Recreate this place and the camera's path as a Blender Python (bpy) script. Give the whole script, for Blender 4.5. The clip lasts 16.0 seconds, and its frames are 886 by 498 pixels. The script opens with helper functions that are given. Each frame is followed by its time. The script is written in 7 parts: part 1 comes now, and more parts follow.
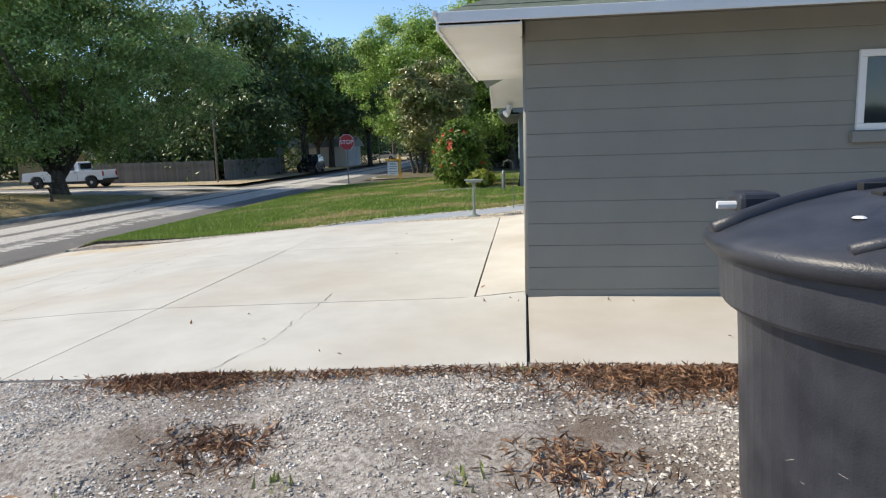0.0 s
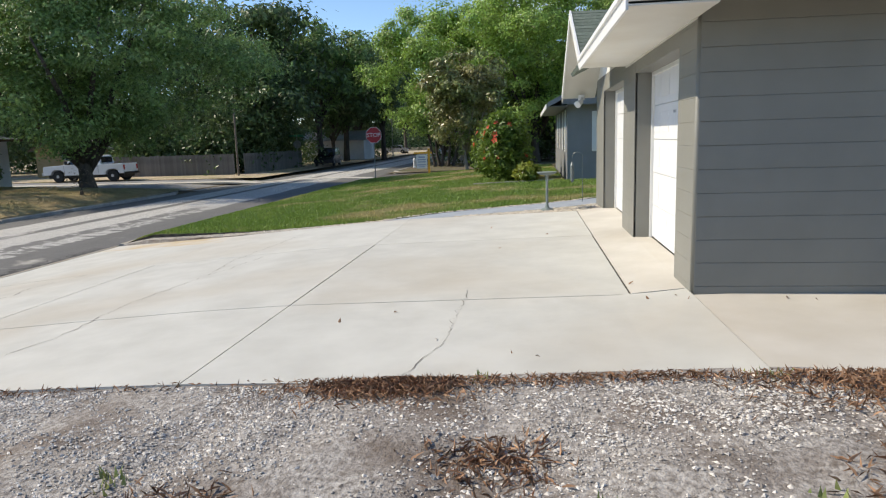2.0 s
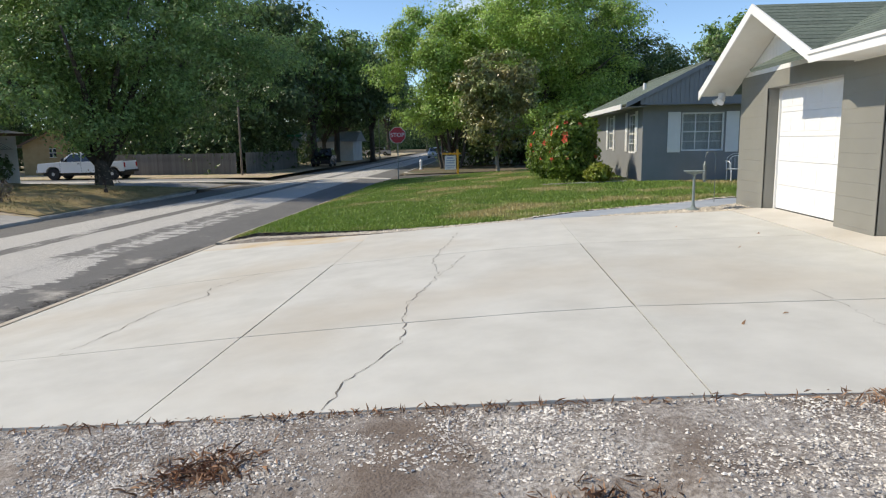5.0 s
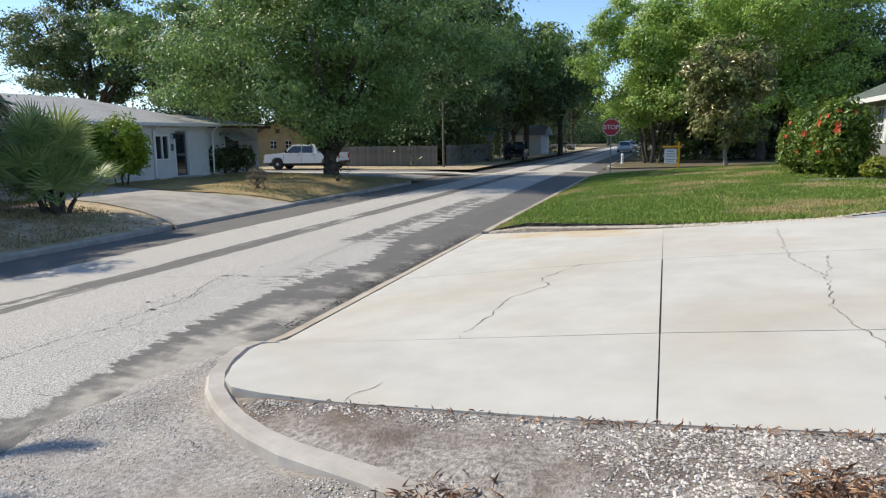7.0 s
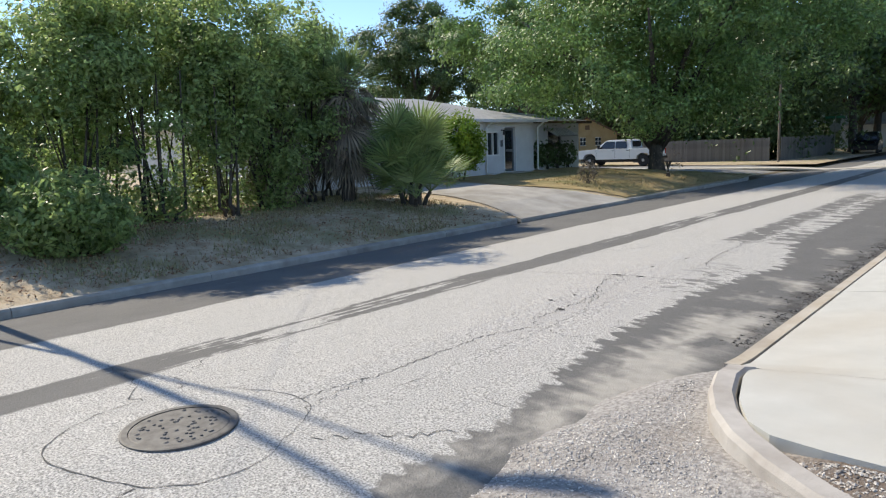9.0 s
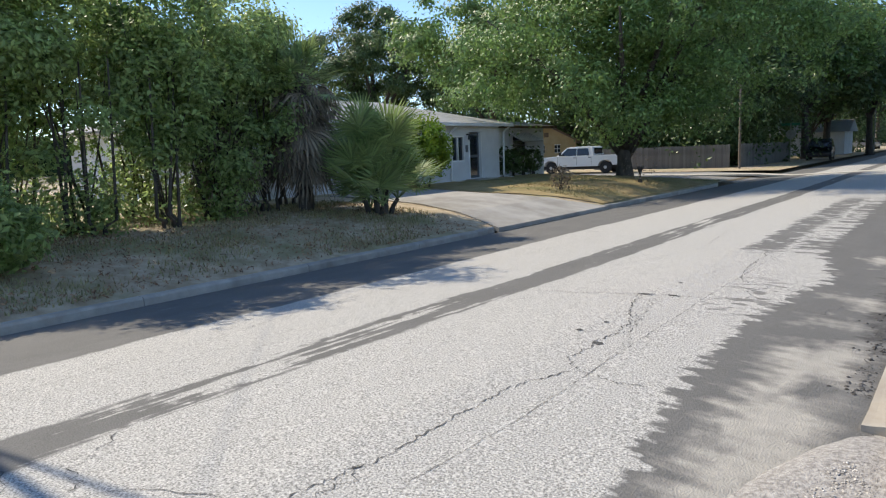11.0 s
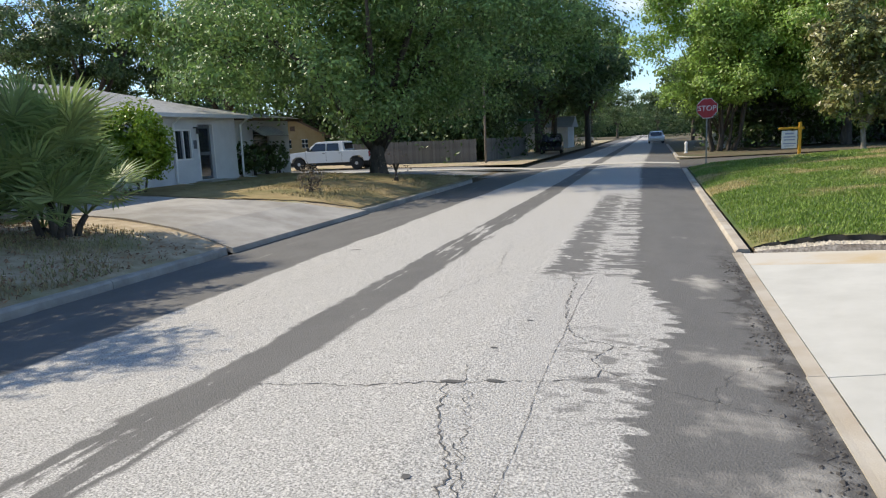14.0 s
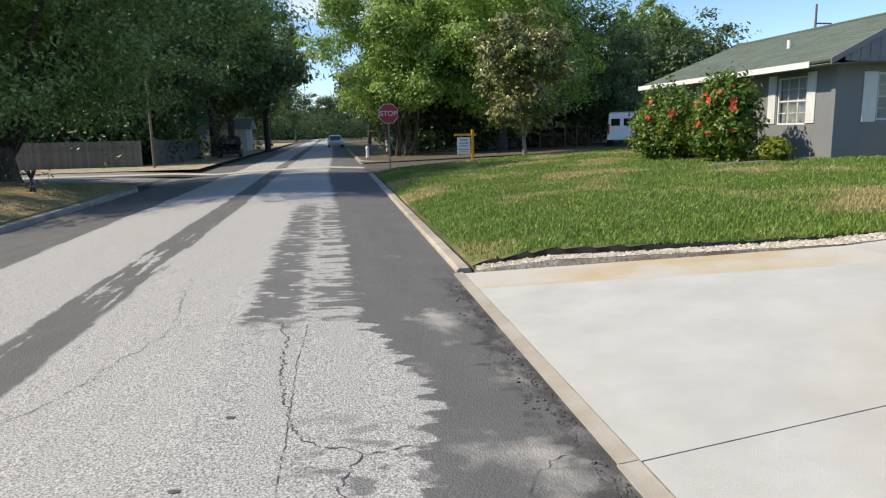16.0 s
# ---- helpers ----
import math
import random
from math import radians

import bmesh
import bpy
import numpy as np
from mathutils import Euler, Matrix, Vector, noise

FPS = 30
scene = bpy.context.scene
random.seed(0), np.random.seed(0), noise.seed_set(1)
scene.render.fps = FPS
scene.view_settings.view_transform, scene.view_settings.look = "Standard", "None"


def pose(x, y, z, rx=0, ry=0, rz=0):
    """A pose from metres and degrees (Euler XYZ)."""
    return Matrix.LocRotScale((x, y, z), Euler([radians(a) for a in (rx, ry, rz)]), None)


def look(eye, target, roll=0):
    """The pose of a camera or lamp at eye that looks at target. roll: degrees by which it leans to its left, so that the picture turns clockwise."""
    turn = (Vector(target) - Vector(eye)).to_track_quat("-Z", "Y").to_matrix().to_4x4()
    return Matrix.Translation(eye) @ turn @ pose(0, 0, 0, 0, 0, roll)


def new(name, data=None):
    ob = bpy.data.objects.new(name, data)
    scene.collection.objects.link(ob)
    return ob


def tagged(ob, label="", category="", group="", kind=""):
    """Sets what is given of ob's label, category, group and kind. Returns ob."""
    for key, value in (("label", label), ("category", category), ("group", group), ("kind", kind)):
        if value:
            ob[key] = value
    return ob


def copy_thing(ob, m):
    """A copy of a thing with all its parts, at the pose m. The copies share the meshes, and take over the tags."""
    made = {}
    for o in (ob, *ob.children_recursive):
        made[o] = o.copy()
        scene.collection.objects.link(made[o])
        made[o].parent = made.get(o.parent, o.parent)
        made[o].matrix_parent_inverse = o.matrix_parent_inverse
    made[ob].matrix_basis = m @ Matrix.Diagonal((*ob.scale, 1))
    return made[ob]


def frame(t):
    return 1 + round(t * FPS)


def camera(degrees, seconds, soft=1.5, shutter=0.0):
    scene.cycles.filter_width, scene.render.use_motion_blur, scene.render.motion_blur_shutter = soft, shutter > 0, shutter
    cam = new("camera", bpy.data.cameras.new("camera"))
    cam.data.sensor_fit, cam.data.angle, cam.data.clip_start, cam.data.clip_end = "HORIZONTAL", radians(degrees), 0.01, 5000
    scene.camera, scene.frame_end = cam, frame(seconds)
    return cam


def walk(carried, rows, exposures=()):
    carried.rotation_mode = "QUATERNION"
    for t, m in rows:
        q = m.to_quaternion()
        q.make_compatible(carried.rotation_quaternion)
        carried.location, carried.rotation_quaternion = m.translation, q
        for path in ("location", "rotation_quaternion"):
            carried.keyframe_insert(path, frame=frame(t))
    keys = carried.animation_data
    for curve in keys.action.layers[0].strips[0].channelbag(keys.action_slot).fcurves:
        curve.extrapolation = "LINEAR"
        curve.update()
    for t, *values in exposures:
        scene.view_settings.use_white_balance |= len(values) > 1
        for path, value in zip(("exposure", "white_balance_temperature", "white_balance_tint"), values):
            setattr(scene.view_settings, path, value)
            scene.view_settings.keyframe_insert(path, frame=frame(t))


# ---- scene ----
cam = camera(66.2, 16.0, 1.2)

PATH = [
    (0, (-0.01, -6.27, 1.416), (-0.249, -4.308, 1.112), -1.7),
    (0.5, (-0.273, -6.287, 1.386), (-0.583, -4.336, 1.073), -1.8),
    (1, (-0.538, -6.159, 1.421), (-0.862, -4.212, 1.1), -1.8),
    (1.5, (-0.934, -6.133, 1.425), (-1.249, -4.184, 1.104), -1.8),
    (2, (-1.423, -6.09, 1.406), (-1.674, -4.132, 1.085), -1.7),
    (2.5, (-2.012, -5.968, 1.41), (-2.176, -4.001, 1.089), -1.6),
    (3, (-2.632, -6.025, 1.419), (-2.739, -4.053, 1.102), -1.5),
    (3.5, (-3.252, -6.008, 1.385), (-3.341, -4.035, 1.07), -1.5),
    (3.7, (-3.504, -5.992, 1.412), (-3.59, -4.018, 1.097), -1.6),
    (5.8, (-5.996, -5.827, 1.279), (-6.229, -3.865, 0.968), -0.7),
    (6, (-6.234, -5.815, 1.289), (-6.504, -3.858, 0.977), -0.8),
    (6.5, (-6.827, -5.853, 1.265), (-7.272, -3.929, 0.947), -0.8),
    (7, (-7.419, -5.874, 1.229), (-8.032, -3.998, 0.908), -0.8),
    (7.5, (-7.997, -5.891, 1.226), (-8.825, -4.099, 0.905), -1.2),
    (8, (-8.585, -5.727, 1.12), (-9.629, -4.05, 0.805), -1.6),
    (8.5, (-9.069, -5.604, 1.102), (-10.329, -4.081, 0.794), -1.9),
    (8.7, (-9.238, -5.552, 1.073), (-10.568, -4.089, 0.771), -2.2),
    (10.8, (-10.917, -4.547, 0.807), (-12.182, -3.023, 0.532), -2.3),
    (11, (-11.049, -4.383, 0.829), (-12.275, -2.827, 0.551), -2.3),
    (11.5, (-11.431, -3.993, 0.83), (-12.548, -2.358, 0.547), -2.1),
    (12, (-11.732, -3.461, 0.826), (-12.724, -1.749, 0.533), -2.4),
    (12.5, (-12.029, -2.947, 0.839), (-12.934, -1.188, 0.541), -2.4),
    (13, (-12.197, -2.415, 0.832), (-13.013, -0.615, 0.528), -2.4),
    (13.5, (-12.387, -1.867, 0.853), (-13.093, -0.022, 0.539), -2.4),
    (14, (-12.608, -1.391, 0.884), (-13.203, 0.491, 0.56), -2.4),
    (14.5, (-12.723, -0.862, 0.885), (-13.214, 1.048, 0.553), -2.4),
    (15, (-12.861, -0.37, 0.869), (-13.218, 1.57, 0.534), -2.5),
    (15.5, (-12.939, 0.121, 0.868), (-12.981, 2.091, 0.522), -2.2),
    (16, (-13.018, 0.626, 0.896), (-12.711, 2.572, 0.551), -1.3),
]
walk(cam, [(t, look(eye, target, roll)) for t, eye, target, roll in PATH],
     exposures=[(0, 0.50, 6850, 9), (1.5, 0.42, 6850, 9), (3.5, 0.27, 6850, 9), (6.0, 0.40, 6850, 9), (8.5, 0.54, 6850, 9), (12.5, 0.58, 6850, 9), (16, 0.42, 6850, 9)])

# ---- world, sun, exposure ----
SUN_EL, SUN_AZ = 42.0, 1.5      # elevation; azimuth from -x towards +y
world = bpy.data.worlds.new("sky")
scene.world = world
world.use_nodes = True
wn, wl = world.node_tree.nodes, world.node_tree.links
sky = wn.new("ShaderNodeTexSky")
sky.sky_type, sky.sun_disc = "NISHITA", False
sky.sun_elevation, sky.sun_rotation = radians(SUN_EL), radians(-90 + SUN_AZ)
sky.air_density, sky.dust_density, sky.ozone_density = 0.8, 0.02, 4.5
wn["Background"].inputs["Strength"].default_value = 0.15
# thin fair-weather clouds over the blue
wtc = wn.new("ShaderNodeTexCoord")
wmp = wn.new("ShaderNodeMapping")
wmp.inputs["Scale"].default_value = (1.0, 1.0, 2.6)
wl.new(wtc.outputs["Generated"], wmp.inputs["Vector"])
wno = wn.new("ShaderNodeTexNoise")
wno.inputs["Scale"].default_value, wno.inputs["Detail"].default_value = 3.2, 7.0
wl.new(wmp.outputs["Vector"], wno.inputs["Vector"])
wmr = wn.new("ShaderNodeMapRange")
wmr.inputs["From Min"].default_value, wmr.inputs["From Max"].default_value, wmr.inputs["To Max"].default_value = 0.60, 0.76, 0.85
wl.new(wno.outputs["Fac"], wmr.inputs["Value"])
wmx = wn.new("ShaderNodeMix")
wmx.data_type = "RGBA"
wl.new(wmr.outputs["Result"], wmx.inputs["Factor"])
wl.new(sky.outputs["Color"], wmx.inputs["A"])
wmx.inputs["B"].default_value = (6.5, 6.6, 6.8, 1)
wl.new(wmx.outputs["Result"], wn["Background"].inputs["Color"])
sun = new("sun", bpy.data.lights.new("sun", "SUN"))
sun.data.energy, sun.data.angle, sun.data.color = 3.75, radians(0.55), (1.0, 0.91, 0.77)
to_sun = Vector((-math.cos(radians(SUN_AZ)), math.sin(radians(SUN_AZ)), math.tan(radians(SUN_EL))))
sun.matrix_world = look(to_sun * 40, (0, 0, 0))


# ---- helpers for building ----
def thing(name, loc=(0, 0, 0), label="", category="", group="", kind=""):
    ob = new(name)
    ob.empty_display_size = 0.2
    ob.location = loc
    return tagged(ob, label, category, group, kind)


def root_place(ob):
    while ob.parent:
        ob = ob.parent
    return Vector(ob.location)


def part(name, bm, material, parent=None, label="", local=False, smooth=False):
    """Links a bmesh as one mesh object; coordinates are the world's unless local."""
    me = bpy.data.meshes.new(name)
    if parent is not None and not local:
        bmesh.ops.translate(bm, verts=bm.verts, vec=-root_place(parent))
    bm.normal_update()
    bm.to_mesh(me)
    bm.free()
    me.materials.append(material)
    if smooth:
        me.polygons.foreach_set("use_smooth", [True] * len(me.polygons))
    ob = new(name, me)
    ob.parent = parent
    if label:
        ob["label"] = label
    return ob


def from_arrays(name, verts, faces, material, parent=None):
    me = bpy.data.meshes.new(name)
    me.from_pydata(np.asarray(verts).tolist() if not isinstance(verts, list) else verts, [], faces if isinstance(faces, list) else faces.tolist())
    me.update()
    me.materials.append(material)
    ob = new(name, me)
    ob.parent = parent
    return ob


def box(bm, x0, x1, y0, y1, z0, z1, bevel=0.0):
    made = bmesh.ops.create_cube(bm, size=1.0)["verts"]
    for v in made:
        v.co = Vector((x0 + (v.co.x + 0.5) * (x1 - x0), y0 + (v.co.y + 0.5) * (y1 - y0), z0 + (v.co.z + 0.5) * (z1 - z0)))
    if bevel:
        edges = list({e for v in made for e in v.link_edges})
        bmesh.ops.bevel(bm, geom=edges, offset=bevel, segments=2, affect="EDGES", profile=0.5)
    return bm


def abox(*a, bevel=0.0):
    return box(bmesh.new(), *a, bevel=bevel)


def tube(bm, points, radii, sides=8, caps=True):
    """A tube through points with a radius at each."""
    pts = [Vector(p) for p in points]
    if isinstance(radii, (int, float)):
        radii = [radii] * len(pts)
    rings = []
    ref = Vector((0.31, 0.17, 0.94))
    for i, p in enumerate(pts):
        d = (pts[min(i + 1, len(pts) - 1)] - pts[max(i - 1, 0)]).normalized()
        a = d.cross(ref)
        if a.length < 0.1:
            a = d.cross(Vector((1, 0, 0)))
        a.normalize()
        b = d.cross(a)
        rings.append([bm.verts.new(p + (a * math.cos(2 * math.pi * k / sides) + b * math.sin(2 * math.pi * k / sides)) * radii[i]) for k in range(sides)])
    for r0, r1 in zip(rings, rings[1:]):
        for k in range(sides):
            bm.faces.new((r0[k], r0[(k + 1) % sides], r1[(k + 1) % sides], r1[k]))
    if caps:
        bm.faces.new(rings[0][::-1])
        bm.faces.new(rings[-1])
    return bm


def lathe(bm, profile, center=(0, 0, 0), sides=32, axis="z"):
    """Profile of (radius, height) turned about an axis through the center."""
    c = Vector(center)
    rings = []
    for r, h in profile:
        ring = []
        for k in range(sides):
            a = 2 * math.pi * k / sides
            u, w = r * math.cos(a), r * math.sin(a)
            ring.append(bm.verts.new(c + (Vector((u, w, h)) if axis == "z" else Vector((u, h, w)))))
        rings.append(ring)
    for r0, r1 in zip(rings, rings[1:]):
        for k in range(sides):
            bm.faces.new((r0[k], r0[(k + 1) % sides], r1[(k + 1) % sides], r1[k]))
    bm.faces.new(rings[0][::-1])
    bm.faces.new(rings[-1])
    bmesh.ops.recalc_face_normals(bm, faces=bm.faces)
    return bm


def prism(bm, outline, axis, a, b):
    """A flat outline of (u, v) pushed from a to b along an axis (x: u=y v=z; y: u=x v=z; z: u=x v=y)."""
    def at(u, v, w):
        return {"x": (w, u, v), "y": (u, w, v), "z": (u, v, w)}[axis]
    lo = [bm.verts.new(at(u, v, a)) for u, v in outline]
    hi = [bm.verts.new(at(u, v, b)) for u, v in outline]
    n = len(outline)
    bm.faces.new(lo)
    bm.faces.new(hi[::-1])
    for k in range(n):
        bm.faces.new((lo[k], hi[k], hi[(k + 1) % n], lo[(k + 1) % n]))
    bmesh.ops.recalc_face_normals(bm, faces=bm.faces)
    return bm


def pierced(axis, d0, d1, u0, u1, z0, z1, holes):
    """One wall with openings through it. axis x: runs along x from y=d0 to d1; axis y: along y from x=d0 to d1."""
    us = sorted({u0, u1, *(h[k] for h in holes for k in (0, 1))})
    zs = sorted({z0, z1, *(h[k] for h in holes for k in (2, 3))})
    us, zs = [u for u in us if u0 <= u <= u1], [z for z in zs if z0 <= z <= z1]
    bm = bmesh.new()
    verts = {}

    def at(i, j, k):
        if (i, j, k) not in verts:
            d = (d0, d1)[k]
            verts[i, j, k] = bm.verts.new((us[i], d, zs[j]) if axis == "x" else (d, us[i], zs[j]))
        return verts[i, j, k]

    def solid(i, j):
        if not (0 <= i < len(us) - 1 and 0 <= j < len(zs) - 1):
            return False
        u, z = (us[i] + us[i + 1]) / 2, (zs[j] + zs[j + 1]) / 2
        return not any(h[0] < u < h[1] and h[2] < z < h[3] for h in holes)
    for i in range(len(us) - 1):
        for j in range(len(zs) - 1):
            if not solid(i, j):
                continue
            for k in (0, 1):
                bm.faces.new([at(i, j, k), at(i + 1, j, k), at(i + 1, j + 1, k), at(i, j + 1, k)])
            for di, dj, e in ((-1, 0, ((i, j), (i, j + 1))), (1, 0, ((i + 1, j), (i + 1, j + 1))), (0, -1, ((i, j), (i + 1, j))), (0, 1, ((i, j + 1), (i + 1, j + 1)))):
                if not solid(i + di, j + dj):
                    bm.faces.new([at(*e[0], 0), at(*e[1], 0), at(*e[1], 1), at(*e[0], 1)])
    bmesh.ops.recalc_face_normals(bm, faces=bm.faces)
    return bm


def slab(bm, corners, thick):
    """A sheet through corners (a convex ring), given a thickness downward."""
    top = [bm.verts.new(c) for c in corners]
    low = [bm.verts.new(Vector(c) - Vector((0, 0, thick))) for c in corners]
    n = len(corners)
    bm.faces.new(top)
    bm.faces.new(low[::-1])
    for k in range(n):
        bm.faces.new((top[k], low[k], low[(k + 1) % n], top[(k + 1) % n]))
    bmesh.ops.recalc_face_normals(bm, faces=bm.faces)
    return bm


# ---- materials ----
def material(name, c1, c2, scale=3.0, rough=0.7, bump=0.0, bump_scale=60.0, metal=0.0, c3=None, scale3=0.6, amount3=0.5, per_island=0.0, per_object=0.0, range3=(0.48, 0.72), spec=0.5, detail=6.0, translucent=0.0, stretch=(1, 1, 1)):
    """Two colours mixed by noise, a third in large stains, fine relief, and a shift for each piece."""
    m = bpy.data.materials.new(name)
    m.use_nodes = True
    n, l = m.node_tree.nodes, m.node_tree.links
    bs = n["Principled BSDF"]
    tc = n.new("ShaderNodeTexCoord")
    mp = n.new("ShaderNodeMapping")
    mp.inputs["Scale"].default_value = stretch
    l.new(tc.outputs["Object"], mp.inputs["Vector"])
    no = n.new("ShaderNodeTexNoise")
    no.inputs["Scale"].default_value, no.inputs["Detail"].default_value, no.inputs["Roughness"].default_value = scale, detail, 0.6
    l.new(mp.outputs["Vector"], no.inputs["Vector"])
    ramp = n.new("ShaderNodeValToRGB")
    ramp.color_ramp.elements[0].position, ramp.color_ramp.elements[1].position = 0.35, 0.65
    ramp.color_ramp.elements[0].color, ramp.color_ramp.elements[1].color = (*c1, 1), (*c2, 1)
    l.new(no.outputs["Fac"], ramp.inputs["Fac"])
    col = ramp.outputs["Color"]
    if c3:
        n3 = n.new("ShaderNodeTexNoise")
        n3.inputs["Scale"].default_value, n3.inputs["Detail"].default_value = scale3, 5.0
        l.new(mp.outputs["Vector"], n3.inputs["Vector"])
        r3 = n.new("ShaderNodeMapRange")
        r3.inputs["From Min"].default_value, r3.inputs["From Max"].default_value, r3.inputs["To Max"].default_value = *range3, amount3
        l.new(n3.outputs["Fac"], r3.inputs["Value"])
        mx = n.new("ShaderNodeMix")
        mx.data_type = "RGBA"
        l.new(r3.outputs["Result"], mx.inputs["Factor"])
        l.new(col, mx.inputs["A"])
        mx.inputs["B"].default_value = (*c3, 1)
        col = mx.outputs["Result"]
    for kind, amount in (("island", per_island), ("object", per_object)):
        if amount:
            src = n.new("ShaderNodeNewGeometry" if kind == "island" else "ShaderNodeObjectInfo")
            mr = n.new("ShaderNodeMapRange")
            mr.inputs["To Min"].default_value, mr.inputs["To Max"].default_value = 1 - amount, 1 + amount
            l.new(src.outputs["Random Per Island" if kind == "island" else "Random"], mr.inputs["Value"])
            hs = n.new("ShaderNodeHueSaturation")
            l.new(mr.outputs["Result"], hs.inputs["Value"])
            l.new(col, hs.inputs["Color"])
            col = hs.outputs["Color"]
    l.new(col, bs.inputs["Base Color"])
    bs.inputs["Roughness"].default_value, bs.inputs["Metallic"].default_value = rough, metal
    bs.inputs["Specular IOR Level"].default_value = spec
    if bump:
        nb = n.new("ShaderNodeTexNoise")
        nb.inputs["Scale"].default_value, nb.inputs["Detail"].default_value = bump_scale, 4.0
        l.new(mp.outputs["Vector"], nb.inputs["Vector"])
        bp = n.new("ShaderNodeBump")
        bp.inputs["Strength"].default_value, bp.inputs["Distance"].default_value = 1.0, bump
        l.new(nb.outputs["Fac"], bp.inputs["Height"])
        l.new(bp.outputs["Normal"], bs.inputs["Normal"])
    if translucent:
        tr = n.new("ShaderNodeBsdfTranslucent")
        l.new(col, tr.inputs["Color"])
        ms = n.new("ShaderNodeMixShader")
        ms.inputs["Fac"].default_value = translucent
        l.new(bs.outputs["BSDF"], ms.inputs[1])
        l.new(tr.outputs["BSDF"], ms.inputs[2])
        l.new(ms.outputs["Shader"], n["Material Output"].inputs["Surface"])
    return m


def glass(name, tint=(0.02, 0.025, 0.03)):
    m = material(name, tint, tuple(c * 1.3 for c in tint), 1.0, 0.05, spec=0.8)
    return m


M_CONC = material("driveway_concrete", (0.475, 0.468, 0.426), (0.55, 0.543, 0.497), 1.6, 0.85, 0.002, 150, c3=(0.44, 0.385, 0.30), scale3=0.35, amount3=0.6, per_object=0.03)
M_APRON = material("apron_concrete", (0.50, 0.47, 0.41), (0.57, 0.54, 0.48), 1.4, 0.85, 0.0015, 180, c3=(0.48, 0.42, 0.33), scale3=0.5, amount3=0.5)
M_RUST = material("rust_stained_concrete", (0.50, 0.39, 0.23), (0.54, 0.46, 0.34), 2.2, 0.85, 0.0015, 160, c3=(0.54, 0.51, 0.45), scale3=0.7, amount3=0.95, range3=(0.40, 0.52))
M_KERB = material("kerb_concrete", (0.35, 0.325, 0.285), (0.46, 0.435, 0.385), 3.5, 0.9, 0.004, 90, c3=(0.20, 0.18, 0.15), scale3=1.2, amount3=0.7, per_object=0.08)
M_KERBPALE = material("pale_kerb_concrete", (0.40, 0.37, 0.335), (0.52, 0.49, 0.45), 3.5, 0.9, 0.004, 90, c3=(0.28, 0.24, 0.20), scale3=1.6, amount3=0.6)
M_KERB_R = material("rusty_kerb_concrete", (0.42, 0.36, 0.28), (0.50, 0.46, 0.39), 2.0, 0.9, 0.004, 90, c3=(0.24, 0.19, 0.14), scale3=1.4, amount3=0.6, per_object=0.08)
M_JOINT = material("joint_filler", (0.045, 0.04, 0.035), (0.09, 0.08, 0.065), 8, 0.95)
M_CRACK = material("hairline_crack", (0.09, 0.08, 0.065), (0.17, 0.15, 0.125), 6, 0.95)
M_TAR = material("road_crack", (0.06, 0.06, 0.057), (0.16, 0.155, 0.147), 8, 0.95)
M_LDRIVE = material("stained_old_concrete", (0.33, 0.31, 0.28), (0.45, 0.43, 0.39), 1.4, 0.9, 0.003, 90, c3=(0.22, 0.20, 0.17), scale3=0.6, amount3=0.7)
M_PATH = material("grey_painted_path", (0.30, 0.33, 0.36), (0.37, 0.40, 0.43), 2.5, 0.8, 0.001, 120)
M_GROUND = material("leafy_ground", (0.10, 0.075, 0.045), (0.17, 0.14, 0.09), 2.5, 0.95, 0.02, 20, c3=(0.08, 0.10, 0.035), scale3=0.4, amount3=0.8)
M_GRAVEL = material("shell_gravel_bed", (0.17, 0.148, 0.128), (0.47, 0.44, 0.405), 26.0, 0.95, 0.014, 60, c3=(0.135, 0.10, 0.075), scale3=1.3, amount3=0.85, range3=(0.46, 0.64), detail=10)
M_SHOULDER = material("road_shoulder_gravel", (0.23, 0.215, 0.20), (0.48, 0.455, 0.425), 30.0, 0.95, 0.012, 80, c3=(0.18, 0.14, 0.10), scale3=1.0, amount3=0.6, detail=10)
M_STONE = material("gravel_stone", (0.40, 0.365, 0.325), (0.68, 0.64, 0.58), 5.0, 0.9, per_island=0.42)
M_STONE_D = material("dark_gravel_stone", (0.22, 0.19, 0.165), (0.36, 0.32, 0.28), 5.0, 0.9, per_island=0.4)
M_PEBBLE = material("white_river_pebble", (0.44, 0.385, 0.295), (0.64, 0.575, 0.475), 6.0, 0.7, per_island=0.25)
M_LEAFLITTER = material("dry_leaf", (0.23, 0.125, 0.07), (0.40, 0.245, 0.145), 4.0, 0.85, per_island=0.55)
M_VERGE = material("dry_verge_soil", (0.36, 0.27, 0.17), (0.58, 0.48, 0.34), 3.0, 0.95, 0.02, 30, c3=(0.19, 0.21, 0.07), scale3=0.55, amount3=0.85)
M_DRYLAWN = material("dry_straw_lawn", (0.30, 0.215, 0.095), (0.40, 0.31, 0.15), 2.2, 0.95, 0.015, 40, c3=(0.12, 0.13, 0.04), scale3=0.6, amount3=0.85)
M_LAWN = material("lawn_soil", (0.055, 0.10, 0.018), (0.085, 0.14, 0.025), 2.0, 0.95, 0.02, 50, c3=(0.34, 0.28, 0.12), scale3=0.36, amount3=0.85, range3=(0.48, 0.60))
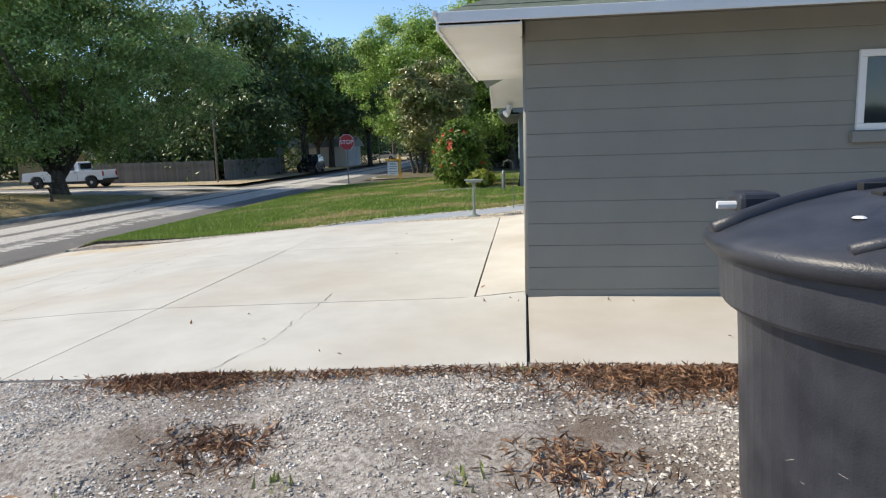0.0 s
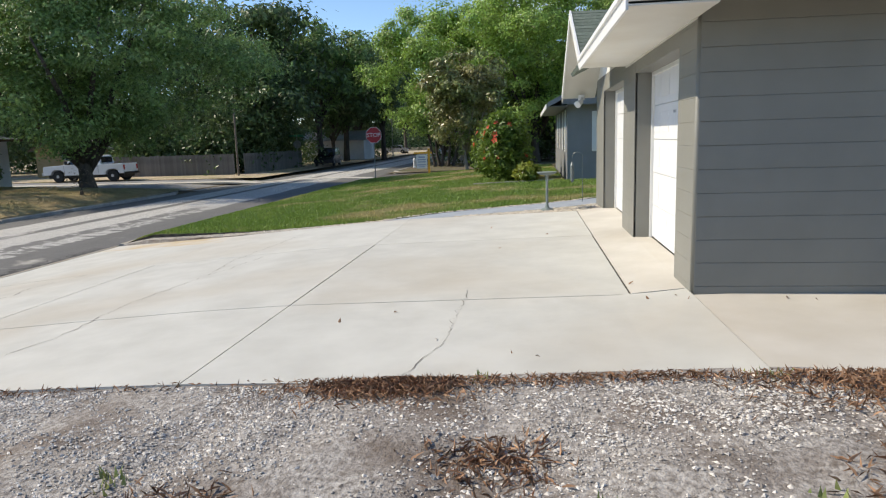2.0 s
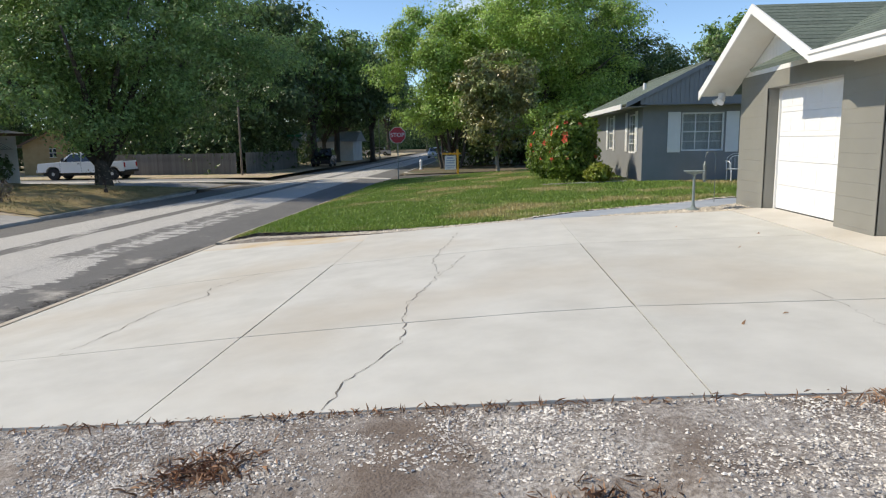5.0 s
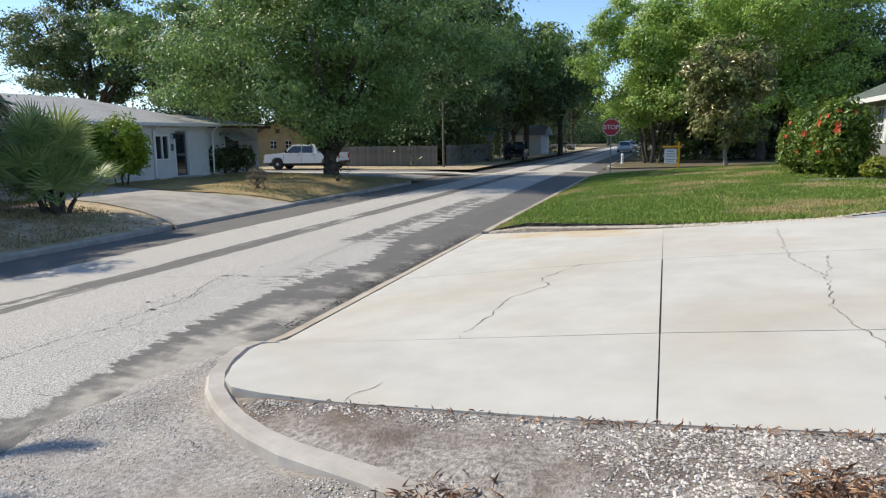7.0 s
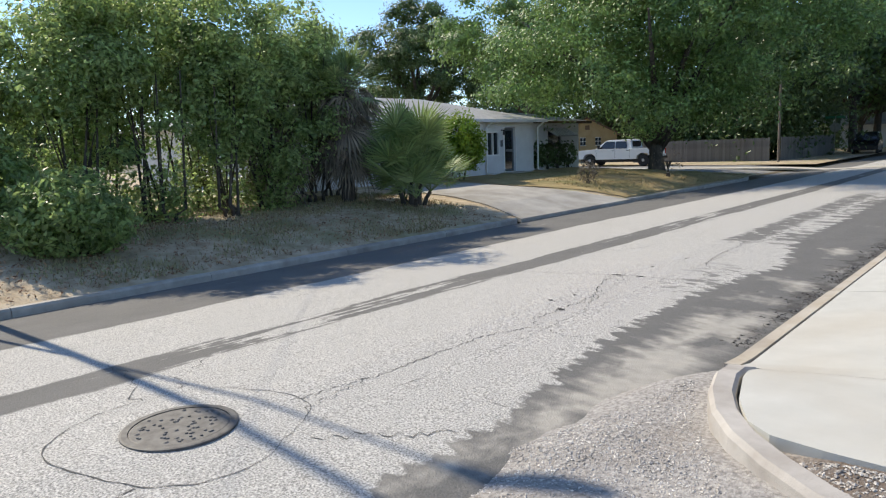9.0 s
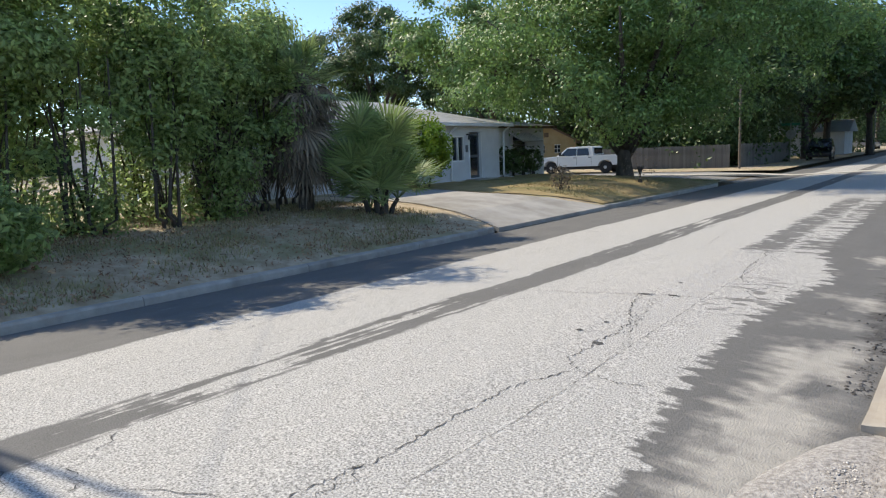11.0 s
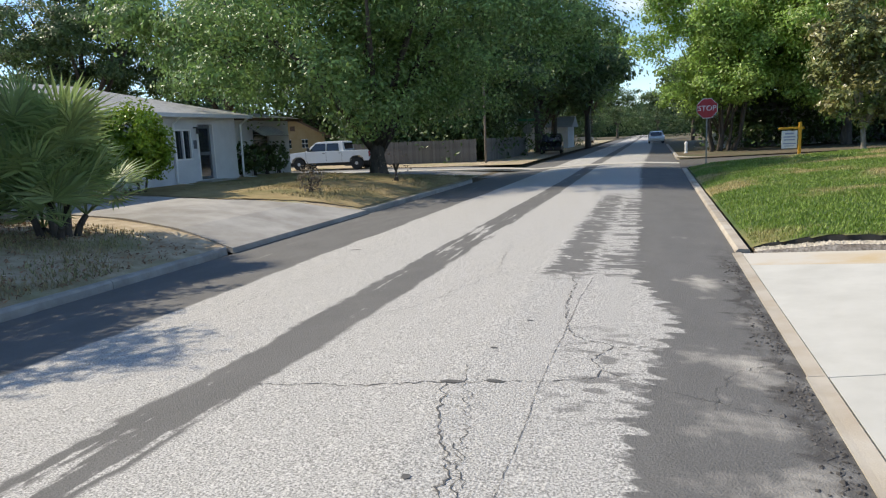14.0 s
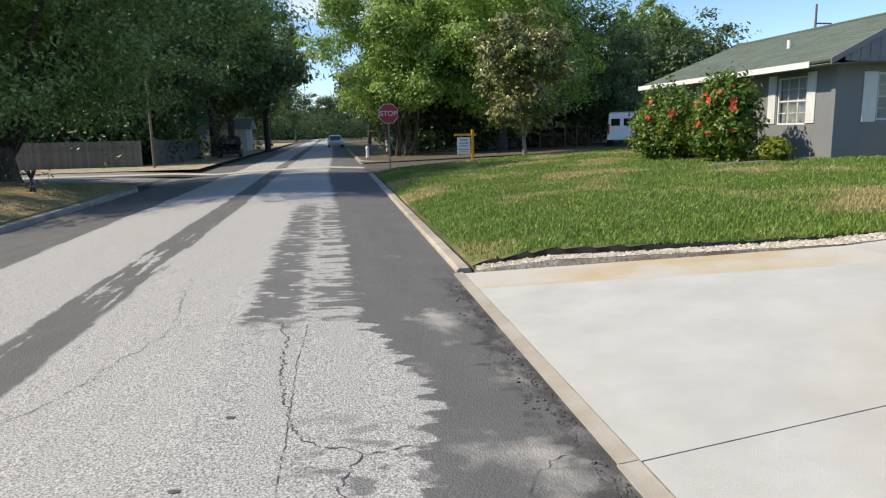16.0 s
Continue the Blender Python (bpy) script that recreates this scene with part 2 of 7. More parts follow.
M_GRASS = material("grass_blade", (0.165, 0.265, 0.035), (0.24, 0.335, 0.06), 1.3, 0.6, c3=(0.46, 0.38, 0.18), scale3=0.36, amount3=0.9, range3=(0.50, 0.60), per_island=0.35, translucent=0.25)
M_EDGING = material("black_lawn_edging", (0.012, 0.012, 0.012), (0.03, 0.03, 0.028), 10, 0.6)
M_WALL = material("grey_painted_block", (0.226, 0.222, 0.194), (0.250, 0.245, 0.215), 1.5, 0.55, 0.0012, 240, c3=(0.18, 0.18, 0.17), scale3=0.5, amount3=0.5)
M_WALL2 = material("grey_painted_stucco", (0.215, 0.222, 0.225), (0.24, 0.246, 0.25), 1.8, 0.6, 0.001, 200)
M_WHITE = material("white_paint", (0.76, 0.76, 0.74), (0.82, 0.82, 0.80), 2.0, 0.45, 0.0004, 120, c3=(0.70, 0.69, 0.66), scale3=1.0, amount3=0.4)
M_SOFFIT = material("cream_soffit", (0.72, 0.70, 0.64), (0.78, 0.765, 0.71), 1.2, 0.6, c3=(0.62, 0.57, 0.48), scale3=0.9, amount3=0.45)
M_DOORW = material("white_garage_door_steel", (0.78, 0.785, 0.79), (0.82, 0.825, 0.83), 2.0, 0.4, 0.0003, 300)
M_SHINGLE = material("green_grey_shingle", (0.095, 0.125, 0.095), (0.15, 0.18, 0.145), 14.0, 0.9, 0.004, 120, c3=(0.075, 0.09, 0.075), scale3=1.5, amount3=0.5, per_island=0.12)
M_ROOFG = material("weathered_grey_roof", (0.33, 0.335, 0.34), (0.43, 0.435, 0.44), 6.0, 0.85, 0.004, 90, c3=(0.25, 0.25, 0.25), scale3=0.7, amount3=0.5)
M_LHOUSE = material("pale_stucco", (0.60, 0.61, 0.62), (0.68, 0.69, 0.70), 1.5, 0.8, 0.002, 120, c3=(0.5, 0.5, 0.49), scale3=0.5, amount3=0.5)
M_TAN = material("tan_clapboard", (0.36, 0.25, 0.115), (0.42, 0.31, 0.16), 2.0, 0.75)
M_TRIMBROWN = material("brown_trim", (0.10, 0.06, 0.035), (0.14, 0.085, 0.05), 4, 0.7)
M_GLASS = glass("window_glass")
M_SCREEN = material("dark_screen_door", (0.09, 0.10, 0.11), (0.13, 0.14, 0.15), 3, 0.5)
M_CURTAIN = material("pale_curtain", (0.5, 0.5, 0.48), (0.62, 0.62, 0.60), 3, 0.9, stretch=(6, 6, 0.4))
M_BIN = material("black_bin_plastic", (0.022, 0.024, 0.031), (0.04, 0.043, 0.053), 5.0, 0.42, 0.0015, 120, c3=(0.06, 0.063, 0.072), scale3=2.5, amount3=0.5)
M_BARK = material("bark", (0.05, 0.042, 0.034), (0.11, 0.093, 0.076), 7.0, 0.95, 0.02, 22, stretch=(1, 1, 0.35))
M_TRUNKPALE = material("pale_bark", (0.20, 0.17, 0.14), (0.33, 0.29, 0.25), 7.0, 0.9, 0.01, 30, stretch=(1, 1, 0.5))


def leaf_material(name, a, b, var=0.42, tr=0.36, rough=0.42):
    return material(name, a, b, 0.7, rough, per_island=var, translucent=tr, spec=0.5)


M_LF_OAK = leaf_material("oak_leaf", (0.14, 0.24, 0.07), (0.235, 0.345, 0.11))
M_LF_BRIGHT = leaf_material("bright_leaf", (0.225, 0.37, 0.07), (0.35, 0.48, 0.11))
M_LF_DARK = leaf_material("dark_leaf", (0.075, 0.13, 0.045), (0.13, 0.19, 0.07))
M_LF_HEDGE = leaf_material("hedge_leaf", (0.25, 0.355, 0.125), (0.38, 0.475, 0.185), 0.45, 0.55)
M_LF_MAG = leaf_material("magnolia_leaf", (0.15, 0.215, 0.06), (0.27, 0.235, 0.09), 0.4, 0.2, 0.3)
M_LF_HIB = leaf_material("hibiscus_leaf", (0.11, 0.19, 0.028), (0.22, 0.29, 0.05), 0.45)
M_LF_YEL = leaf_material("yellow_green_leaf", (0.16, 0.27, 0.02), (0.26, 0.36, 0.03), 0.25)
M_LF_CROTON = leaf_material("croton_leaf", (0.30, 0.32, 0.04), (0.16, 0.22, 0.03), 0.4)
M_FLOWER = material("red_flower", (0.62, 0.06, 0.03), (0.75, 0.13, 0.05), 5, 0.6, per_island=0.2, translucent=0.2)
M_PALM = leaf_material("palm_frond", (0.21, 0.30, 0.10), (0.34, 0.42, 0.17), 0.3, 0.3)
M_PALMDRY = leaf_material("dry_palm_frond", (0.13, 0.105, 0.08), (0.34, 0.285, 0.21), 0.5, 0.15, 0.85)
M_FENCE = material("weathered_wood_fence", (0.14, 0.133, 0.124), (0.215, 0.205, 0.19), 4, 0.9, 0.003, 60, stretch=(1, 1, 0.3), per_object=0.18)
M_RED = material("stop_sign_red", (0.42, 0.012, 0.02), (0.46, 0.018, 0.028), 3, 0.4)
M_SIGNW = material("sign_white", (0.78, 0.78, 0.77), (0.82, 0.82, 0.81), 3, 0.4)
M_POST = material("galvanised_post", (0.20, 0.22, 0.20), (0.28, 0.30, 0.28), 5, 0.5, metal=0.6)
M_YELLOW = material("yellow_sign_post", (0.72, 0.36, 0.02), (0.78, 0.42, 0.03), 3, 0.5)
M_GREENSIGN = material("green_street_sign", (0.02, 0.14, 0.07), (0.03, 0.18, 0.09), 3, 0.4)
M_WOODPOLE = material("wooden_utility_pole", (0.13, 0.11, 0.09), (0.21, 0.18, 0.15), 5, 0.9, 0.004, 40, stretch=(1, 1, 0.2))
M_CARW = material("white_car_paint", (0.78, 0.79, 0.80), (0.82, 0.83, 0.84), 1, 0.2, spec=0.6)
M_CARSIL = material("silver_car_paint", (0.48, 0.49, 0.51), (0.54, 0.55, 0.57), 1, 0.22, metal=0.4)
M_CARBLK = material("dark_car_paint", (0.012, 0.014, 0.02), (0.02, 0.022, 0.03), 1, 0.2)
M_TYRE = material("tyre_rubber", (0.015, 0.015, 0.015), (0.03, 0.03, 0.03), 8, 0.85)
M_RIM = material("wheel_rim", (0.40, 0.40, 0.41), (0.5, 0.5, 0.51), 4, 0.35, metal=0.8)
M_CARGLASS = glass("car_glass", (0.012, 0.014, 0.017))
M_LAMPRED = material("tail_lamp_red", (0.35, 0.01, 0.01), (0.45, 0.02, 0.015), 3, 0.25)
M_BLACK = material("black_trim", (0.012, 0.012, 0.012), (0.025, 0.025, 0.025), 5, 0.6)
M_IRON = material("cast_iron", (0.10, 0.095, 0.09), (0.17, 0.165, 0.155), 12, 0.7, 0.002, 80, metal=0.3)
M_LGREEN = material("green_wash_stone", (0.16, 0.20, 0.19), (0.24, 0.28, 0.27), 4, 0.8, 0.002, 60)
M_WIRE = material("black_wire", (0.015, 0.015, 0.015), (0.02, 0.02, 0.02), 3, 0.7)


def road_material():
    """Pale worn chip seal over dark asphalt, the dark bared in bands along the road."""
    m = material("road_asphalt", (0.20, 0.194, 0.180), (0.69, 0.669, 0.622), 68.0, 0.92, 0.010, 70, detail=3.0)
    n, l = m.node_tree.nodes, m.node_tree.links
    bs = n["Principled BSDF"]
    pale = bs.inputs["Base Color"].links[0].from_socket
    tc = n.new("ShaderNodeTexCoord")
    xyz = n.new("ShaderNodeSeparateXYZ")
    l.new(tc.outputs["Object"], xyz.inputs["Vector"])

    def noise_at(scale, stretch, detail=4.0):
        mp = n.new("ShaderNodeMapping")
        mp.inputs["Scale"].default_value = stretch
        l.new(tc.outputs["Object"], mp.inputs["Vector"])
        t = n.new("ShaderNodeTexNoise")
        t.inputs["Scale"].default_value, t.inputs["Detail"].default_value = scale, detail
        l.new(mp.outputs["Vector"], t.inputs["Vector"])
        return t.outputs["Fac"]

    def op(kind, a, b=0.0, c=None):
        k = n.new("ShaderNodeMath")
        k.operation = kind
        for i, v in enumerate((a, b) if c is None else (a, b, c)):
            if isinstance(v, (int, float)):
                k.inputs[i].default_value = v
            else:
                l.new(v, k.inputs[i])
        return k.outputs["Value"]

    ys = xyz.outputs["Y"]
    teeth = noise_at(1.0, (0.8, 6.0, 1), 4.0)       # teeth across the road
    grit = noise_at(7.0, (1, 1, 1), 6.0)
    streak = noise_at(1.0, (7.0, 0.55, 1), 5.0)     # streaks along it
    slow = noise_at(0.16, (1, 1, 1), 3.0)
    jag = op("ADD", op("MULTIPLY", op("SUBTRACT", teeth, 0.5), 0.62), op("MULTIPLY", op("SUBTRACT", grit, 0.5), 0.34))
    x = op("ADD", xyz.outputs["X"], jag)
    x2 = op("ADD", xyz.outputs["X"], op("MULTIPLY", op("SUBTRACT", slow, 0.5), 0.35))

    def band(xx, x0, x1, soft=0.04):
        a = n.new("ShaderNodeMapRange")
        a.inputs["From Min"].default_value, a.inputs["From Max"].default_value = x0 - soft, x0 + soft
        l.new(xx, a.inputs["Value"])
        b = n.new("ShaderNodeMapRange")
        b.inputs["From Min"].default_value, b.inputs["From Max"].default_value = x1 + soft, x1 - soft
        l.new(xx, b.inputs["Value"])
        return op("MULTIPLY", a.outputs["Result"], b.outputs["Result"])

    def above(v, lo, hi):
        a = n.new("ShaderNodeMapRange")
        a.inputs["From Min"].default_value, a.inputs["From Max"].default_value = lo, hi
        l.new(v, a.inputs["Value"])
        return a.outputs["Result"]

    def along(rows, lo, hi):
        """A value that changes along the road: rows of (y, value)."""
        y0, y1 = rows[0][0], rows[-1][0]
        r = n.new("ShaderNodeValToRGB")
        els = r.color_ramp.elements
        while len(els) < len(rows):
            els.new(0.5)
        for e, (yy, v) in zip(els, rows):
            e.position = (yy - y0) / (y1 - y0)
            k = (v - lo) / (hi - lo)
            e.color = (k, k, k, 1)
        l.new(above(ys, y0, y1), r.inputs["Fac"])
        return op("ADD", op("MULTIPLY", r.outputs["Color"], hi - lo), lo)

    fine = op("ADD", x2, op("MULTIPLY", op("SUBTRACT", noise_at(2.2, (1, 0.5, 1)), 0.5), 0.22))
    fine = op("ADD", fine, op("MULTIPLY", op("SUBTRACT", grit, 0.5), 0.10))
    strip = band(op("SUBTRACT", fine, along(((-10, 0), (8, 0), (10.5, 0.1), (15, 0.07), (40, 0.0)), 0, 1)), -16.14, -15.50, 0.03)
    bare = along(((-30, 0.30), (-4, 0.30), (-2, 0.46), (2.2, 0.46), (3.4, 0.30), (8, 0.30), (9.0, 0.45), (12, 0.45), (13.5, 0.32), (60, 0.34)), 0, 1)
    strip = op("MULTIPLY", strip, above(op("SUBTRACT", op("ADD", streak, op("MULTIPLY", op("SUBTRACT", grit, 0.5), 0.25)), bare), -0.03, 0.04))
    left = band(fine, -21.0, -18.17, 0.04)
    left = op("MULTIPLY", left, above(streak, 0.24, 0.32))
    edge = along(((-14, -12.0), (-4, -12.3), (-1.9, -12.34), (-0.7, -12.5), (0.4, -12.68), (2.4, -12.76), (4.0, -12.6), (5.2, -12.40), (6.0, -12.55), (7.0, -12.85), (17, -13.0), (31, -13.25), (60, -13.0)), -14, -11)
    right = above(op("SUBTRACT", x, edge), -0.03, 0.03)
    # combed wear beside it further along: one band nearly bare, one of teeth
    stretch_y = op("ADD", ys, op("MULTIPLY", op("SUBTRACT", grit, 0.5), 1.2))
    reach = op("MULTIPLY", above(stretch_y, 6.8, 7.3), above(op("MULTIPLY", stretch_y, -1.0), -19.0, -17.6))
    comb_a = op("MULTIPLY", band(x, -13.95, -13.42, 0.05), above(op("ADD", noise_at(1.0, (2.0, 4.5, 1), 5.0), op("MULTIPLY", grit, 0.3)), 0.53, 0.58))
    comb_b = op("MULTIPLY", band(x, -13.30, -12.70, 0.05), above(op("ADD", noise_at(1.0, (0.5, 4.6, 1), 5.0), op("MULTIPLY", grit, 0.3)), 0.63, 0.69))
    worn = op("MULTIPLY", op("MAXIMUM", comb_a, comb_b), reach)
    scabs = op("MULTIPLY", op("MULTIPLY", band(x, -13.25, -12.3, 0.12), band(ys, 2.6, 4.7, 0.5)), above(noise_at(4.0, (1, 2.0, 1), 7.0), 0.54, 0.60))
    worn = op("MULTIPLY", op("MAXIMUM", worn, op("MULTIPLY", scabs, 0.8)), 0.92)
    dark = op("MAXIMUM", op("MAXIMUM", strip, left), op("MAXIMUM", right, worn))
    dusty = along(((-14, 0.38), (-1, 0.40), (1, 0.42), (3, 0.45), (5.5, 0.51), (6.6, 0.60), (20, 0.72)), 0, 1)
    sand = above(op("SUBTRACT", op("ADD", noise_at(0.9, (1.7, 1.0, 1), 6.0), op("MULTIPLY", op("SUBTRACT", noise_at(3.5, (1, 1, 1), 9.0), 0.5), 0.45)), dusty), -0.02, 0.16)   # pale dust lying in the gutter
    gutter = band(x, -12.28, -11.66, 0.14)
    dust = op("MULTIPLY", op("MULTIPLY", sand, gutter), op("ADD", op("MULTIPLY", grit, 0.7), 0.32))
    asphalt = n.new("ShaderNodeValToRGB")
    asphalt.color_ramp.elements[0].color, asphalt.color_ramp.elements[1].color = (0.06, 0.059, 0.056, 1), (0.235, 0.229, 0.215, 1)
    l.new(op("ADD", op("MULTIPLY", noise_at(1.0, (60, 60, 60), 3.0), 0.6), op("MULTIPLY", noise_at(1.0, (2.2, 1.1, 1), 6.0), 0.4)), asphalt.inputs["Fac"])
    mx = n.new("ShaderNodeMix")
    mx.data_type = "RGBA"
    l.new(dark, mx.inputs["Factor"])
    l.new(pale, mx.inputs["A"])
    l.new(asphalt.outputs["Color"], mx.inputs["B"])
    m2 = n.new("ShaderNodeMix")
    m2.data_type = "RGBA"
    l.new(dust, m2.inputs["Factor"])
    l.new(mx.outputs["Result"], m2.inputs["A"])
    m2.inputs["B"].default_value = (0.53, 0.495, 0.43, 1)
    # crumbled dark edge against the kerb
    rim = op("MULTIPLY", band(x, -11.78, -11.2, 0.06), op("MULTIPLY", above(noise_at(5.0, (1, 0.6, 1), 6.0), 0.42, 0.56), band(ys, 1.5, 9.0, 1.2)))
    m3 = n.new("ShaderNodeMix")
    m3.data_type = "RGBA"
    l.new(op("MULTIPLY", rim, 0.7), m3.inputs["Factor"])
    l.new(m2.outputs["Result"], m3.inputs["A"])
    m3.inputs["B"].default_value = (0.042, 0.037, 0.034, 1)
    l.new(m3.outputs["Result"], bs.inputs["Base Color"])
    return m


M_ROAD = road_material()
# darker copy of the street asphalt: tree shade put into the colour, brown leaf patches
M_SHADEROAD = material("shade_dark_leafy_asphalt", (0.075, 0.07, 0.062), (0.13, 0.122, 0.11), 18, 0.92, 0.005, 90, c3=(0.16, 0.13, 0.09), scale3=0.5, amount3=0.7)
M_ASPHALT = material("old_grey_asphalt", (0.17, 0.17, 0.168), (0.27, 0.265, 0.26), 30, 0.92, 0.005, 90, c3=(0.36, 0.35, 0.33), scale3=0.4, amount3=0.8)


# ---- the lie of the land ----
def lerp_table(v, xs, zs):
    return float(np.interp(v, xs, zs))


def smooth01(v):
    v = min(max(v, 0.0), 1.0)
    return v * v * (3 - 2 * v)


ROAD_L, ROAD_R = -20.5, -11.46
X_S, Y_S = 31.6, 41.0            # the cross street's two edges


def road_z(x):
    return lerp_table(x, (-20.5, -17, -14, -12.5, -11.46), (-1.2, -1.0, -0.885, -0.925, -0.99))


def drive_z(x, y):
    z = lerp_table(x, (-11.5, -9.5, -7.4, -5.8, -4.77, -3.75, -0.5, 0.0), (-0.985, -0.73, -0.475, -0.325, -0.235, -0.168, -0.06, 0.0))
    up = lerp_table(x, (-11.5, -9.5, -7.4), (0.27, 0.10, 0.0)) * smooth01((0.6 - y) / 1.2)
    return z + up


def yard_z(x, y):
    """Right-hand side: lawn, gravel and the lots behind."""
    if y > 3:
        z = lerp_table(x, (-11.3, -11.05, -10.3, -7, -3, 0, 20), (-0.945, -0.86, -0.67, -0.43, -0.19, -0.07, 0.0))
        k = smooth01((y - 29.5) / 3.0)
        far = lerp_table(x, (-11.5, 5, 40), (-0.95, -0.55, -0.3))
        return z * (1 - k) + far * k
    z = lerp_table(x, (-16, -11.5, -9.5, -7.4, -5.8, -3.75, 0.0, 6), (-0.93, -0.90, -0.68, -0.50, -0.35, -0.20, -0.045, 0.0))
    return z - 0.02


def left_z(x, y):
    z = lerp_table(x, (-70, -40, -28.5, -26, -23.5, -22, -20.6), (-0.35, -0.35, -0.38, -0.47, -0.60, -0.78, -1.105))
    k = smooth01((y - 25) / 7)
    return z * (1 - k) - 1.0 * k


def ground_z(x, y):
    if x < ROAD_L - 0.1:
        return left_z(x, y)
    if x < ROAD_R + 0.05:
        return road_z(x)
    return yard_z(x, y)


def sheet(name, x0, x1, y0, y1, step, zf, mat, inside=None, parent=None, jitter=0.0):
    """A ground sheet over a rectangle, its height by zf, kept where inside() says so."""
    nx, ny = max(2, int((x1 - x0) / step) + 1), max(2, int((y1 - y0) / step) + 1)
    xs, ys = np.linspace(x0, x1, nx), np.linspace(y0, y1, ny)
    verts = [(float(x), float(y), zf(float(x), float(y)) + (noise.noise((x * 1.7, y * 1.7, 0.3)) * jitter if jitter else 0.0)) for y in ys for x in xs]
    faces = []
    for j in range(ny - 1):
        for i in range(nx - 1):
            if inside is None or inside((xs[i] + xs[i + 1]) / 2, (ys[j] + ys[j + 1]) / 2):
                a = j * nx + i
                faces.append((a, a + 1, a + nx + 1, a + nx))
    ob = from_arrays(name, verts, faces, mat, parent)
    ob.data.polygons.foreach_set("use_smooth", [True] * len(ob.data.polygons))
    return ob


def spread(a, b, n, k=2.2):
    s = np.linspace(0, 1, n)
    return a + (b - a) * s ** k


gx = np.concatenate([spread(-22, -1500, 22, 3)[::-1], np.linspace(-21, 8, 50), spread(9, 1500, 22, 3)])
gy = np.concatenate([spread(-9, -1500, 22, 3)[::-1], np.linspace(-8, 44, 60), spread(46, 1500, 26, 3)])
gv = [(float(x), float(y), ground_z(float(x), float(y)) - 0.16) for y in gy for x in gx]
gf = [(j * len(gx) + i, j * len(gx) + i + 1, (j + 1) * len(gx) + i + 1, (j + 1) * len(gx) + i) for j in range(len(gy) - 1) for i in range(len(gx) - 1)]
tagged(from_arrays("ground", gv, gf, M_GROUND), "brown leaf-strewn soil under the lots and beyond", "ground", kind="structure")

# near lots on the far side of the road and behind the cross street
tagged(sheet("ground_left_lot", -70, ROAD_L - 0.18, -40, X_S - 0.4, 0.8, left_z, M_VERGE, jitter=0.03), "dry sandy verge with thin grass and leaf litter", "ground", kind="structure")
tagged(sheet("ground_far_left", -90, ROAD_L - 0.1, Y_S, 140, 3.0, lambda x, y: -0.98, M_VERGE), "shaded dry verge before a fence", "ground", kind="structure")
tagged(sheet("ground_far_right", ROAD_R + 0.1, 70, Y_S, 140, 3.0, lambda x, y: yard_z(x, 40.0) + 0.04, M_GROUND), "shaded leaf-strewn lot under tall trees", "ground", kind="structure")

# ---- road ----
xs = [ROAD_L + (ROAD_R - ROAD_L) * k / 18 for k in range(19)]
ys = [-60 + k * 4.0 for k in range(72)]
rv = [(x, y, road_z(x)) for y in ys for x in xs]
rf = [(j * 19 + i, j * 19 + i + 1, (j + 1) * 19 + i + 1, (j + 1) * 19 + i) for j in range(len(ys) - 1) for i in range(18)]
road = tagged(from_arrays("road", rv, rf, M_ROAD), "pale worn chip-seal street with dark bared asphalt bands", "road", kind="structure")
tagged(sheet("road_cross_left", -110, ROAD_L - 0.005, X_S, Y_S, 4.0, lambda x, y: -1.02 - 0.18 * smooth01((x + 24) / 3.5), M_ASPHALT), "grey asphalt cross street", "road", kind="structure")
# this half of the cross street is coloured dark to stand for tree shade
tagged(sheet("road_cross_right", ROAD_R + 0.005, 80, X_S + 0.6, Y_S, 4.0, lambda x, y: yard_z(x, 40.0) - 0.03, M_SHADEROAD), "grey asphalt cross street behind the lawn, tree shade in its colour", "road", kind="structure")
# pale concrete gutter across the mouth of the cross street
bm = bmesh.new()
for k in range(14):
    x0, x1 = -38 + k * 1.9, -38 + (k + 1) * 1.9
    slab(bm, [(x0, X_S + 4.6, road_z(max(x0, -20.5)) + 0.03 if x0 > -20.5 else -0.99), (x1, X_S + 4.6, road_z(x1) + 0.03 if x1 > -20.5 else -0.99), (x1, X_S + 6.0, road_z(x1) + 0.03 if x1 > -20.5 else -0.99), (x0, X_S + 6.0, road_z(x0) + 0.03 if x0 > -20.5 else -0.99)], 0.1)
gut = part("gutter_strip", bm, M_APRON)
tagged(gut, "pale concrete valley gutter across the side street", "gutter", kind="structure")


def crack(bm, a, b, wander, width, zf, steps=26, seed=1):
    """A ragged crack from a to b, lying just above the surface."""
    rnd = random.Random(seed)
    a, b = Vector((*a, 0)), Vector((*b, 0))
    d = (b - a).normalized()
    side = Vector((-d.y, d.x, 0))
    off, rows = 0.0, []
    for k in range(steps + 1):
        s = k / steps
        off += rnd.uniform(-1, 1) * wander
        off *= 0.82
        p = a.lerp(b, s) + side * (off + rnd.uniform(-1, 1) * wander * 0.7)
        w = width * 0.42 * rnd.uniform(0.2, 1.7) * (0.4 if k in (0, steps) else 1)
        rows.append([p + side * w / 2, p - side * w / 2])
    prev = None
    for l0, r0 in rows:
        cur = [bm.verts.new((q.x, q.y, zf(q.x, q.y) + 0.004)) for q in (l0, r0)]
        if prev:
            bm.faces.new((prev[0], prev[1], cur[1], cur[0]))
        prev = cur
    return bm


RZ = lambda x, y: road_z(x)


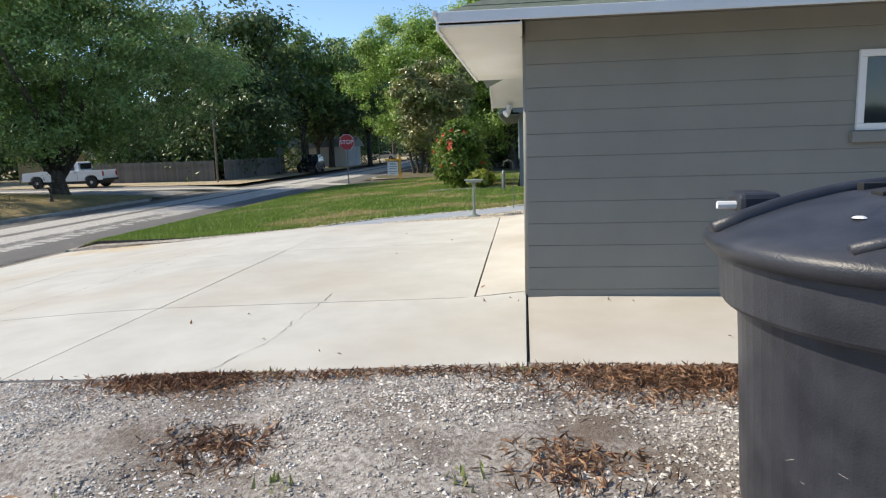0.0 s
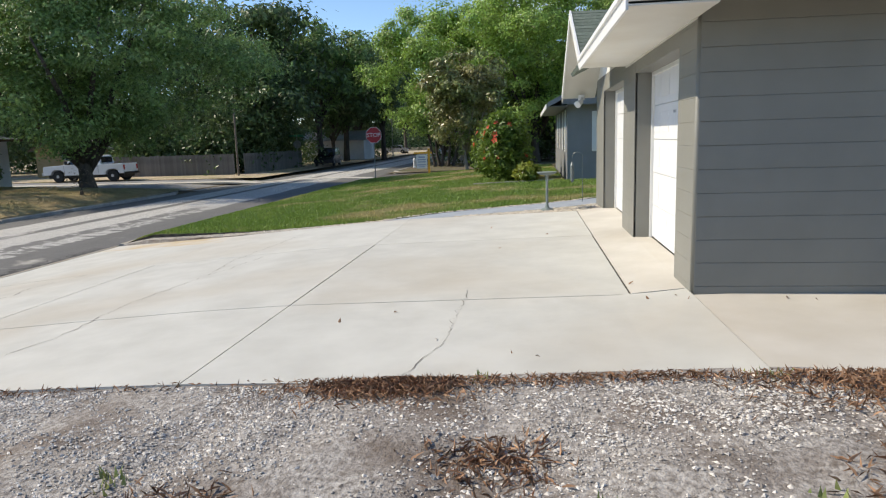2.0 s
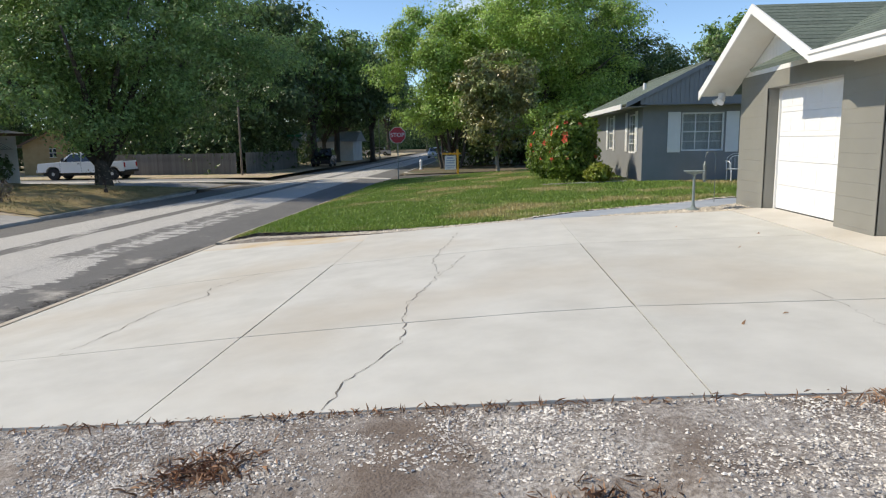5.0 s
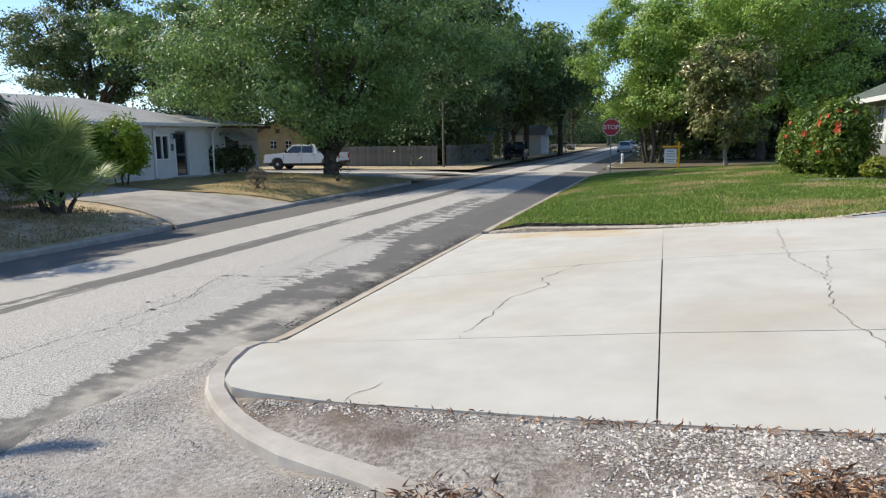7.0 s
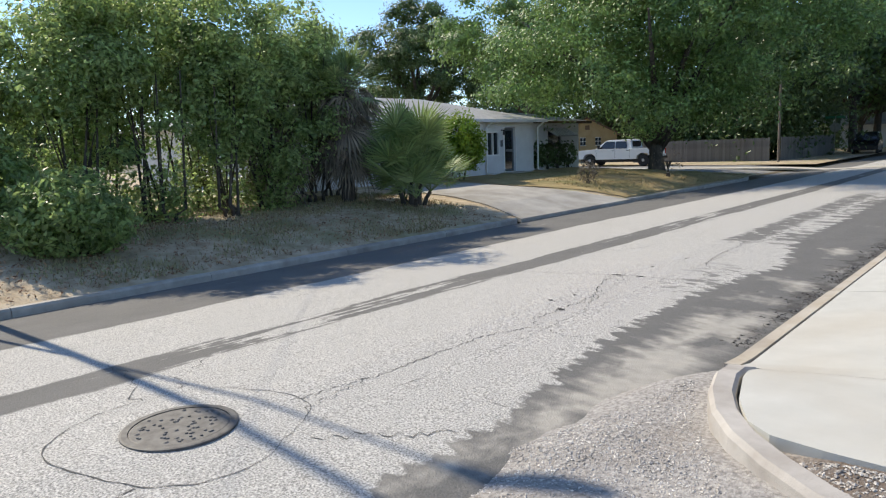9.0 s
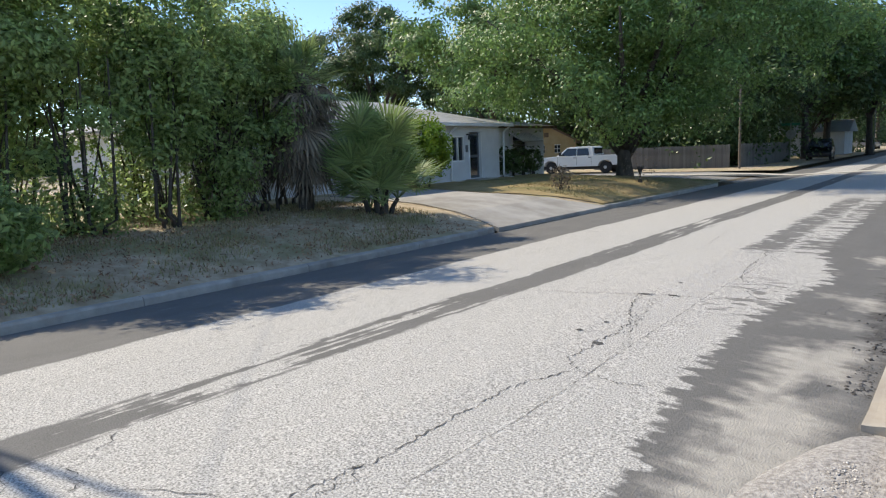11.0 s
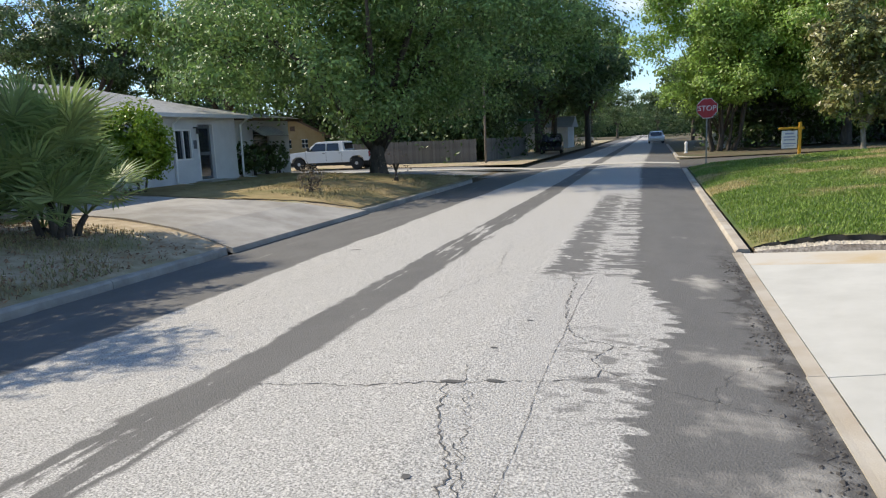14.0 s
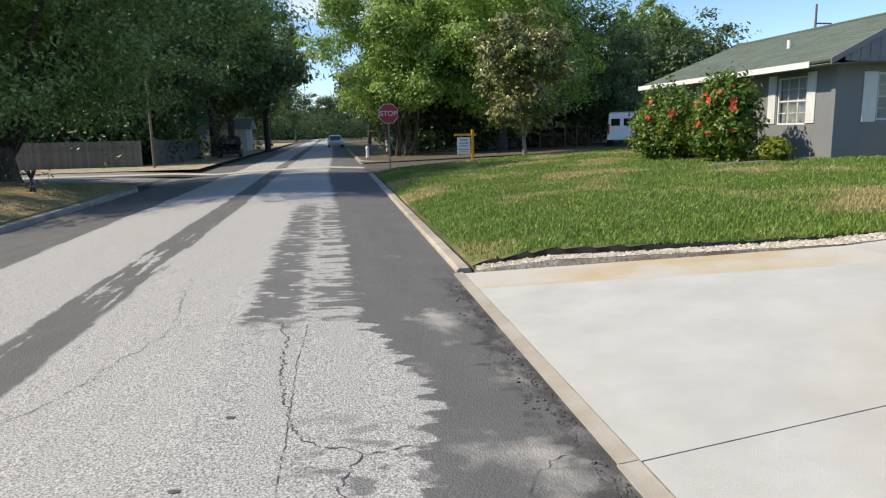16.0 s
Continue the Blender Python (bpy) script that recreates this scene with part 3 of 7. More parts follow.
def crack_line(pts, wander, width, zf, mat, parent, seed, step=0.07):
    """A ragged crack through several corners, as one mesh."""
    bm = bmesh.new()
    for k, (p, q) in enumerate(zip(pts, pts[1:])):
        n = max(6, int(math.hypot(q[0] - p[0], q[1] - p[1]) / step))
        crack(bm, p, q, wander, width, zf, n, seed * 17 + k)
    part("crack", bm, mat, parent)


for i, (pts, w, wd) in enumerate((
        (((-13.33, 7.0), (-13.38, 5.8), (-13.39, 3.4), (-13.34, 0.6), (-13.31, -0.7), (-13.36, -1.9)), 0.006, 0.016),
        (((-13.55, 7.1), (-13.53, 6.3), (-13.44, 5.3), (-13.35, 4.7), (-13.16, 4.4), (-12.92, 4.26), (-12.6, 4.38)), 0.03, 0.042),
        (((-12.92, 4.26), (-13.08, 3.93), (-12.98, 3.67), (-13.06, 3.45), (-13.41, 3.34), (-13.9, 3.18), (-14.65, 3.02), (-15.55, 2.97)), 0.025, 0.042),
        (((-12.98, 3.67), (-12.81, 3.60), (-12.5, 3.35), (-11.75, 3.1)), 0.02, 0.028),
        (((-14.03, 3.12), (-13.89, 2.48), (-13.67, 1.94), (-13.66, 1.19), (-13.68, 0.59), (-13.47, 0.25), (-13.55, 0.0), (-13.68, -0.3)), 0.04, 0.040),
        (((-13.75, 2.2), (-13.55, 1.7), (-13.62, 1.2)), 0.04, 0.026), (((-13.45, 0.29), (-13.14, 0.23), (-12.85, 0.27)), 0.03, 0.028),
        (((-13.68, -0.3), (-13.65, -1.62), (-13.78, -2.55)), 0.03, 0.036), (((-13.35, 0.75), (-13.64, 1.94), (-13.95, 3.6)), 0.05, 0.022),
        (((-17.33, -6.0), (-17.35, -0.1), (-17.55, 2.2), (-17.5, 5.0), (-17.36, 6.9), (-17.1, 12), (-16.7, 24)), 0.05, 0.022),
        (((-17.3, 7.4), (-16.3, 8.0), (-15.4, 8.5)), 0.03, 0.022), (((-15.45, 5.0), (-15.0, 5.6), (-14.6, 7.2), (-14.9, 9.8)), 0.04, 0.026),
        (((-14.6, 7.2), (-13.9, 7.3)), 0.03, 0.018), (((-15.5, 9.5), (-14.2, 12.5)), 0.05, 0.018),
        (((-11.64, 1.0), (-11.66, 4.0), (-11.62, 6.2), (-11.60, 8.6)), 0.035, 0.034), (((-11.66, 5.2), (-11.9, 5.6), (-11.75, 6.4), (-11.85, 7.2)), 0.06, 0.024),
        (((-12.2, 3.1), (-12.05, 3.9), (-11.7, 4.1)), 0.04, 0.022), (((-12.1, 9.0), (-12.0, 12.5)), 0.05, 0.016), (((-18.6, 4.0), (-17.6, 4.6)), 0.03, 0.018))):
    crack_line(pts, w * 0.8, wd * 0.56, RZ, M_TAR, road, 11 + i, 0.035)
# dark tar plugs and pits along the worst crack
for i, (cx, cy, a, b) in enumerate(((-14.02, 3.16, 0.09, 0.03), (-13.72, 3.24, 0.07, 0.025), (-13.62, 1.05, 0.05, 0.04), (-13.95, 1.35, 0.035, 0.03), (-13.86, 1.75, 0.03, 0.025), (-17.75, 9.6, 0.16, 0.03), (-14.2, 18.5, 0.10, 0.05), (-13.75, 4.9, 0.03, 0.025), (-13.9, 4.0, 0.03, 0.02))):
    bm = bmesh.new()
    ring = []
    for k in range(15):
        t = 2 * math.pi * k / 15
        q = 1 + 0.5 * noise.noise((math.cos(t) * 1.6 + i * 3, math.sin(t) * 1.6, 1))
        px, py = cx + a * q * math.cos(t), cy + b * q * math.sin(t)
        ring.append(bm.verts.new((px, py, road_z(px) + 0.005)))
    bm.faces.new(ring)
    part("pit", bm, M_TAR, road)

# round ring of cracks and the cast-iron cover in it
MH = (-14.0, -3.35)
bm = bmesh.new()
prev = None
for k in range(97):
    a = 2 * math.pi * k / 96
    r = 0.84 + 0.13 * noise.noise((math.cos(a) * 1.3, math.sin(a) * 1.3, 4))
    cur = [bm.verts.new((MH[0] + math.cos(a) * q, MH[1] + math.sin(a) * q, road_z(MH[0] + math.cos(a) * q) + 0.004)) for q in (r + 0.03 * noise.noise((a * 6, 1, 1)), r + 0.004 + 0.014 * abs(noise.noise((a * 3, 2, 1))) + 0.03 * noise.noise((a * 6, 1, 1)))]
    if prev:
        bm.faces.new((prev[0], prev[1], cur[1], cur[0]))
    prev = cur
part("crack", bm, M_TAR, road)
for i, (a, b) in enumerate((((0.5, 0.72), (0.3, 1.5)), ((-0.85, 0.4), (-1.6, 0.95)), ((0.6, -0.6), (1.0, -1.6)), ((0.85, 0.5), (1.55, 1.2)), ((-0.8, 0.1), (-2.4, 0.35)))):
    part("crack", crack(bmesh.new(), (MH[0] + a[0], MH[1] + a[1]), (MH[0] + b[0], MH[1] + b[1]), 0.06, 0.02, RZ, 20, 60 + i), M_TAR, road)
cover = thing("manhole_cover", (MH[0], MH[1], road_z(MH[0])), "round cast-iron cover with raised pattern set in the road", "manhole cover")
part("cover_frame", lathe(bmesh.new(), [(0.30, -0.05), (0.40, -0.05), (0.40, 0.008), (0.385, 0.012), (0.345, 0.012), (0.345, 0.0), (0.30, 0.0)], (0, 0, 0), 40), M_IRON, cover, local=True)
part("lid", lathe(bmesh.new(), [(0.34, -0.04), (0.34, 0.006), (0.33, 0.009), (0.02, 0.009)], (0, 0, 0), 40), M_IRON, cover, local=True)
rnd = random.Random(4)
bm = bmesh.new()
for k in range(60):
    a, r = rnd.uniform(0, 6.28), 0.30 * math.sqrt(rnd.random())
    lathe(bm, [(rnd.uniform(0.012, 0.024), 0.008), (0.009, 0.017)], (r * math.cos(a), r * math.sin(a), 0), 7)
part("raised_pattern", bm, M_IRON, cover, local=True)["kind"] = "stuff"


# ---- kerbs ----
def kerb_run(name, pts, mat, width, height, zf, seg=3.05, joint=0.012, label=""):
    """A kerb along a polyline, in cast lengths with joints."""
    root = tagged(thing(name), label, "kerb", kind="structure")
    pts = [Vector((p[0], p[1], 0)) for p in pts]
    lens = [0.0]
    for p, q in zip(pts, pts[1:]):
        lens.append(lens[-1] + (q - p).length)

    def at(s):
        for k in range(len(pts) - 1):
            if s <= lens[k + 1] + 1e-6:
                d = (pts[k + 1] - pts[k])
                return pts[k] + d * ((s - lens[k]) / max(d.length, 1e-6)), d.normalized()
        return pts[-1], (pts[-1] - pts[-2]).normalized()
    s = 0.0
    n = max(1, round(lens[-1] / seg))
    for j in range(n):
        a, b = lens[-1] * j / n + joint / 2, lens[-1] * (j + 1) / n - joint / 2
        bm = bmesh.new()
        rings = []
        steps = max(2, int((b - a) / 0.35))
        for k in range(steps + 1):
            p, d = at(a + (b - a) * k / steps)
            side = Vector((d.y, -d.x, 0))
            zb = zf(p.x, p.y)
            wob = 0.008 * noise.noise((p.x * 1.1, p.y * 1.1, 2))
            ring = []
            for u, h in ((-0.5, -0.12), (-0.5, height - 0.03), (-0.36, height), (0.34, height), (0.5, height - 0.035), (0.56, -0.12)):
                q = p + side * u * width
                ring.append(bm.verts.new((q.x, q.y, zb + h + (wob if h > 0 else 0))))
            rings.append(ring)
        for r0, r1 in zip(rings, rings[1:]):
            for k in range(5):
                bm.faces.new((r0[k], r0[k + 1], r1[k + 1], r1[k]))
        bm.faces.new(rings[0][::-1])
        bm.faces.new(rings[-1])
        bmesh.ops.recalc_face_normals(bm, faces=bm.faces)
        part("kerb_stone", bm, mat, root)
    return root


LZ = lambda x, y: road_z(ROAD_L)
kerb_run("kerb_left_near", [(-20.62, -12.0), (-20.62, 9.3), (-20.75, 9.95)], M_KERB, 0.18, 0.135, LZ, label="worn grey concrete kerb by the shaded verge")
kerb_run("kerb_left_far", [(-20.75, 16.6), (-20.62, 17.2), (-20.62, 28.5), (-21.1, 30.2), (-22.3, 31.3), (-24.5, 31.7), (-34, 31.7)], M_KERB, 0.18, 0.135, LZ, label="worn grey concrete kerb bending into the side street")
kerb_run("kerb_right", [(-11.36, 31.3), (-11.36, 9.35)], M_KERB_R, 0.2, 0.07, lambda x, y: road_z(ROAD_R) + 0.0, label="low rust-stained concrete kerb beside the lawn")
kerb_run("kerb_far_right", [(-4.0, 41.6), (-8.5, 41.6), (-10.6, 42.3), (-11.3, 44.0), (-11.36, 80)], M_KERB, 0.2, 0.12, lambda x, y: road_z(ROAD_R), label="concrete kerb across the side street")
bez = [(-11.27, 0.14), (-11.2, -0.5), (-11.05, -1.05), (-10.85, -1.4), (-10.62, -1.68), (-10.2, -2.03), (-9.68, -2.33), (-9.0, -2.57), (-8.6, -2.75), (-7.6, -3.15), (-6.6, -3.5)]
bez = [tuple(Vector((0.5 * (2 * q[i] + (r[i] - p[i]) * s + (2 * p[i] - 5 * q[i] + 4 * r[i] - e[i]) * s * s + (3 * q[i] - p[i] - 3 * r[i] + e[i]) * s ** 3) for i in (0, 1)))) for p, q, r, e in zip([bez[0]] + bez, bez, bez[1:], bez[2:] + bez[-1:]) for s in (0.0, 0.25, 0.5, 0.75)] + [bez[-1]]


def curve_kerb_z(x, y):
    return min(lerp_table(x, (-11.3, -10.2, -9.6, -8.7, -6.6), (-0.83, -0.81, -0.785, -0.74, -0.59)), drive_z(min(x + 0.13, -7.0), y) - 0.128)


kerb_run("kerb_curved", bez, M_KERBPALE, 0.175, 0.13, curve_kerb_z, seg=9.0, label="curved pale concrete kerb round the drive's corner")


# ---- driveway ----
def north_edge(x):
    return lerp_table(x, (-11.5, -9.1, -7.4, -5.7, -3.6, 0.0), (9.3, 8.1, 7.3, 7.2, 7.25, 7.3))


def south_edge(x):
    return lerp_table(x, (-11.15, -11.09, -10.94, -10.77, -10.6, -10.3, -9.8, -7.4, -3.75, 0, 8), (0.12, -0.5, -1.05, -1.40, -1.55, -1.62, -1.68, -1.83, -2.0, -2.06, -2.06))


drive = tagged(thing("driveway"), "pale grey concrete driveway of large cast slabs", "driveway", kind="structure")


def drive_slab(name, x0, x1, ylo, yhi, mat, zf=drive_z, gap=0.006, thick=0.14, nx=None, ny=10):
    """A cast slab between two x and two edge lines ylo(x), yhi(x), its rim eased."""
    nx = nx or max(3, int((x1 - x0) / 0.3))
    bm = bmesh.new()
    grid = []
    for j in range(ny + 1):
        row = []
        for i in range(nx + 1):
            x = x0 + gap + (x1 - x0 - 2 * gap) * i / nx
            a, b = ylo(x) + gap, yhi(x) - gap
            y = a + (b - a) * j / ny
            row.append(bm.verts.new((x, y, zf(x, y))))
        grid.append(row)
    for j in range(ny):
        for i in range(nx):
            bm.faces.new((grid[j][i], grid[j][i + 1], grid[j + 1][i + 1], grid[j + 1][i]))
    rim = grid[0] + [r[-1] for r in grid[1:]] + grid[-1][-2::-1] + [r[0] for r in grid[-2:0:-1]]
    low = [bm.verts.new(v.co - Vector((0, 0, thick))) for v in rim]
    for k in range(len(rim)):
        bm.faces.new((rim[k], low[k], low[(k + 1) % len(rim)], rim[(k + 1) % len(rim)]))
    bmesh.ops.recalc_face_normals(bm, faces=bm.faces)
    return part(name, bm, mat, drive)


J1, J2 = 0.17, 3.98
cst = lambda v: (lambda x: v)
for x0, x1 in ((-11.15, -7.41), (-7.41, -3.76), (-3.76, 0.0)):
    drive_slab("concrete_slab", x0, x1, south_edge, cst(J1), M_CONC, nx=90 if x0 < -11 else None)
for x0, x1 in ((-11.385, -7.41), (-7.41, -3.76), (-3.76, -0.5)):
    drive_slab("concrete_slab", x0, x1, cst(J1), cst(J2), M_CONC, gap=0.009)
    if x0 > -8:
        drive_slab("concrete_slab", x0, x1, cst(J2), north_edge, M_CONC, gap=0.002)
drive_slab("concrete_slab", -11.385, -7.41, cst(J2), lambda x: north_edge(x) - 0.9, M_CONC, gap=0.003)
drive_slab("stained_slab", -11.385, -7.41, lambda x: north_edge(x) - 0.9, north_edge, M_RUST, gap=0.0)
drive_slab("gutter_slab", -11.535, -11.392, cst(0.35), cst(J2), M_KERB_R, lambda x, y: drive_z(x, y) + 0.012, gap=0.004, nx=3)
drive_slab("gutter_slab", -11.52, -11.392, cst(J2), cst(9.3), M_KERB_R, lambda x, y: drive_z(x, y) + 0.012, gap=0.004, nx=3)
drive_slab("apron_slab", -0.5, 0.26, cst(J1), cst(7.3), M_APRON, lambda x, y: -0.055 + 0.055 * min((x + 0.5) / 0.5, 1), gap=0.014)
drive_slab("side_slab", 0.0, 8.0, south_edge, cst(0.02), M_APRON, lambda x, y: 0.0 - 0.012 * smooth01((0.1 - x) / 0.1) - 0.01, gap=0.016)
bm = bmesh.new()
for x0, x1, y0, y1 in ((-7.425, -7.395, -1.9, 7.5), (-3.775, -3.745, -2.0, 7.25)):
    slab(bm, [(x0, y0, drive_z(x0, y0) - 0.012), (x1, y0, drive_z(x1, y0) - 0.012), (x1, y1, drive_z(x1, y1) - 0.012), (x0, y1, drive_z(x0, y1) - 0.012)], 0.05)
for k in range(24):
    x0, x1 = -11.2 + k * 0.466, -11.2 + (k + 1) * 0.466
    for y in (J1, J2):
        if x1 < -0.45:
            slab(bm, [(x0, y - 0.012, drive_z(x0, y - 0.012) - 0.012), (x1, y - 0.012, drive_z(x1, y - 0.012) - 0.012), (x1, y + 0.012, drive_z(x1, y + 0.012) - 0.012), (x0, y + 0.012, drive_z(x0, y + 0.012) - 0.012)], 0.05)
slab(bm, [(-0.515, 0.2, -0.07), (-0.485, 0.2, -0.07), (-0.485, 7.3, -0.07), (-0.515, 7.3, -0.07)], 0.05)
slab(bm, [(-0.010, -2.06, -0.02), (0.010, -2.06, -0.02), (0.010, 0.2, -0.02), (-0.010, 0.2, -0.02)], 0.05)
part("joint_filler", bm, M_JOINT, drive)
DZ = drive_z

for i, (pts, wd) in enumerate((
        (((-6.10, -1.85), (-6.08, -1.33), (-5.83, -0.39), (-5.86, 0.42)), 0.020), (((-5.86, 0.42), (-5.94, 0.95), (-5.70, 2.34), (-5.88, 3.28), (-5.62, 6.4)), 0.015),
        (((-2.29, -2.03), (-2.04, -1.06), (-2.03, -0.11), (-2.03, 0.6)), 0.010), (((-9.25, 0.2), (-9.12, 2.1), (-8.75, 2.6), (-8.95, 3.2), (-8.5, 4.0)), 0.022),
        (((-5.68, 2.34), (-5.4, 3.65)), 0.012), (((-9.55, -1.68), (-9.46, -1.25)), 0.012))):
    crack_line(pts, 0.028, wd, DZ, M_CRACK, drive, 31 + i)


# ---- gravel yard and shoulder ----
def kerb_line(x):
    return lerp_table(x, (-10.85, -10.62, -10.2, -9.68, -9.0, -8.6, -7.6, -6.6, -6.4), (-1.4, -1.68, -2.03, -2.33, -2.57, -2.75, -3.15, -3.5, -14))


def in_gravel(x, y):
    return kerb_line(x) + 0.1 < y < south_edge(max(min(x, 8), -10.3)) + 0.05 and x > -10.6


def gravel_z(x, y):
    hump = 0.055 * noise.noise((x * 0.9, y * 0.9, 0)) + 0.04 * noise.noise((x * 2.6, y * 2.6, 5)) + 0.014 * noise.noise((x * 7.0, y * 7.0, 5))
    edge = smooth01((south_edge(max(min(x, 8), -10.3)) - y) / 0.8)
    z = lerp_table(x, (-16, -11.5, -10.4, -9.5, -7.4, -5.8, -3.75, 0.0, 6), (-0.80, -0.76, -0.71, -0.64, -0.505, -0.36, -0.205, -0.035, -0.02))
    return z + hump * edge * smooth01((y - kerb_line(x)) / 0.6 + 0.1) + 0.02 * edge + 0.022 * (1 - edge) * smooth01((x + 8.5) / 1.5) - 0.05 * smooth01((kerb_line(x) + 0.4 - y) / 0.3)


tagged(sheet("ground_gravel", -10.8, 9.0, -12.0, -1.3, 0.08, gravel_z, M_GRAVEL, inside=lambda x, y: y < south_edge(max(min(x, 8), -10.3)) + 0.1 and y > kerb_line(x) + 0.01), "grey-white shell gravel with bare sandy soil", "ground", kind="structure")


def shoulder_z(x, y):
    z = lerp_table(x, (-13.4, -12.6, -12.0, -11.5, -10.0, -9.0, -8.5, -7.4, -6.2), (-1.05, -1.02, -0.965, -0.87, -0.775, -0.715, -0.675, -0.58, -0.45)) + 0.045 * noise.noise((x * 1.3, y * 1.3, 1)) + 0.016 * noise.noise((x * 3.1, y * 3.1, 1))
    lim = lerp_table(x, (-12.5, -12.2, -11.9, -11.5), (-3.2, -1.6, -0.9, -0.3))
    return z - 0.18 * smooth01((y - lim + 0.35 * noise.noise((x * 1.3, y * 1.3, 4))) / 1.1)


tagged(sheet("ground_shoulder", -13.4, -6.2, -14.0, 1.0, 0.13, shoulder_z, M_SHOULDER), "trodden grey gravel shoulder with dust and tyre prints", "ground", kind="structure")


def scatter_stones(name, n, place, size, mat, seed, flat=0.6, label="", category="gravel"):
    """Many small faceted stones as one mesh."""
    rs = np.random.RandomState(seed)
    base = np.array([(1, 0, 0), (0.2, 0.95, 0.1), (-0.9, 0.3, 0), (-0.3, -0.9, 0.05), (0.1, 0.05, 1)]) - np.array((0, 0, 0.25))
    tri = np.array([(0, 1, 4), (1, 2, 4), (2, 3, 4), (3, 0, 4)])
    V, F, c = [], [], 0
    while c < n:
        p = place(rs)
        if p is None:
            continue
        s = size[0] + (size[1] - size[0]) * rs.rand() ** 2.5
        a = rs.rand() * 6.28
        R = np.array([(math.cos(a), -math.sin(a), 0), (math.sin(a), math.cos(a), 0), (0, 0, 1)])
        b = (base + rs.uniform(-0.22, 0.22, base.shape)) * np.array((1, rs.uniform(0.6, 1), flat * rs.uniform(0.6, 1.1))) * s
        V.append(b @ R.T + np.array(p))
        F.append(tri + 5 * c)
        c += 1
    ob = from_arrays(name, np.concatenate(V), np.concatenate(F), mat)
    return tagged(ob, label, category, kind="stuff")


def gravel_spot(rs):
    x = rs.uniform(-10.4, 3.0)
    y = south_edge(max(x, -10.3)) - 0.03 - rs.rand() ** 1.3 * 3.4
    if not in_gravel(x, y) or noise.noise((x * 0.8, y * 1.1, 7)) + 0.35 * noise.noise((x * 3, y * 3, 3)) < rs.uniform(-0.36, 0.28):
        return None
    return (x, y, gravel_z(x, y) + 0.004)


scatter_stones("gravel_stones", 66000, gravel_spot, (0.004, 0.020), M_STONE, 3, label="loose pale shell and stone gravel")
scatter_stones("gravel_stones", 9000, gravel_spot, (0.004, 0.018), M_STONE_D, 5, label="loose dark gravel between the pale stones")


def shoulder_spot(rs):
    x, y = rs.uniform(-12.8, -7.5), -rs.uniform(-0.6, 5.0)
    lim = lerp_table(x, (-13, -12.0, -11.5, -11.1, -10.6, -9.5, -7), (-4.5, -2.0, -0.4, -1.3, -2.2, -2.6, -2.7))
    if y > lim or noise.noise((x * 0.9, y * 0.9, 17)) < rs.uniform(-0.6, 0.3):
        return None
    z = shoulder_z(x, y) + 0.003
    return (x, y, z) if z > road_z(max(min(x, ROAD_R), ROAD_L)) - 0.003 or x > -11.4 else None


scatter_stones("shoulder_stones", 26000, shoulder_spot, (0.004, 0.015), M_STONE, 8, label="fine grey shoulder gravel")


def crumb_spot(rs):
    y = rs.uniform(1.0, 8.8)
    x = -11.55 - abs(rs.normal()) * 0.10
    return (x, y, road_z(x) + 0.004) if noise.noise((3.0, y * 1.3, 1)) > rs.uniform(-0.6, 0.4) else None


M_CRUMB = material("asphalt_crumb", (0.05, 0.045, 0.04), (0.13, 0.12, 0.11), 6.0, 0.95, per_island=0.4)
scatter_stones("asphalt_crumbs", 650, crumb_spot, (0.006, 0.030), M_CRUMB, 12, label="dark broken asphalt crumbs along the kerb")

# ---- garage ----
garage = thing("garage", (0, 0, 0), "grey painted block garage with two white doors, green shingles", "garage")
T = 0.26                       # wall thickness; the doors sit at its back
DOORS = ((0.69, 3.36), (4.44, 7.15))
GY = 8.45                      # far end of the front wall
WALL_TOP = 2.47
front = part("wall", pierced("y", 0.0, T, 0.026, GY, -0.12, WALL_TOP, [(y0, y1, -1.0, 2.18) for y0, y1 in DOORS]), M_WALL, garage)
# side wall of block courses, the joints recessed
WIN = (2.80, 3.75, 1.43, 2.10)
courses = [-0.12, 0.055] + [0.263 + 0.2032 * k for k in range(11)]
side_wall = part("wall", box(bmesh.new(), T, 7.6, 0.005, 0.22, -0.12, WALL_TOP), M_WALL, garage)
rows = list(zip(courses, courses[1:] + [WALL_TOP]))
for z0, z1 in rows:
    spans = [(0.0, 7.6)]
    if z1 > WIN[2] + 0.02 and z0 < WIN[3] - 0.02:
        spans = [(0.0, WIN[0]), (WIN[1], 7.6)]
    for x0, x1 in spans:
        if z1 - z0 > 0.02:
            part("block_course", abox(x0 + (0.016 if x0 == 0 else 0), x1, -0.003, 0.016, z0 + 0.0018, z1 - 0.0018, bevel=0.0022), M_WALL, side_wall)
# corner and piers: courses on the front faces too
for y0, y1 in ((0.026, 0.69), (3.36, 4.44), (7.15, GY)):
    for z0, z1 in rows:
        if z1 - z0 > 0.02:
            part("block_course", abox(-0.012, 0.02, y0 + 0.0, y1, z0 + 0.0008, z1 - 0.0008, bevel=0.0015), M_WALL, front)
part("corner_bead", tube(bmesh.new(), [(0.016, 0.026, -0.12), (0.016, 0.026, WALL_TOP)], 0.028, 20), M_WALL, front, smooth=True)
for y0, y1 in DOORS:
    part("lintel_band", abox(-0.011, 0.02, y0 + 0.001, y1 - 0.001, 2.185, WALL_TOP, bevel=0.003), M_WALL, front)
part("wall", abox(0.3, 7.6, GY - 0.2, GY, -0.12, WALL_TOP), M_WALL, garage)
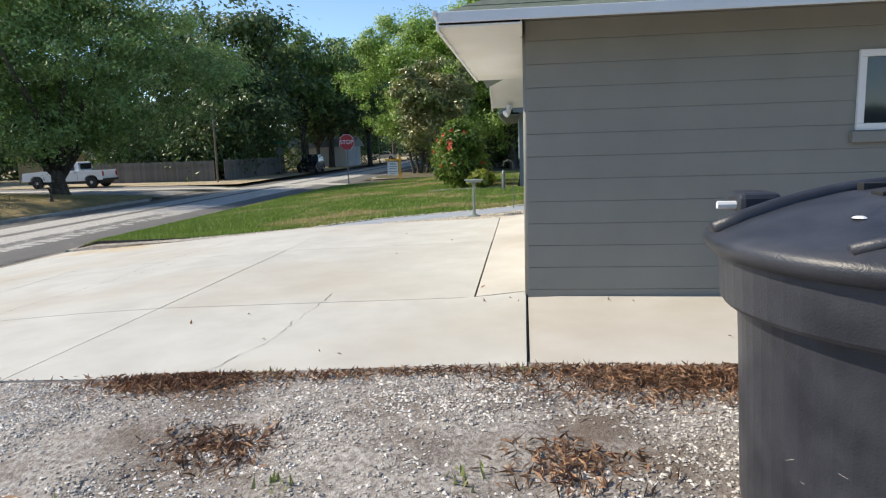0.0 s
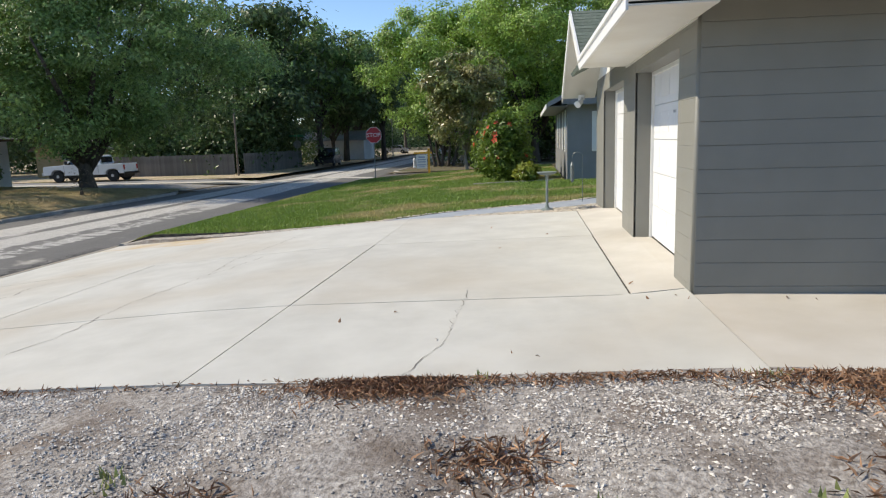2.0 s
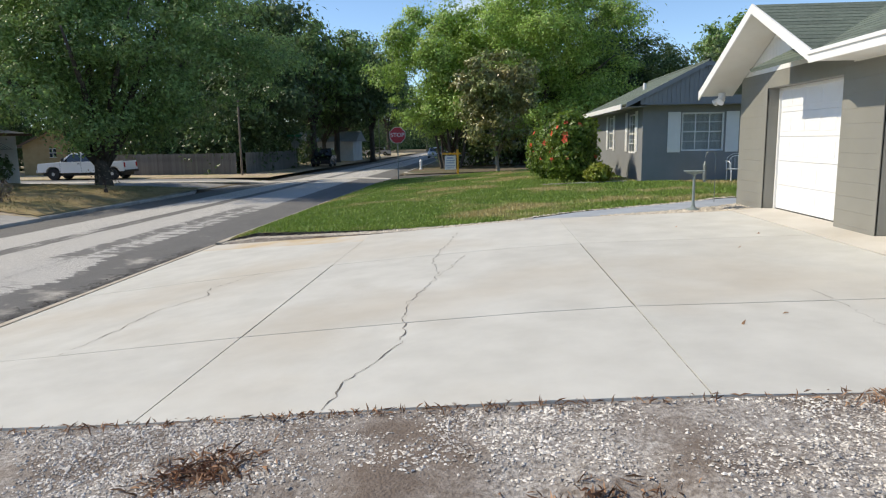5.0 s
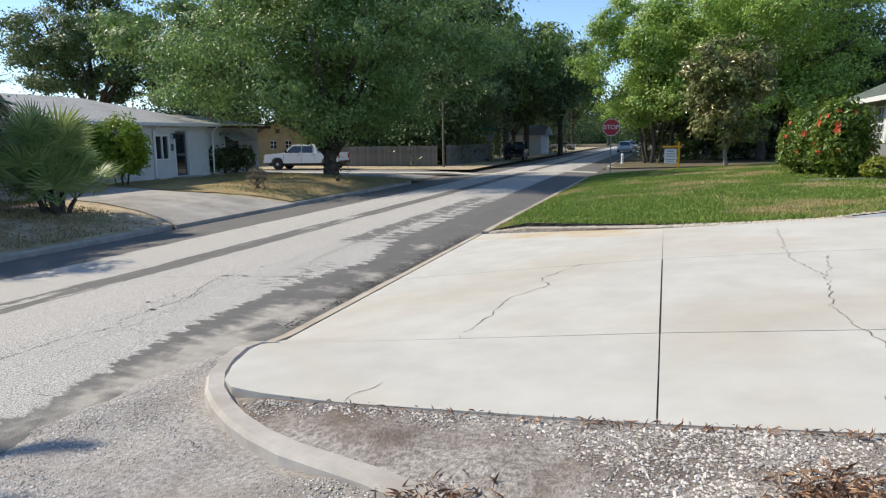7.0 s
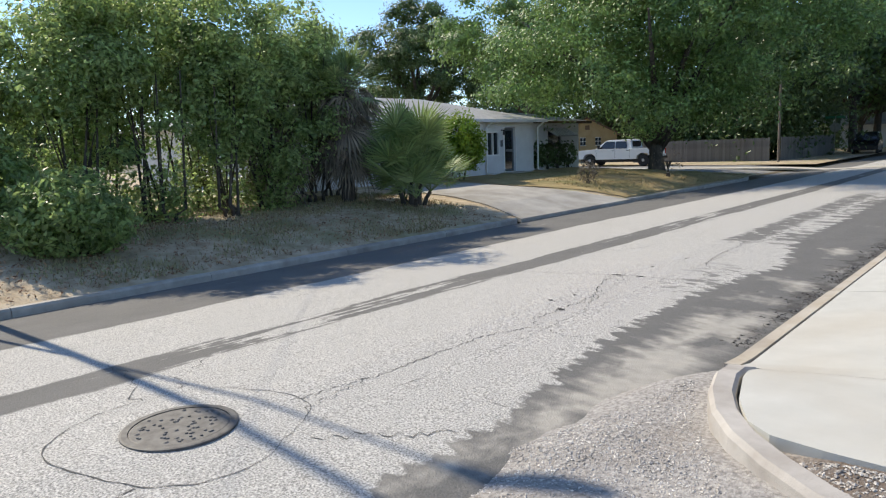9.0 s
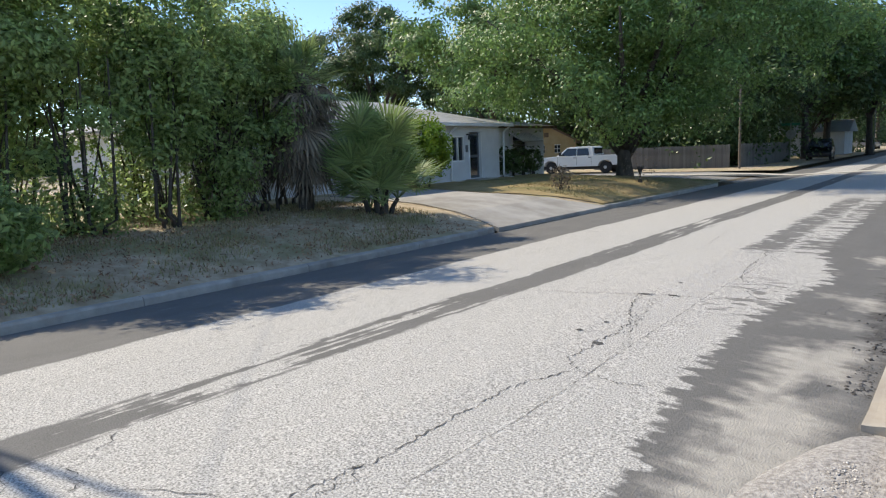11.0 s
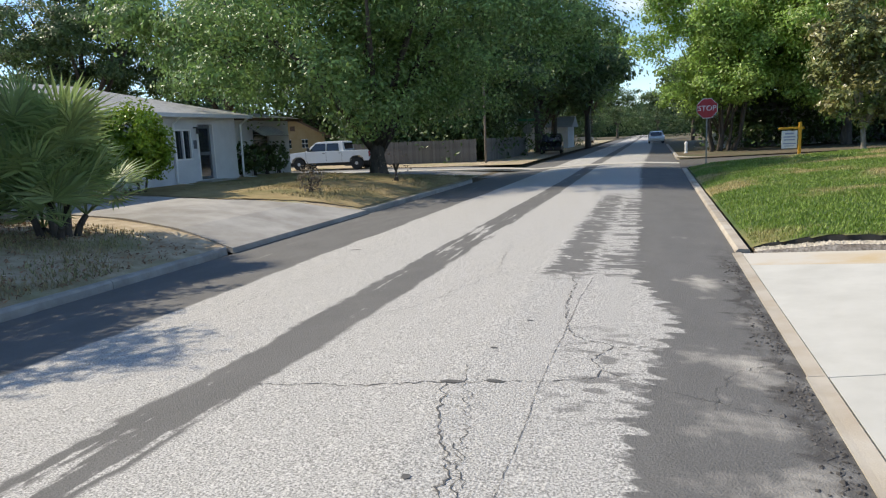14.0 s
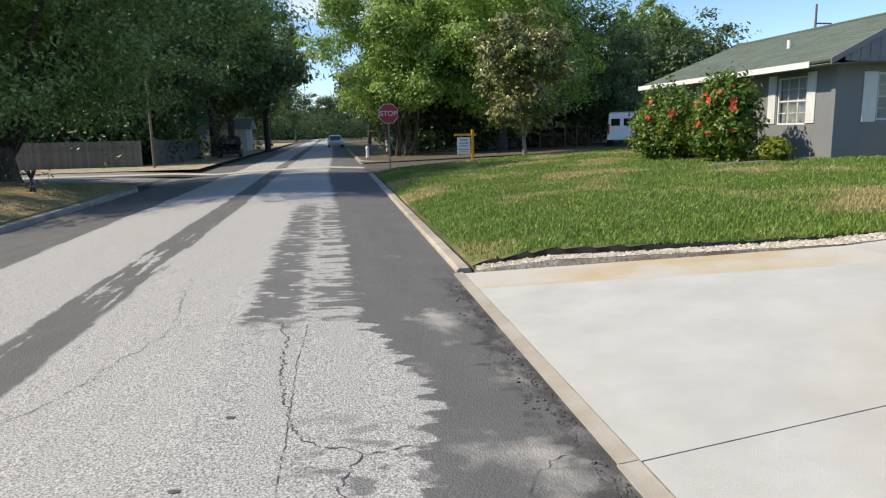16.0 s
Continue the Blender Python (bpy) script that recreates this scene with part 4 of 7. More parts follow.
part("wall", abox(7.4, 7.6, 0.22, GY - 0.2, -0.12, WALL_TOP), M_WALL, garage)
part("floor_slab", abox(T, 7.4, 0.22, GY - 0.2, -0.1, -0.012), M_APRON, garage)


def garage_door(y0, y1, z1):
    """A sectional steel door: sections with pressed panels."""
    x = 0.235
    door = part("garage_door", abox(x + 0.02, x + 0.05, y0, y1, 0.01, z1), M_DOORW, garage, "white steel sectional garage door")
    n = 5
    h = (z1 - 0.015) / n
    for k in range(n):
        z0 = 0.015 + k * h
        bm = abox(x, x + 0.019, y0 + 0.004, y1 - 0.004, z0 + 0.003, z0 + h - 0.004, bevel=0.004)
        m = 5
        w = (y1 - y0) / m
        for j in range(m):
            a, b = y0 + j * w + 0.07, y0 + (j + 1) * w - 0.07
            box(bm, x - 0.005, x + 0.002, a, b, z0 + 0.09, z0 + h - 0.09, bevel=0.004)
        part("door_section", bm, M_DOORW, door)
    part("weather_strip", abox(x - 0.004, x + 0.03, y0, y1, -0.004, 0.012), M_BLACK, door, "black rubber strip")
    bm = abox(x - 0.035, x + 0.01, y0 - 0.001, y0 + 0.045, 0.0, z1)
    box(bm, x - 0.035, x + 0.01, y1 - 0.045, y1 + 0.001, 0.0, z1)
    box(bm, x - 0.035, x + 0.01, y0 + 0.045, y1 - 0.045, z1 - 0.045, z1)
    part("door_trim", bm, M_WHITE, door, "white painted door trim")


for y0, y1 in DOORS:
    garage_door(y0, y1, 2.18)
bm = bmesh.new()
for z in (1.62,):
    box(bm, 0.218, 0.235, 1.98, 2.06, z, z + 0.03, bevel=0.004)
part("lock_plate", bm, M_RIM, garage, "small metal lock plate")

# side window
win = thing("side_window", ((WIN[0] + WIN[1]) / 2, 0.0, WIN[2]), "small white framed window with dark glass in the block wall", "window")
bm = abox(WIN[0], WIN[1], -0.03, 0.05, WIN[2], WIN[2] + 0.06, bevel=0.006)
box(bm, WIN[0], WIN[1], -0.03, 0.05, WIN[3] - 0.06, WIN[3], bevel=0.006)
box(bm, WIN[0], WIN[0] + 0.06, -0.03, 0.05, WIN[2] + 0.06, WIN[3] - 0.06, bevel=0.006)
box(bm, WIN[1] - 0.06, WIN[1], -0.03, 0.05, WIN[2] + 0.06, WIN[3] - 0.06, bevel=0.006)
part("window_frame", bm, M_WHITE, win)
part("pane", abox(WIN[0] + 0.06, WIN[1] - 0.06, 0.0, 0.008, WIN[2] + 0.06, WIN[3] - 0.06), M_GLASS, win)
part("window_sill", abox(WIN[0] - 0.04, WIN[1] + 0.04, -0.055, 0.01, WIN[2] - 0.10, WIN[2] - 0.005, bevel=0.008), M_WALL, win, "grey painted sill")


# ---- roofs ----
def shingle_slope(name, parent, corners, courses_n, mat, thick=0.05, lift=0.006, label=""):
    """A roof plane (eave a-b, ridge d-c) clad in overlapping shingle strips."""
    a, b, c, d = (Vector(p) for p in corners)
    nrm = (b - a).cross(d - a).normalized()
    if nrm.z < 0:
        nrm = -nrm
    bm = bmesh.new()
    top = [bm.verts.new(p) for p in (a, b, c, d)]
    low = [bm.verts.new(p - nrm * thick) for p in (a, b, c, d)]
    bm.faces.new(top)
    bm.faces.new(low[::-1])
    for k in range(4):
        bm.faces.new((top[k], low[k], low[(k + 1) % 4], top[(k + 1) % 4]))
    bmesh.ops.recalc_face_normals(bm, faces=bm.faces)
    deck = part(name, bm, mat, parent, label)
    bm = bmesh.new()
    for k in range(courses_n):
        s0, s1 = k / courses_n, min((k + 1.12) / courses_n, 1.0)
        p, q = a.lerp(d, s0), b.lerp(c, s0)
        r, t = b.lerp(c, s1), a.lerp(d, s1)
        cols = max(1, int((q - p).length / 0.9))
        for j in range(cols):
            u0, u1 = j / cols, (j + 1) / cols
            w = 0.007 + 0.003 * ((j * 7 + k * 3) % 5) / 5
            v = [p.lerp(q, u0) + nrm * w, p.lerp(q, u1) + nrm * w, t.lerp(r, u1) + nrm * lift * 0.5, t.lerp(r, u0) + nrm * lift * 0.5]
            lo = [p.lerp(q, u0) + nrm * 0.001, p.lerp(q, u1) + nrm * 0.001]
            vs = [bm.verts.new(x) for x in v]
            bm.faces.new(vs)
            ls = [bm.verts.new(x) for x in lo]
            bm.faces.new((ls[0], ls[1], vs[1], vs[0]))
    tagged(part("shingles", bm, mat, deck), kind="stuff")
    return deck


EX = -0.67                     # eave line
EZ = 2.44
SL = 0.47                      # roof slope
RX = 3.8
# main roof over the near bay: front slope, hip to the side
RZT = EZ + (RX - EX) * SL
E_LO = -0.67
shingle_slope("roof_slope", garage, [(EX, E_LO, EZ), (EX, 6.26, EZ), (RX, 6.26, RZT), (RX, E_LO + (RX - EX), RZT)], 26, M_SHINGLE)
shingle_slope("roof_slope", garage, [(8.27, E_LO, EZ), (EX, E_LO, EZ), (RX, E_LO + (RX - EX), RZT), (RX + 0.01, E_LO + (RX - EX), RZT)], 26, M_SHINGLE)
shingle_slope("roof_slope", garage, [(8.27, 9.2, EZ), (8.27, E_LO, EZ), (RX, E_LO + (RX - EX), RZT), (RX, 6.26, RZT)], 26, M_SHINGLE)
# cross gable over the far bay
GA, GZ = 6.26, 3.49            # ridge of the cross gable
for s in (-1, 1):
    half = 2.25 if s < 0 else 2.75
    lowz = EZ if s < 0 else EZ - 0.23
    ye = GA + s * half
    shingle_slope("roof_slope", garage, [(EX, ye, lowz + 0.03), (5.5, ye, lowz + 0.03), (5.5, GA, GZ), (EX, GA, GZ)], 14, M_SHINGLE)
    bm = bmesh.new()
    prism(bm, [(ye, lowz + 0.05), (GA, GZ + 0.02), (GA, GZ - 0.14), (ye, lowz - 0.12)], "x", EX - 0.028, EX)
    part("barge_board", bm, M_WHITE, garage, "white painted barge board")
    bm = bmesh.new()
    prism(bm, [(ye, lowz - 0.03), (GA, GZ - 0.06), (GA, GZ - 0.075), (ye, lowz - 0.045)], "x", EX, -0.0)
    part("gable_soffit", bm, M_SOFFIT, garage, "cream boarded soffit")
# gable infill of vertical boards above the wall
for k in range(34):
    y0 = GA - 2.2 + k * 0.14
    if y0 > GY - 0.1:
        break
    ym = y0 + 0.07
    slope = (GZ - EZ) / 2.25 if ym < GA else (GZ - EZ + 0.23) / 2.75
    zt = GZ - 0.09 - abs(ym - GA) * slope
    if zt > WALL_TOP + 0.02:
        part("gable_board", abox(-0.012, 0.012, y0 + 0.003, y0 + 0.137, WALL_TOP, zt, bevel=0.003), M_WHITE, garage)
part("gable_backing", prism(bmesh.new(), [(GA - 2.2, WALL_TOP), (GY, WALL_TOP), (GY, 2.55), (GA, GZ - 0.07)], "x", 0.013, 0.1), M_WHITE, garage)
# eave box of the near bay: fascia, gutter lip and soffit
bm = abox(EX - 0.025, EX, E_LO, GA - 2.2, EZ - 0.13, EZ + 0.015, bevel=0.004)
part("fascia", bm, M_WHITE, garage, "white painted fascia")
part("drip_edge", abox(EX - 0.05, EX - 0.02, E_LO - 0.03, GA - 2.2, EZ - 0.02, EZ + 0.03, bevel=0.004), M_WHITE, garage)
part("soffit", abox(EX, -0.013, E_LO, GA - 2.15, EZ - 0.10, EZ - 0.085), M_SOFFIT, garage, "cream soffit")
part("frieze", abox(-0.03, -0.013, 0.0, GA - 2.1, EZ - 0.115, WALL_TOP + 0.02), M_SOFFIT, garage, "cream frieze board")
part("fascia", abox(EX, 8.27, E_LO - 0.025, E_LO, EZ - 0.07, EZ + 0.015, bevel=0.004), M_WHITE, garage, "white painted fascia")
part("soffit", prism(bmesh.new(), [(E_LO, EZ - 0.06), (0.0, EZ + 0.05), (0.0, EZ + 0.065), (E_LO, EZ - 0.045)], "x", -0.012, 8.27), M_SOFFIT, garage, "cream soffit")
part("wall", abox(0.0, 7.6, -0.001, 0.22, WALL_TOP + 0.002, EZ + 0.06), M_WALL, garage)


# ---- the lawn, its border and the path ----
def lawn_edge(x):
    return lerp_table(x, (-11.4, -9.1, -7.4, -5.7, -4.5, -3.3, -1.2, 0.2, 3.0, 8.0), (9.6, 8.45, 7.72, 7.58, 7.85, 8.6, 9.35, 10.05, 11.3, 12.0))


def in_lawn(x, y):
    return lawn_edge(x) < y < 31.2 and not (x > -0.25 and y > 16.6) and x > -11.22


lawn_zf = lambda x, y: yard_z(x, y) + 0.02
tagged(sheet("lawn", -11.25, 9.0, 7.4, 31.3, 0.18, lawn_zf, M_LAWN, inside=in_lawn), "green lawn with dry straw-coloured patches", "lawn", kind="structure")


def grass(name, n, seed, region, mat, hgt, zf, label):
    rs = np.random.RandomState(seed)
    pts = region(rs, n)
    m = len(pts)
    z = np.array([zf(x, y) for x, y in pts])
    a = rs.rand(m) * 6.283
    h = hgt[0] + (hgt[1] - hgt[0]) * rs.rand(m)
    w = 0.006 + 0.006 * rs.rand(m) + h * 0.06
    d = np.stack([np.cos(a), np.sin(a), np.zeros(m)], 1)
    lean = np.stack([np.cos(a + 1.3), np.sin(a + 1.3), np.zeros(m)], 1) * (h * rs.uniform(0.1, 0.7, m))[:, None]
    base = np.column_stack([pts, z - 0.01])
    up = np.array([0, 0, 1.0])
    v = np.empty((m, 3, 3))
    v[:, 0], v[:, 1] = base - d * w[:, None], base + d * w[:, None]
    v[:, 2] = base + lean + up * h[:, None]
    f = np.arange(m * 3).reshape(m, 3)
    return tagged(from_arrays(name, v.reshape(-1, 3), f, mat), label, "grass", kind="stuff")


def lawn_points(rs, n):
    y = 7.4 + (31.2 - 7.4) * rs.rand(n * 2) ** 1.5
    x = rs.uniform(-11.2, 7.0, n * 2)
    keep = [(a, b) for a, b in zip(x, y) if in_lawn(a, b)]
    return np.array(keep[:n])


grass("lawn_grass", 170000, 21, lawn_points, M_GRASS, (0.03, 0.075), lawn_zf, "short green grass blades, drier towards the drive")


def ribbon(bm, f0, f1, x0, x1, n, zf, h):
    """A strip between two lines y=f0(x) and y=f1(x), standing h over zf."""
    rows = []
    for k in range(n + 1):
        x = x0 + (x1 - x0) * k / n
        y0, y1 = f0(x), f1(x)
        rows.append([bm.verts.new(p) for p in ((x, y0, zf(x, y0) - 0.08), (x, y0, zf(x, y0) + h), (x, y1, zf(x, y1) + h), (x, y1, zf(x, y1) - 0.08))])
    for r0, r1 in zip(rows, rows[1:]):
        for k in range(3):
            bm.faces.new((r0[k], r0[k + 1], r1[k + 1], r1[k]))
    bm.faces.new(rows[0])
    bm.faces.new(rows[-1][::-1])
    bmesh.ops.recalc_face_normals(bm, faces=bm.faces)
    return bm


def bed_z(x, y):
    return 0.5 * drive_z(x, 5.0) + 0.5 * yard_z(x, y)


edge_strip = part("lawn_edging", ribbon(bmesh.new(), lambda x: lawn_edge(x) - 0.035, lawn_edge, -11.2, 1.2, 60, yard_z, 0.012), M_EDGING)
tagged(edge_strip, "black plastic edging along the lawn", "lawn edging", kind="structure")


def path_low(x):
    return lerp_table(x, (-4.4, -3.1, -1.4, 0, 3), (7.45, 7.5, 7.95, 8.5, 9.9))


walkpath = part("path", ribbon(bmesh.new(), path_low, lambda x: max(lawn_edge(x) - 0.22, path_low(x) + 0.01), -4.3, 3.0, 40, lambda x, y: yard_z(x, y), 0.025), M_PATH)
tagged(walkpath, "grey painted concrete path curving to the house", "path", kind="structure")
bedsheet = part("pebble_bed", ribbon(bmesh.new(), lambda x: north_edge(x) + 0.01, lambda x: lawn_edge(x) - 0.04, -11.2, -4.2, 40, bed_z, -0.005), M_GRAVEL)
tagged(bedsheet, "stony bed under the white pebbles", "bed", kind="structure")
bedsheet = part("pebble_bed", ribbon(bmesh.new(), lambda x: north_edge(x) + 0.01, lambda x: path_low(x), -3.1, 0.6, 30, bed_z, 0.0), M_GRAVEL)
tagged(bedsheet, "stony bed between drive and path", "bed", kind="structure")


def border_spot(rs):
    if rs.rand() < 0.62:
        x = rs.uniform(-11.2, -3.9)
        a, b = north_edge(x) + 0.03, lawn_edge(x) - 0.05
        if b < a or x > -4.4:
            b = a + 0.12
        y = a + (min(b, a + 0.34) - a) * rs.rand()
    elif rs.rand() < 0.75:
        x = rs.uniform(-2.9, 0.5)
        a, b = north_edge(x) + 0.03, path_low(x) - 0.02
        y = a + (b - a) * rs.rand()
    else:
        x = rs.uniform(-4.5, 1.5)
        y = lawn_edge(x) - 0.05 - 0.14 * rs.rand()
    return (x, y, bed_z(x, y) + 0.006)


scatter_stones("white_pebbles", 6500, border_spot, (0.016, 0.042), M_PEBBLE, 9, flat=0.7, label="white river pebbles edging the drive", category="pebbles")


# ---- foliage ----
def leaf_cloud(n, lobes, size, seed, shell=0.55, droop=0.0, aspect=0.5, clump=0.0, per=46):
    """Vertices and faces of n leaves spread through ellipsoid lobes (centre, radii), thicker to the outside."""
    rs = np.random.RandomState(seed)
    total, n = n, (max(8, n // per) if clump else n)
    vol = np.array([l[1][0] * l[1][1] * l[1][2] for l in lobes]) ** 0.67
    which = rs.choice(len(lobes), n, p=vol / vol.sum())
    c = np.array([l[0] for l in lobes])[which]
    r = np.array([l[1] for l in lobes])[which]
    d = rs.normal(size=(n, 3))
    d /= np.linalg.norm(d, axis=1)[:, None]
    if clump:
        # most tufts sit on the upper side of their bough and leave the underside open
        d[:, 2] = np.where((d[:, 2] < 0) & (rs.rand(n) < 0.62), -d[:, 2], d[:, 2])
    rad = (shell + (1.06 - shell) * rs.rand(n) ** 0.7)
    # gather into sprays
    d = d + 0.16 * np.sin(d[:, [1, 2, 0]] * 9 + which[:, None])
    p = c + d * r * rad[:, None] + rs.normal(scale=0.05, size=(n, 3)) * r
    if clump:
        # sprays: each place found becomes the middle of a flattened tuft of leaves
        k = rs.randint(0, n, total)
        off = rs.normal(size=(total, 3)) * np.array((1, 1, 0.55))
        reach = clump * (0.55 + 0.9 * rs.rand(n))[k][:, None]
        tone = off / (np.linalg.norm(off, axis=1)[:, None] + 0.3)
        p = p[k] + off * reach * 0.62
        d = d[k] * 0.5 + tone * 1.1
        n = total
        nrm = d + rs.normal(scale=0.36, size=(n, 3)) + np.array([0, 0, 0.45])
    else:
        nrm = d * 0.7 + rs.normal(scale=0.6, size=(n, 3)) + np.array([0, 0, 0.35])
    nrm /= np.linalg.norm(nrm, axis=1)[:, None]
    t = np.cross(nrm, rs.normal(size=(n, 3)))
    t[:, 2] -= droop
    t /= np.linalg.norm(t, axis=1)[:, None]
    b = np.cross(nrm, t)
    s = size[0] + (size[1] - size[0]) * rs.rand(n)
    v = np.empty((n, 4, 3))
    v[:, 0] = p - t * s[:, None]
    v[:, 1] = p + b * (s * aspect)[:, None] + nrm * (s * 0.12)[:, None]
    v[:, 2] = p + t * s[:, None]
    v[:, 3] = p - b * (s * aspect)[:, None] + nrm * (s * 0.12)[:, None]
    return v.reshape(-1, 3), np.arange(n * 4).reshape(n, 4)


def crown_lobes(rs, centre, radii, count, size=(0.17, 0.31)):
    """Irregular lobes filling an ellipsoid crown."""
    out = []
    for k in range(int(count * 2.3)):
        d = rs.normal(size=3)
        d /= np.linalg.norm(d)
        q = rs.uniform(0.4, 0.95)
        c = np.array(centre) + d * np.array(radii) * q
        s = rs.uniform(*size)
        out.append((c, np.array(radii) * s * rs.uniform(0.8, 1.2, 3) * (1, 1, 0.8)))
    out.append((np.array(centre), np.array(radii) * 0.5))
    return out


def tree(name, loc, height, radius, trunk_r, clear, leaves, size, mat, seed, label, category="tree", bark=None, lobes=22, limbs=7, shell=0.5, droop=0.0, trunks=1, squash=1.0, clump=0.0, per=46, lobe=(0.17, 0.31)):
    """A tapered trunk that forks into limbs, and a ragged crown of many leaves."""
    rs = np.random.RandomState(seed)
    root = thing(name, loc, label, category)
    cz = clear + (height - clear) * 0.52
    bm = bmesh.new()
    for k in range(trunks):
        ox, oy = (0, 0) if trunks == 1 else rs.uniform(-0.8, 0.8, 2) * radius * 0.25
        top = (ox * 2.2 + rs.uniform(-.3, .3), oy * 2.2 + rs.uniform(-.3, .3), cz)
        mid = (ox * 1.4 + rs.uniform(-.2, .2), oy * 1.4 + rs.uniform(-.2, .2), clear * 0.9)
        tube(bm, [(ox, oy, -0.25), (ox, oy, 0.15), mid, top], [trunk_r * 1.5, trunk_r * 1.05, trunk_r * 0.8, trunk_r * 0.35], 9)
    for k in range(limbs):
        a = 6.283 * k / limbs + rs.uniform(-.4, .4)
        z0 = clear * rs.uniform(0.7, 1.2)
        e = radius * rs.uniform(0.5, 0.8)
        tube(bm, [(0, 0, z0), (math.cos(a) * e * 0.45, math.sin(a) * e * 0.45, z0 + (cz - z0) * 0.6), (math.cos(a) * e, math.sin(a) * e, cz + rs.uniform(-0.1, 0.3) * (height - clear))], [trunk_r * 0.5, trunk_r * 0.34, trunk_r * 0.1], 6)
    part("trunk", bm, bark or M_BARK, root, local=True, smooth=True)
    L = crown_lobes(rs, (0, 0, cz), (radius, radius * squash, (height - clear) * 0.5), lobes, lobe)
    L = [(np.array((c[0], c[1], max(c[2], clear + r[2] * 0.7))), r) for c, r in L]
    v, f = leaf_cloud(leaves, L, size, seed + 1, shell, droop, clump=clump, per=per)
    from_arrays("crown", v, f, mat, root)
    return root


def shrub(name, loc, lobes, leaves, size, mat, seed, label, category="bush", stems=5, flowers=0):
    root = thing(name, loc, label, category)
    rs = np.random.RandomState(seed)
    bm = bmesh.new()
    for k in range(stems):
        a = rs.uniform(0, 6.28)
        c, r = lobes[k % len(lobes)]
        tube(bm, [(c[0] * 0.4 + 0.1 * math.cos(a), c[1] * 0.4 + 0.1 * math.sin(a), -0.1), (c[0] * 0.7, c[1] * 0.7, c[2] * 0.5), (c[0] + 0.2 * r[0] * math.cos(a), c[1] + 0.2 * r[1] * math.sin(a), c[2])], [0.035, 0.025, 0.012], 5)
    part("stems", bm, M_BARK, root, local=True)
    v, f = leaf_cloud(leaves, [(np.array(c), np.array(r)) for c, r in lobes], size, seed, 0.6)
    v[:, 2] = np.maximum(v[:, 2], 0.02)
    from_arrays("foliage", v, f, mat, root)
    for k in range(flowers):
        c, r = lobes[rs.randint(len(lobes))]
        d = rs.normal(size=3)
        d[0] -= 0.8
        d[1] -= 0.5
        d[2] = abs(d[2]) * 0.6 + 0.1
        d /= np.linalg.norm(d)
        p = Vector(np.array(c) + d * np.array(r) * 1.05)
        n = Vector(d)
        u = n.orthogonal().normalized()
        w = n.cross(u)
        bm = bmesh.new()
        s = rs.uniform(0.08, 0.125)
        mid = bm.verts.new(p)
        for q in range(5):
            a0, a1, a2 = (6.283 * (q + o) / 5 for o in (0.02, 0.5, 0.98))
            ring = [bm.verts.new(p + (u * math.cos(a) + w * math.sin(a)) * s * rr + n * s * h) for a, rr, h in ((a0, 0.75, 0.25), (a1, 1.1, 0.35), (a2, 0.75, 0.25))]
            bm.faces.new((mid, *ring))
        tube(bm, [p, p + n * s * 0.9], s * 0.07, 5)
        part("flower", bm, M_FLOWER, root, local=True)
    return root


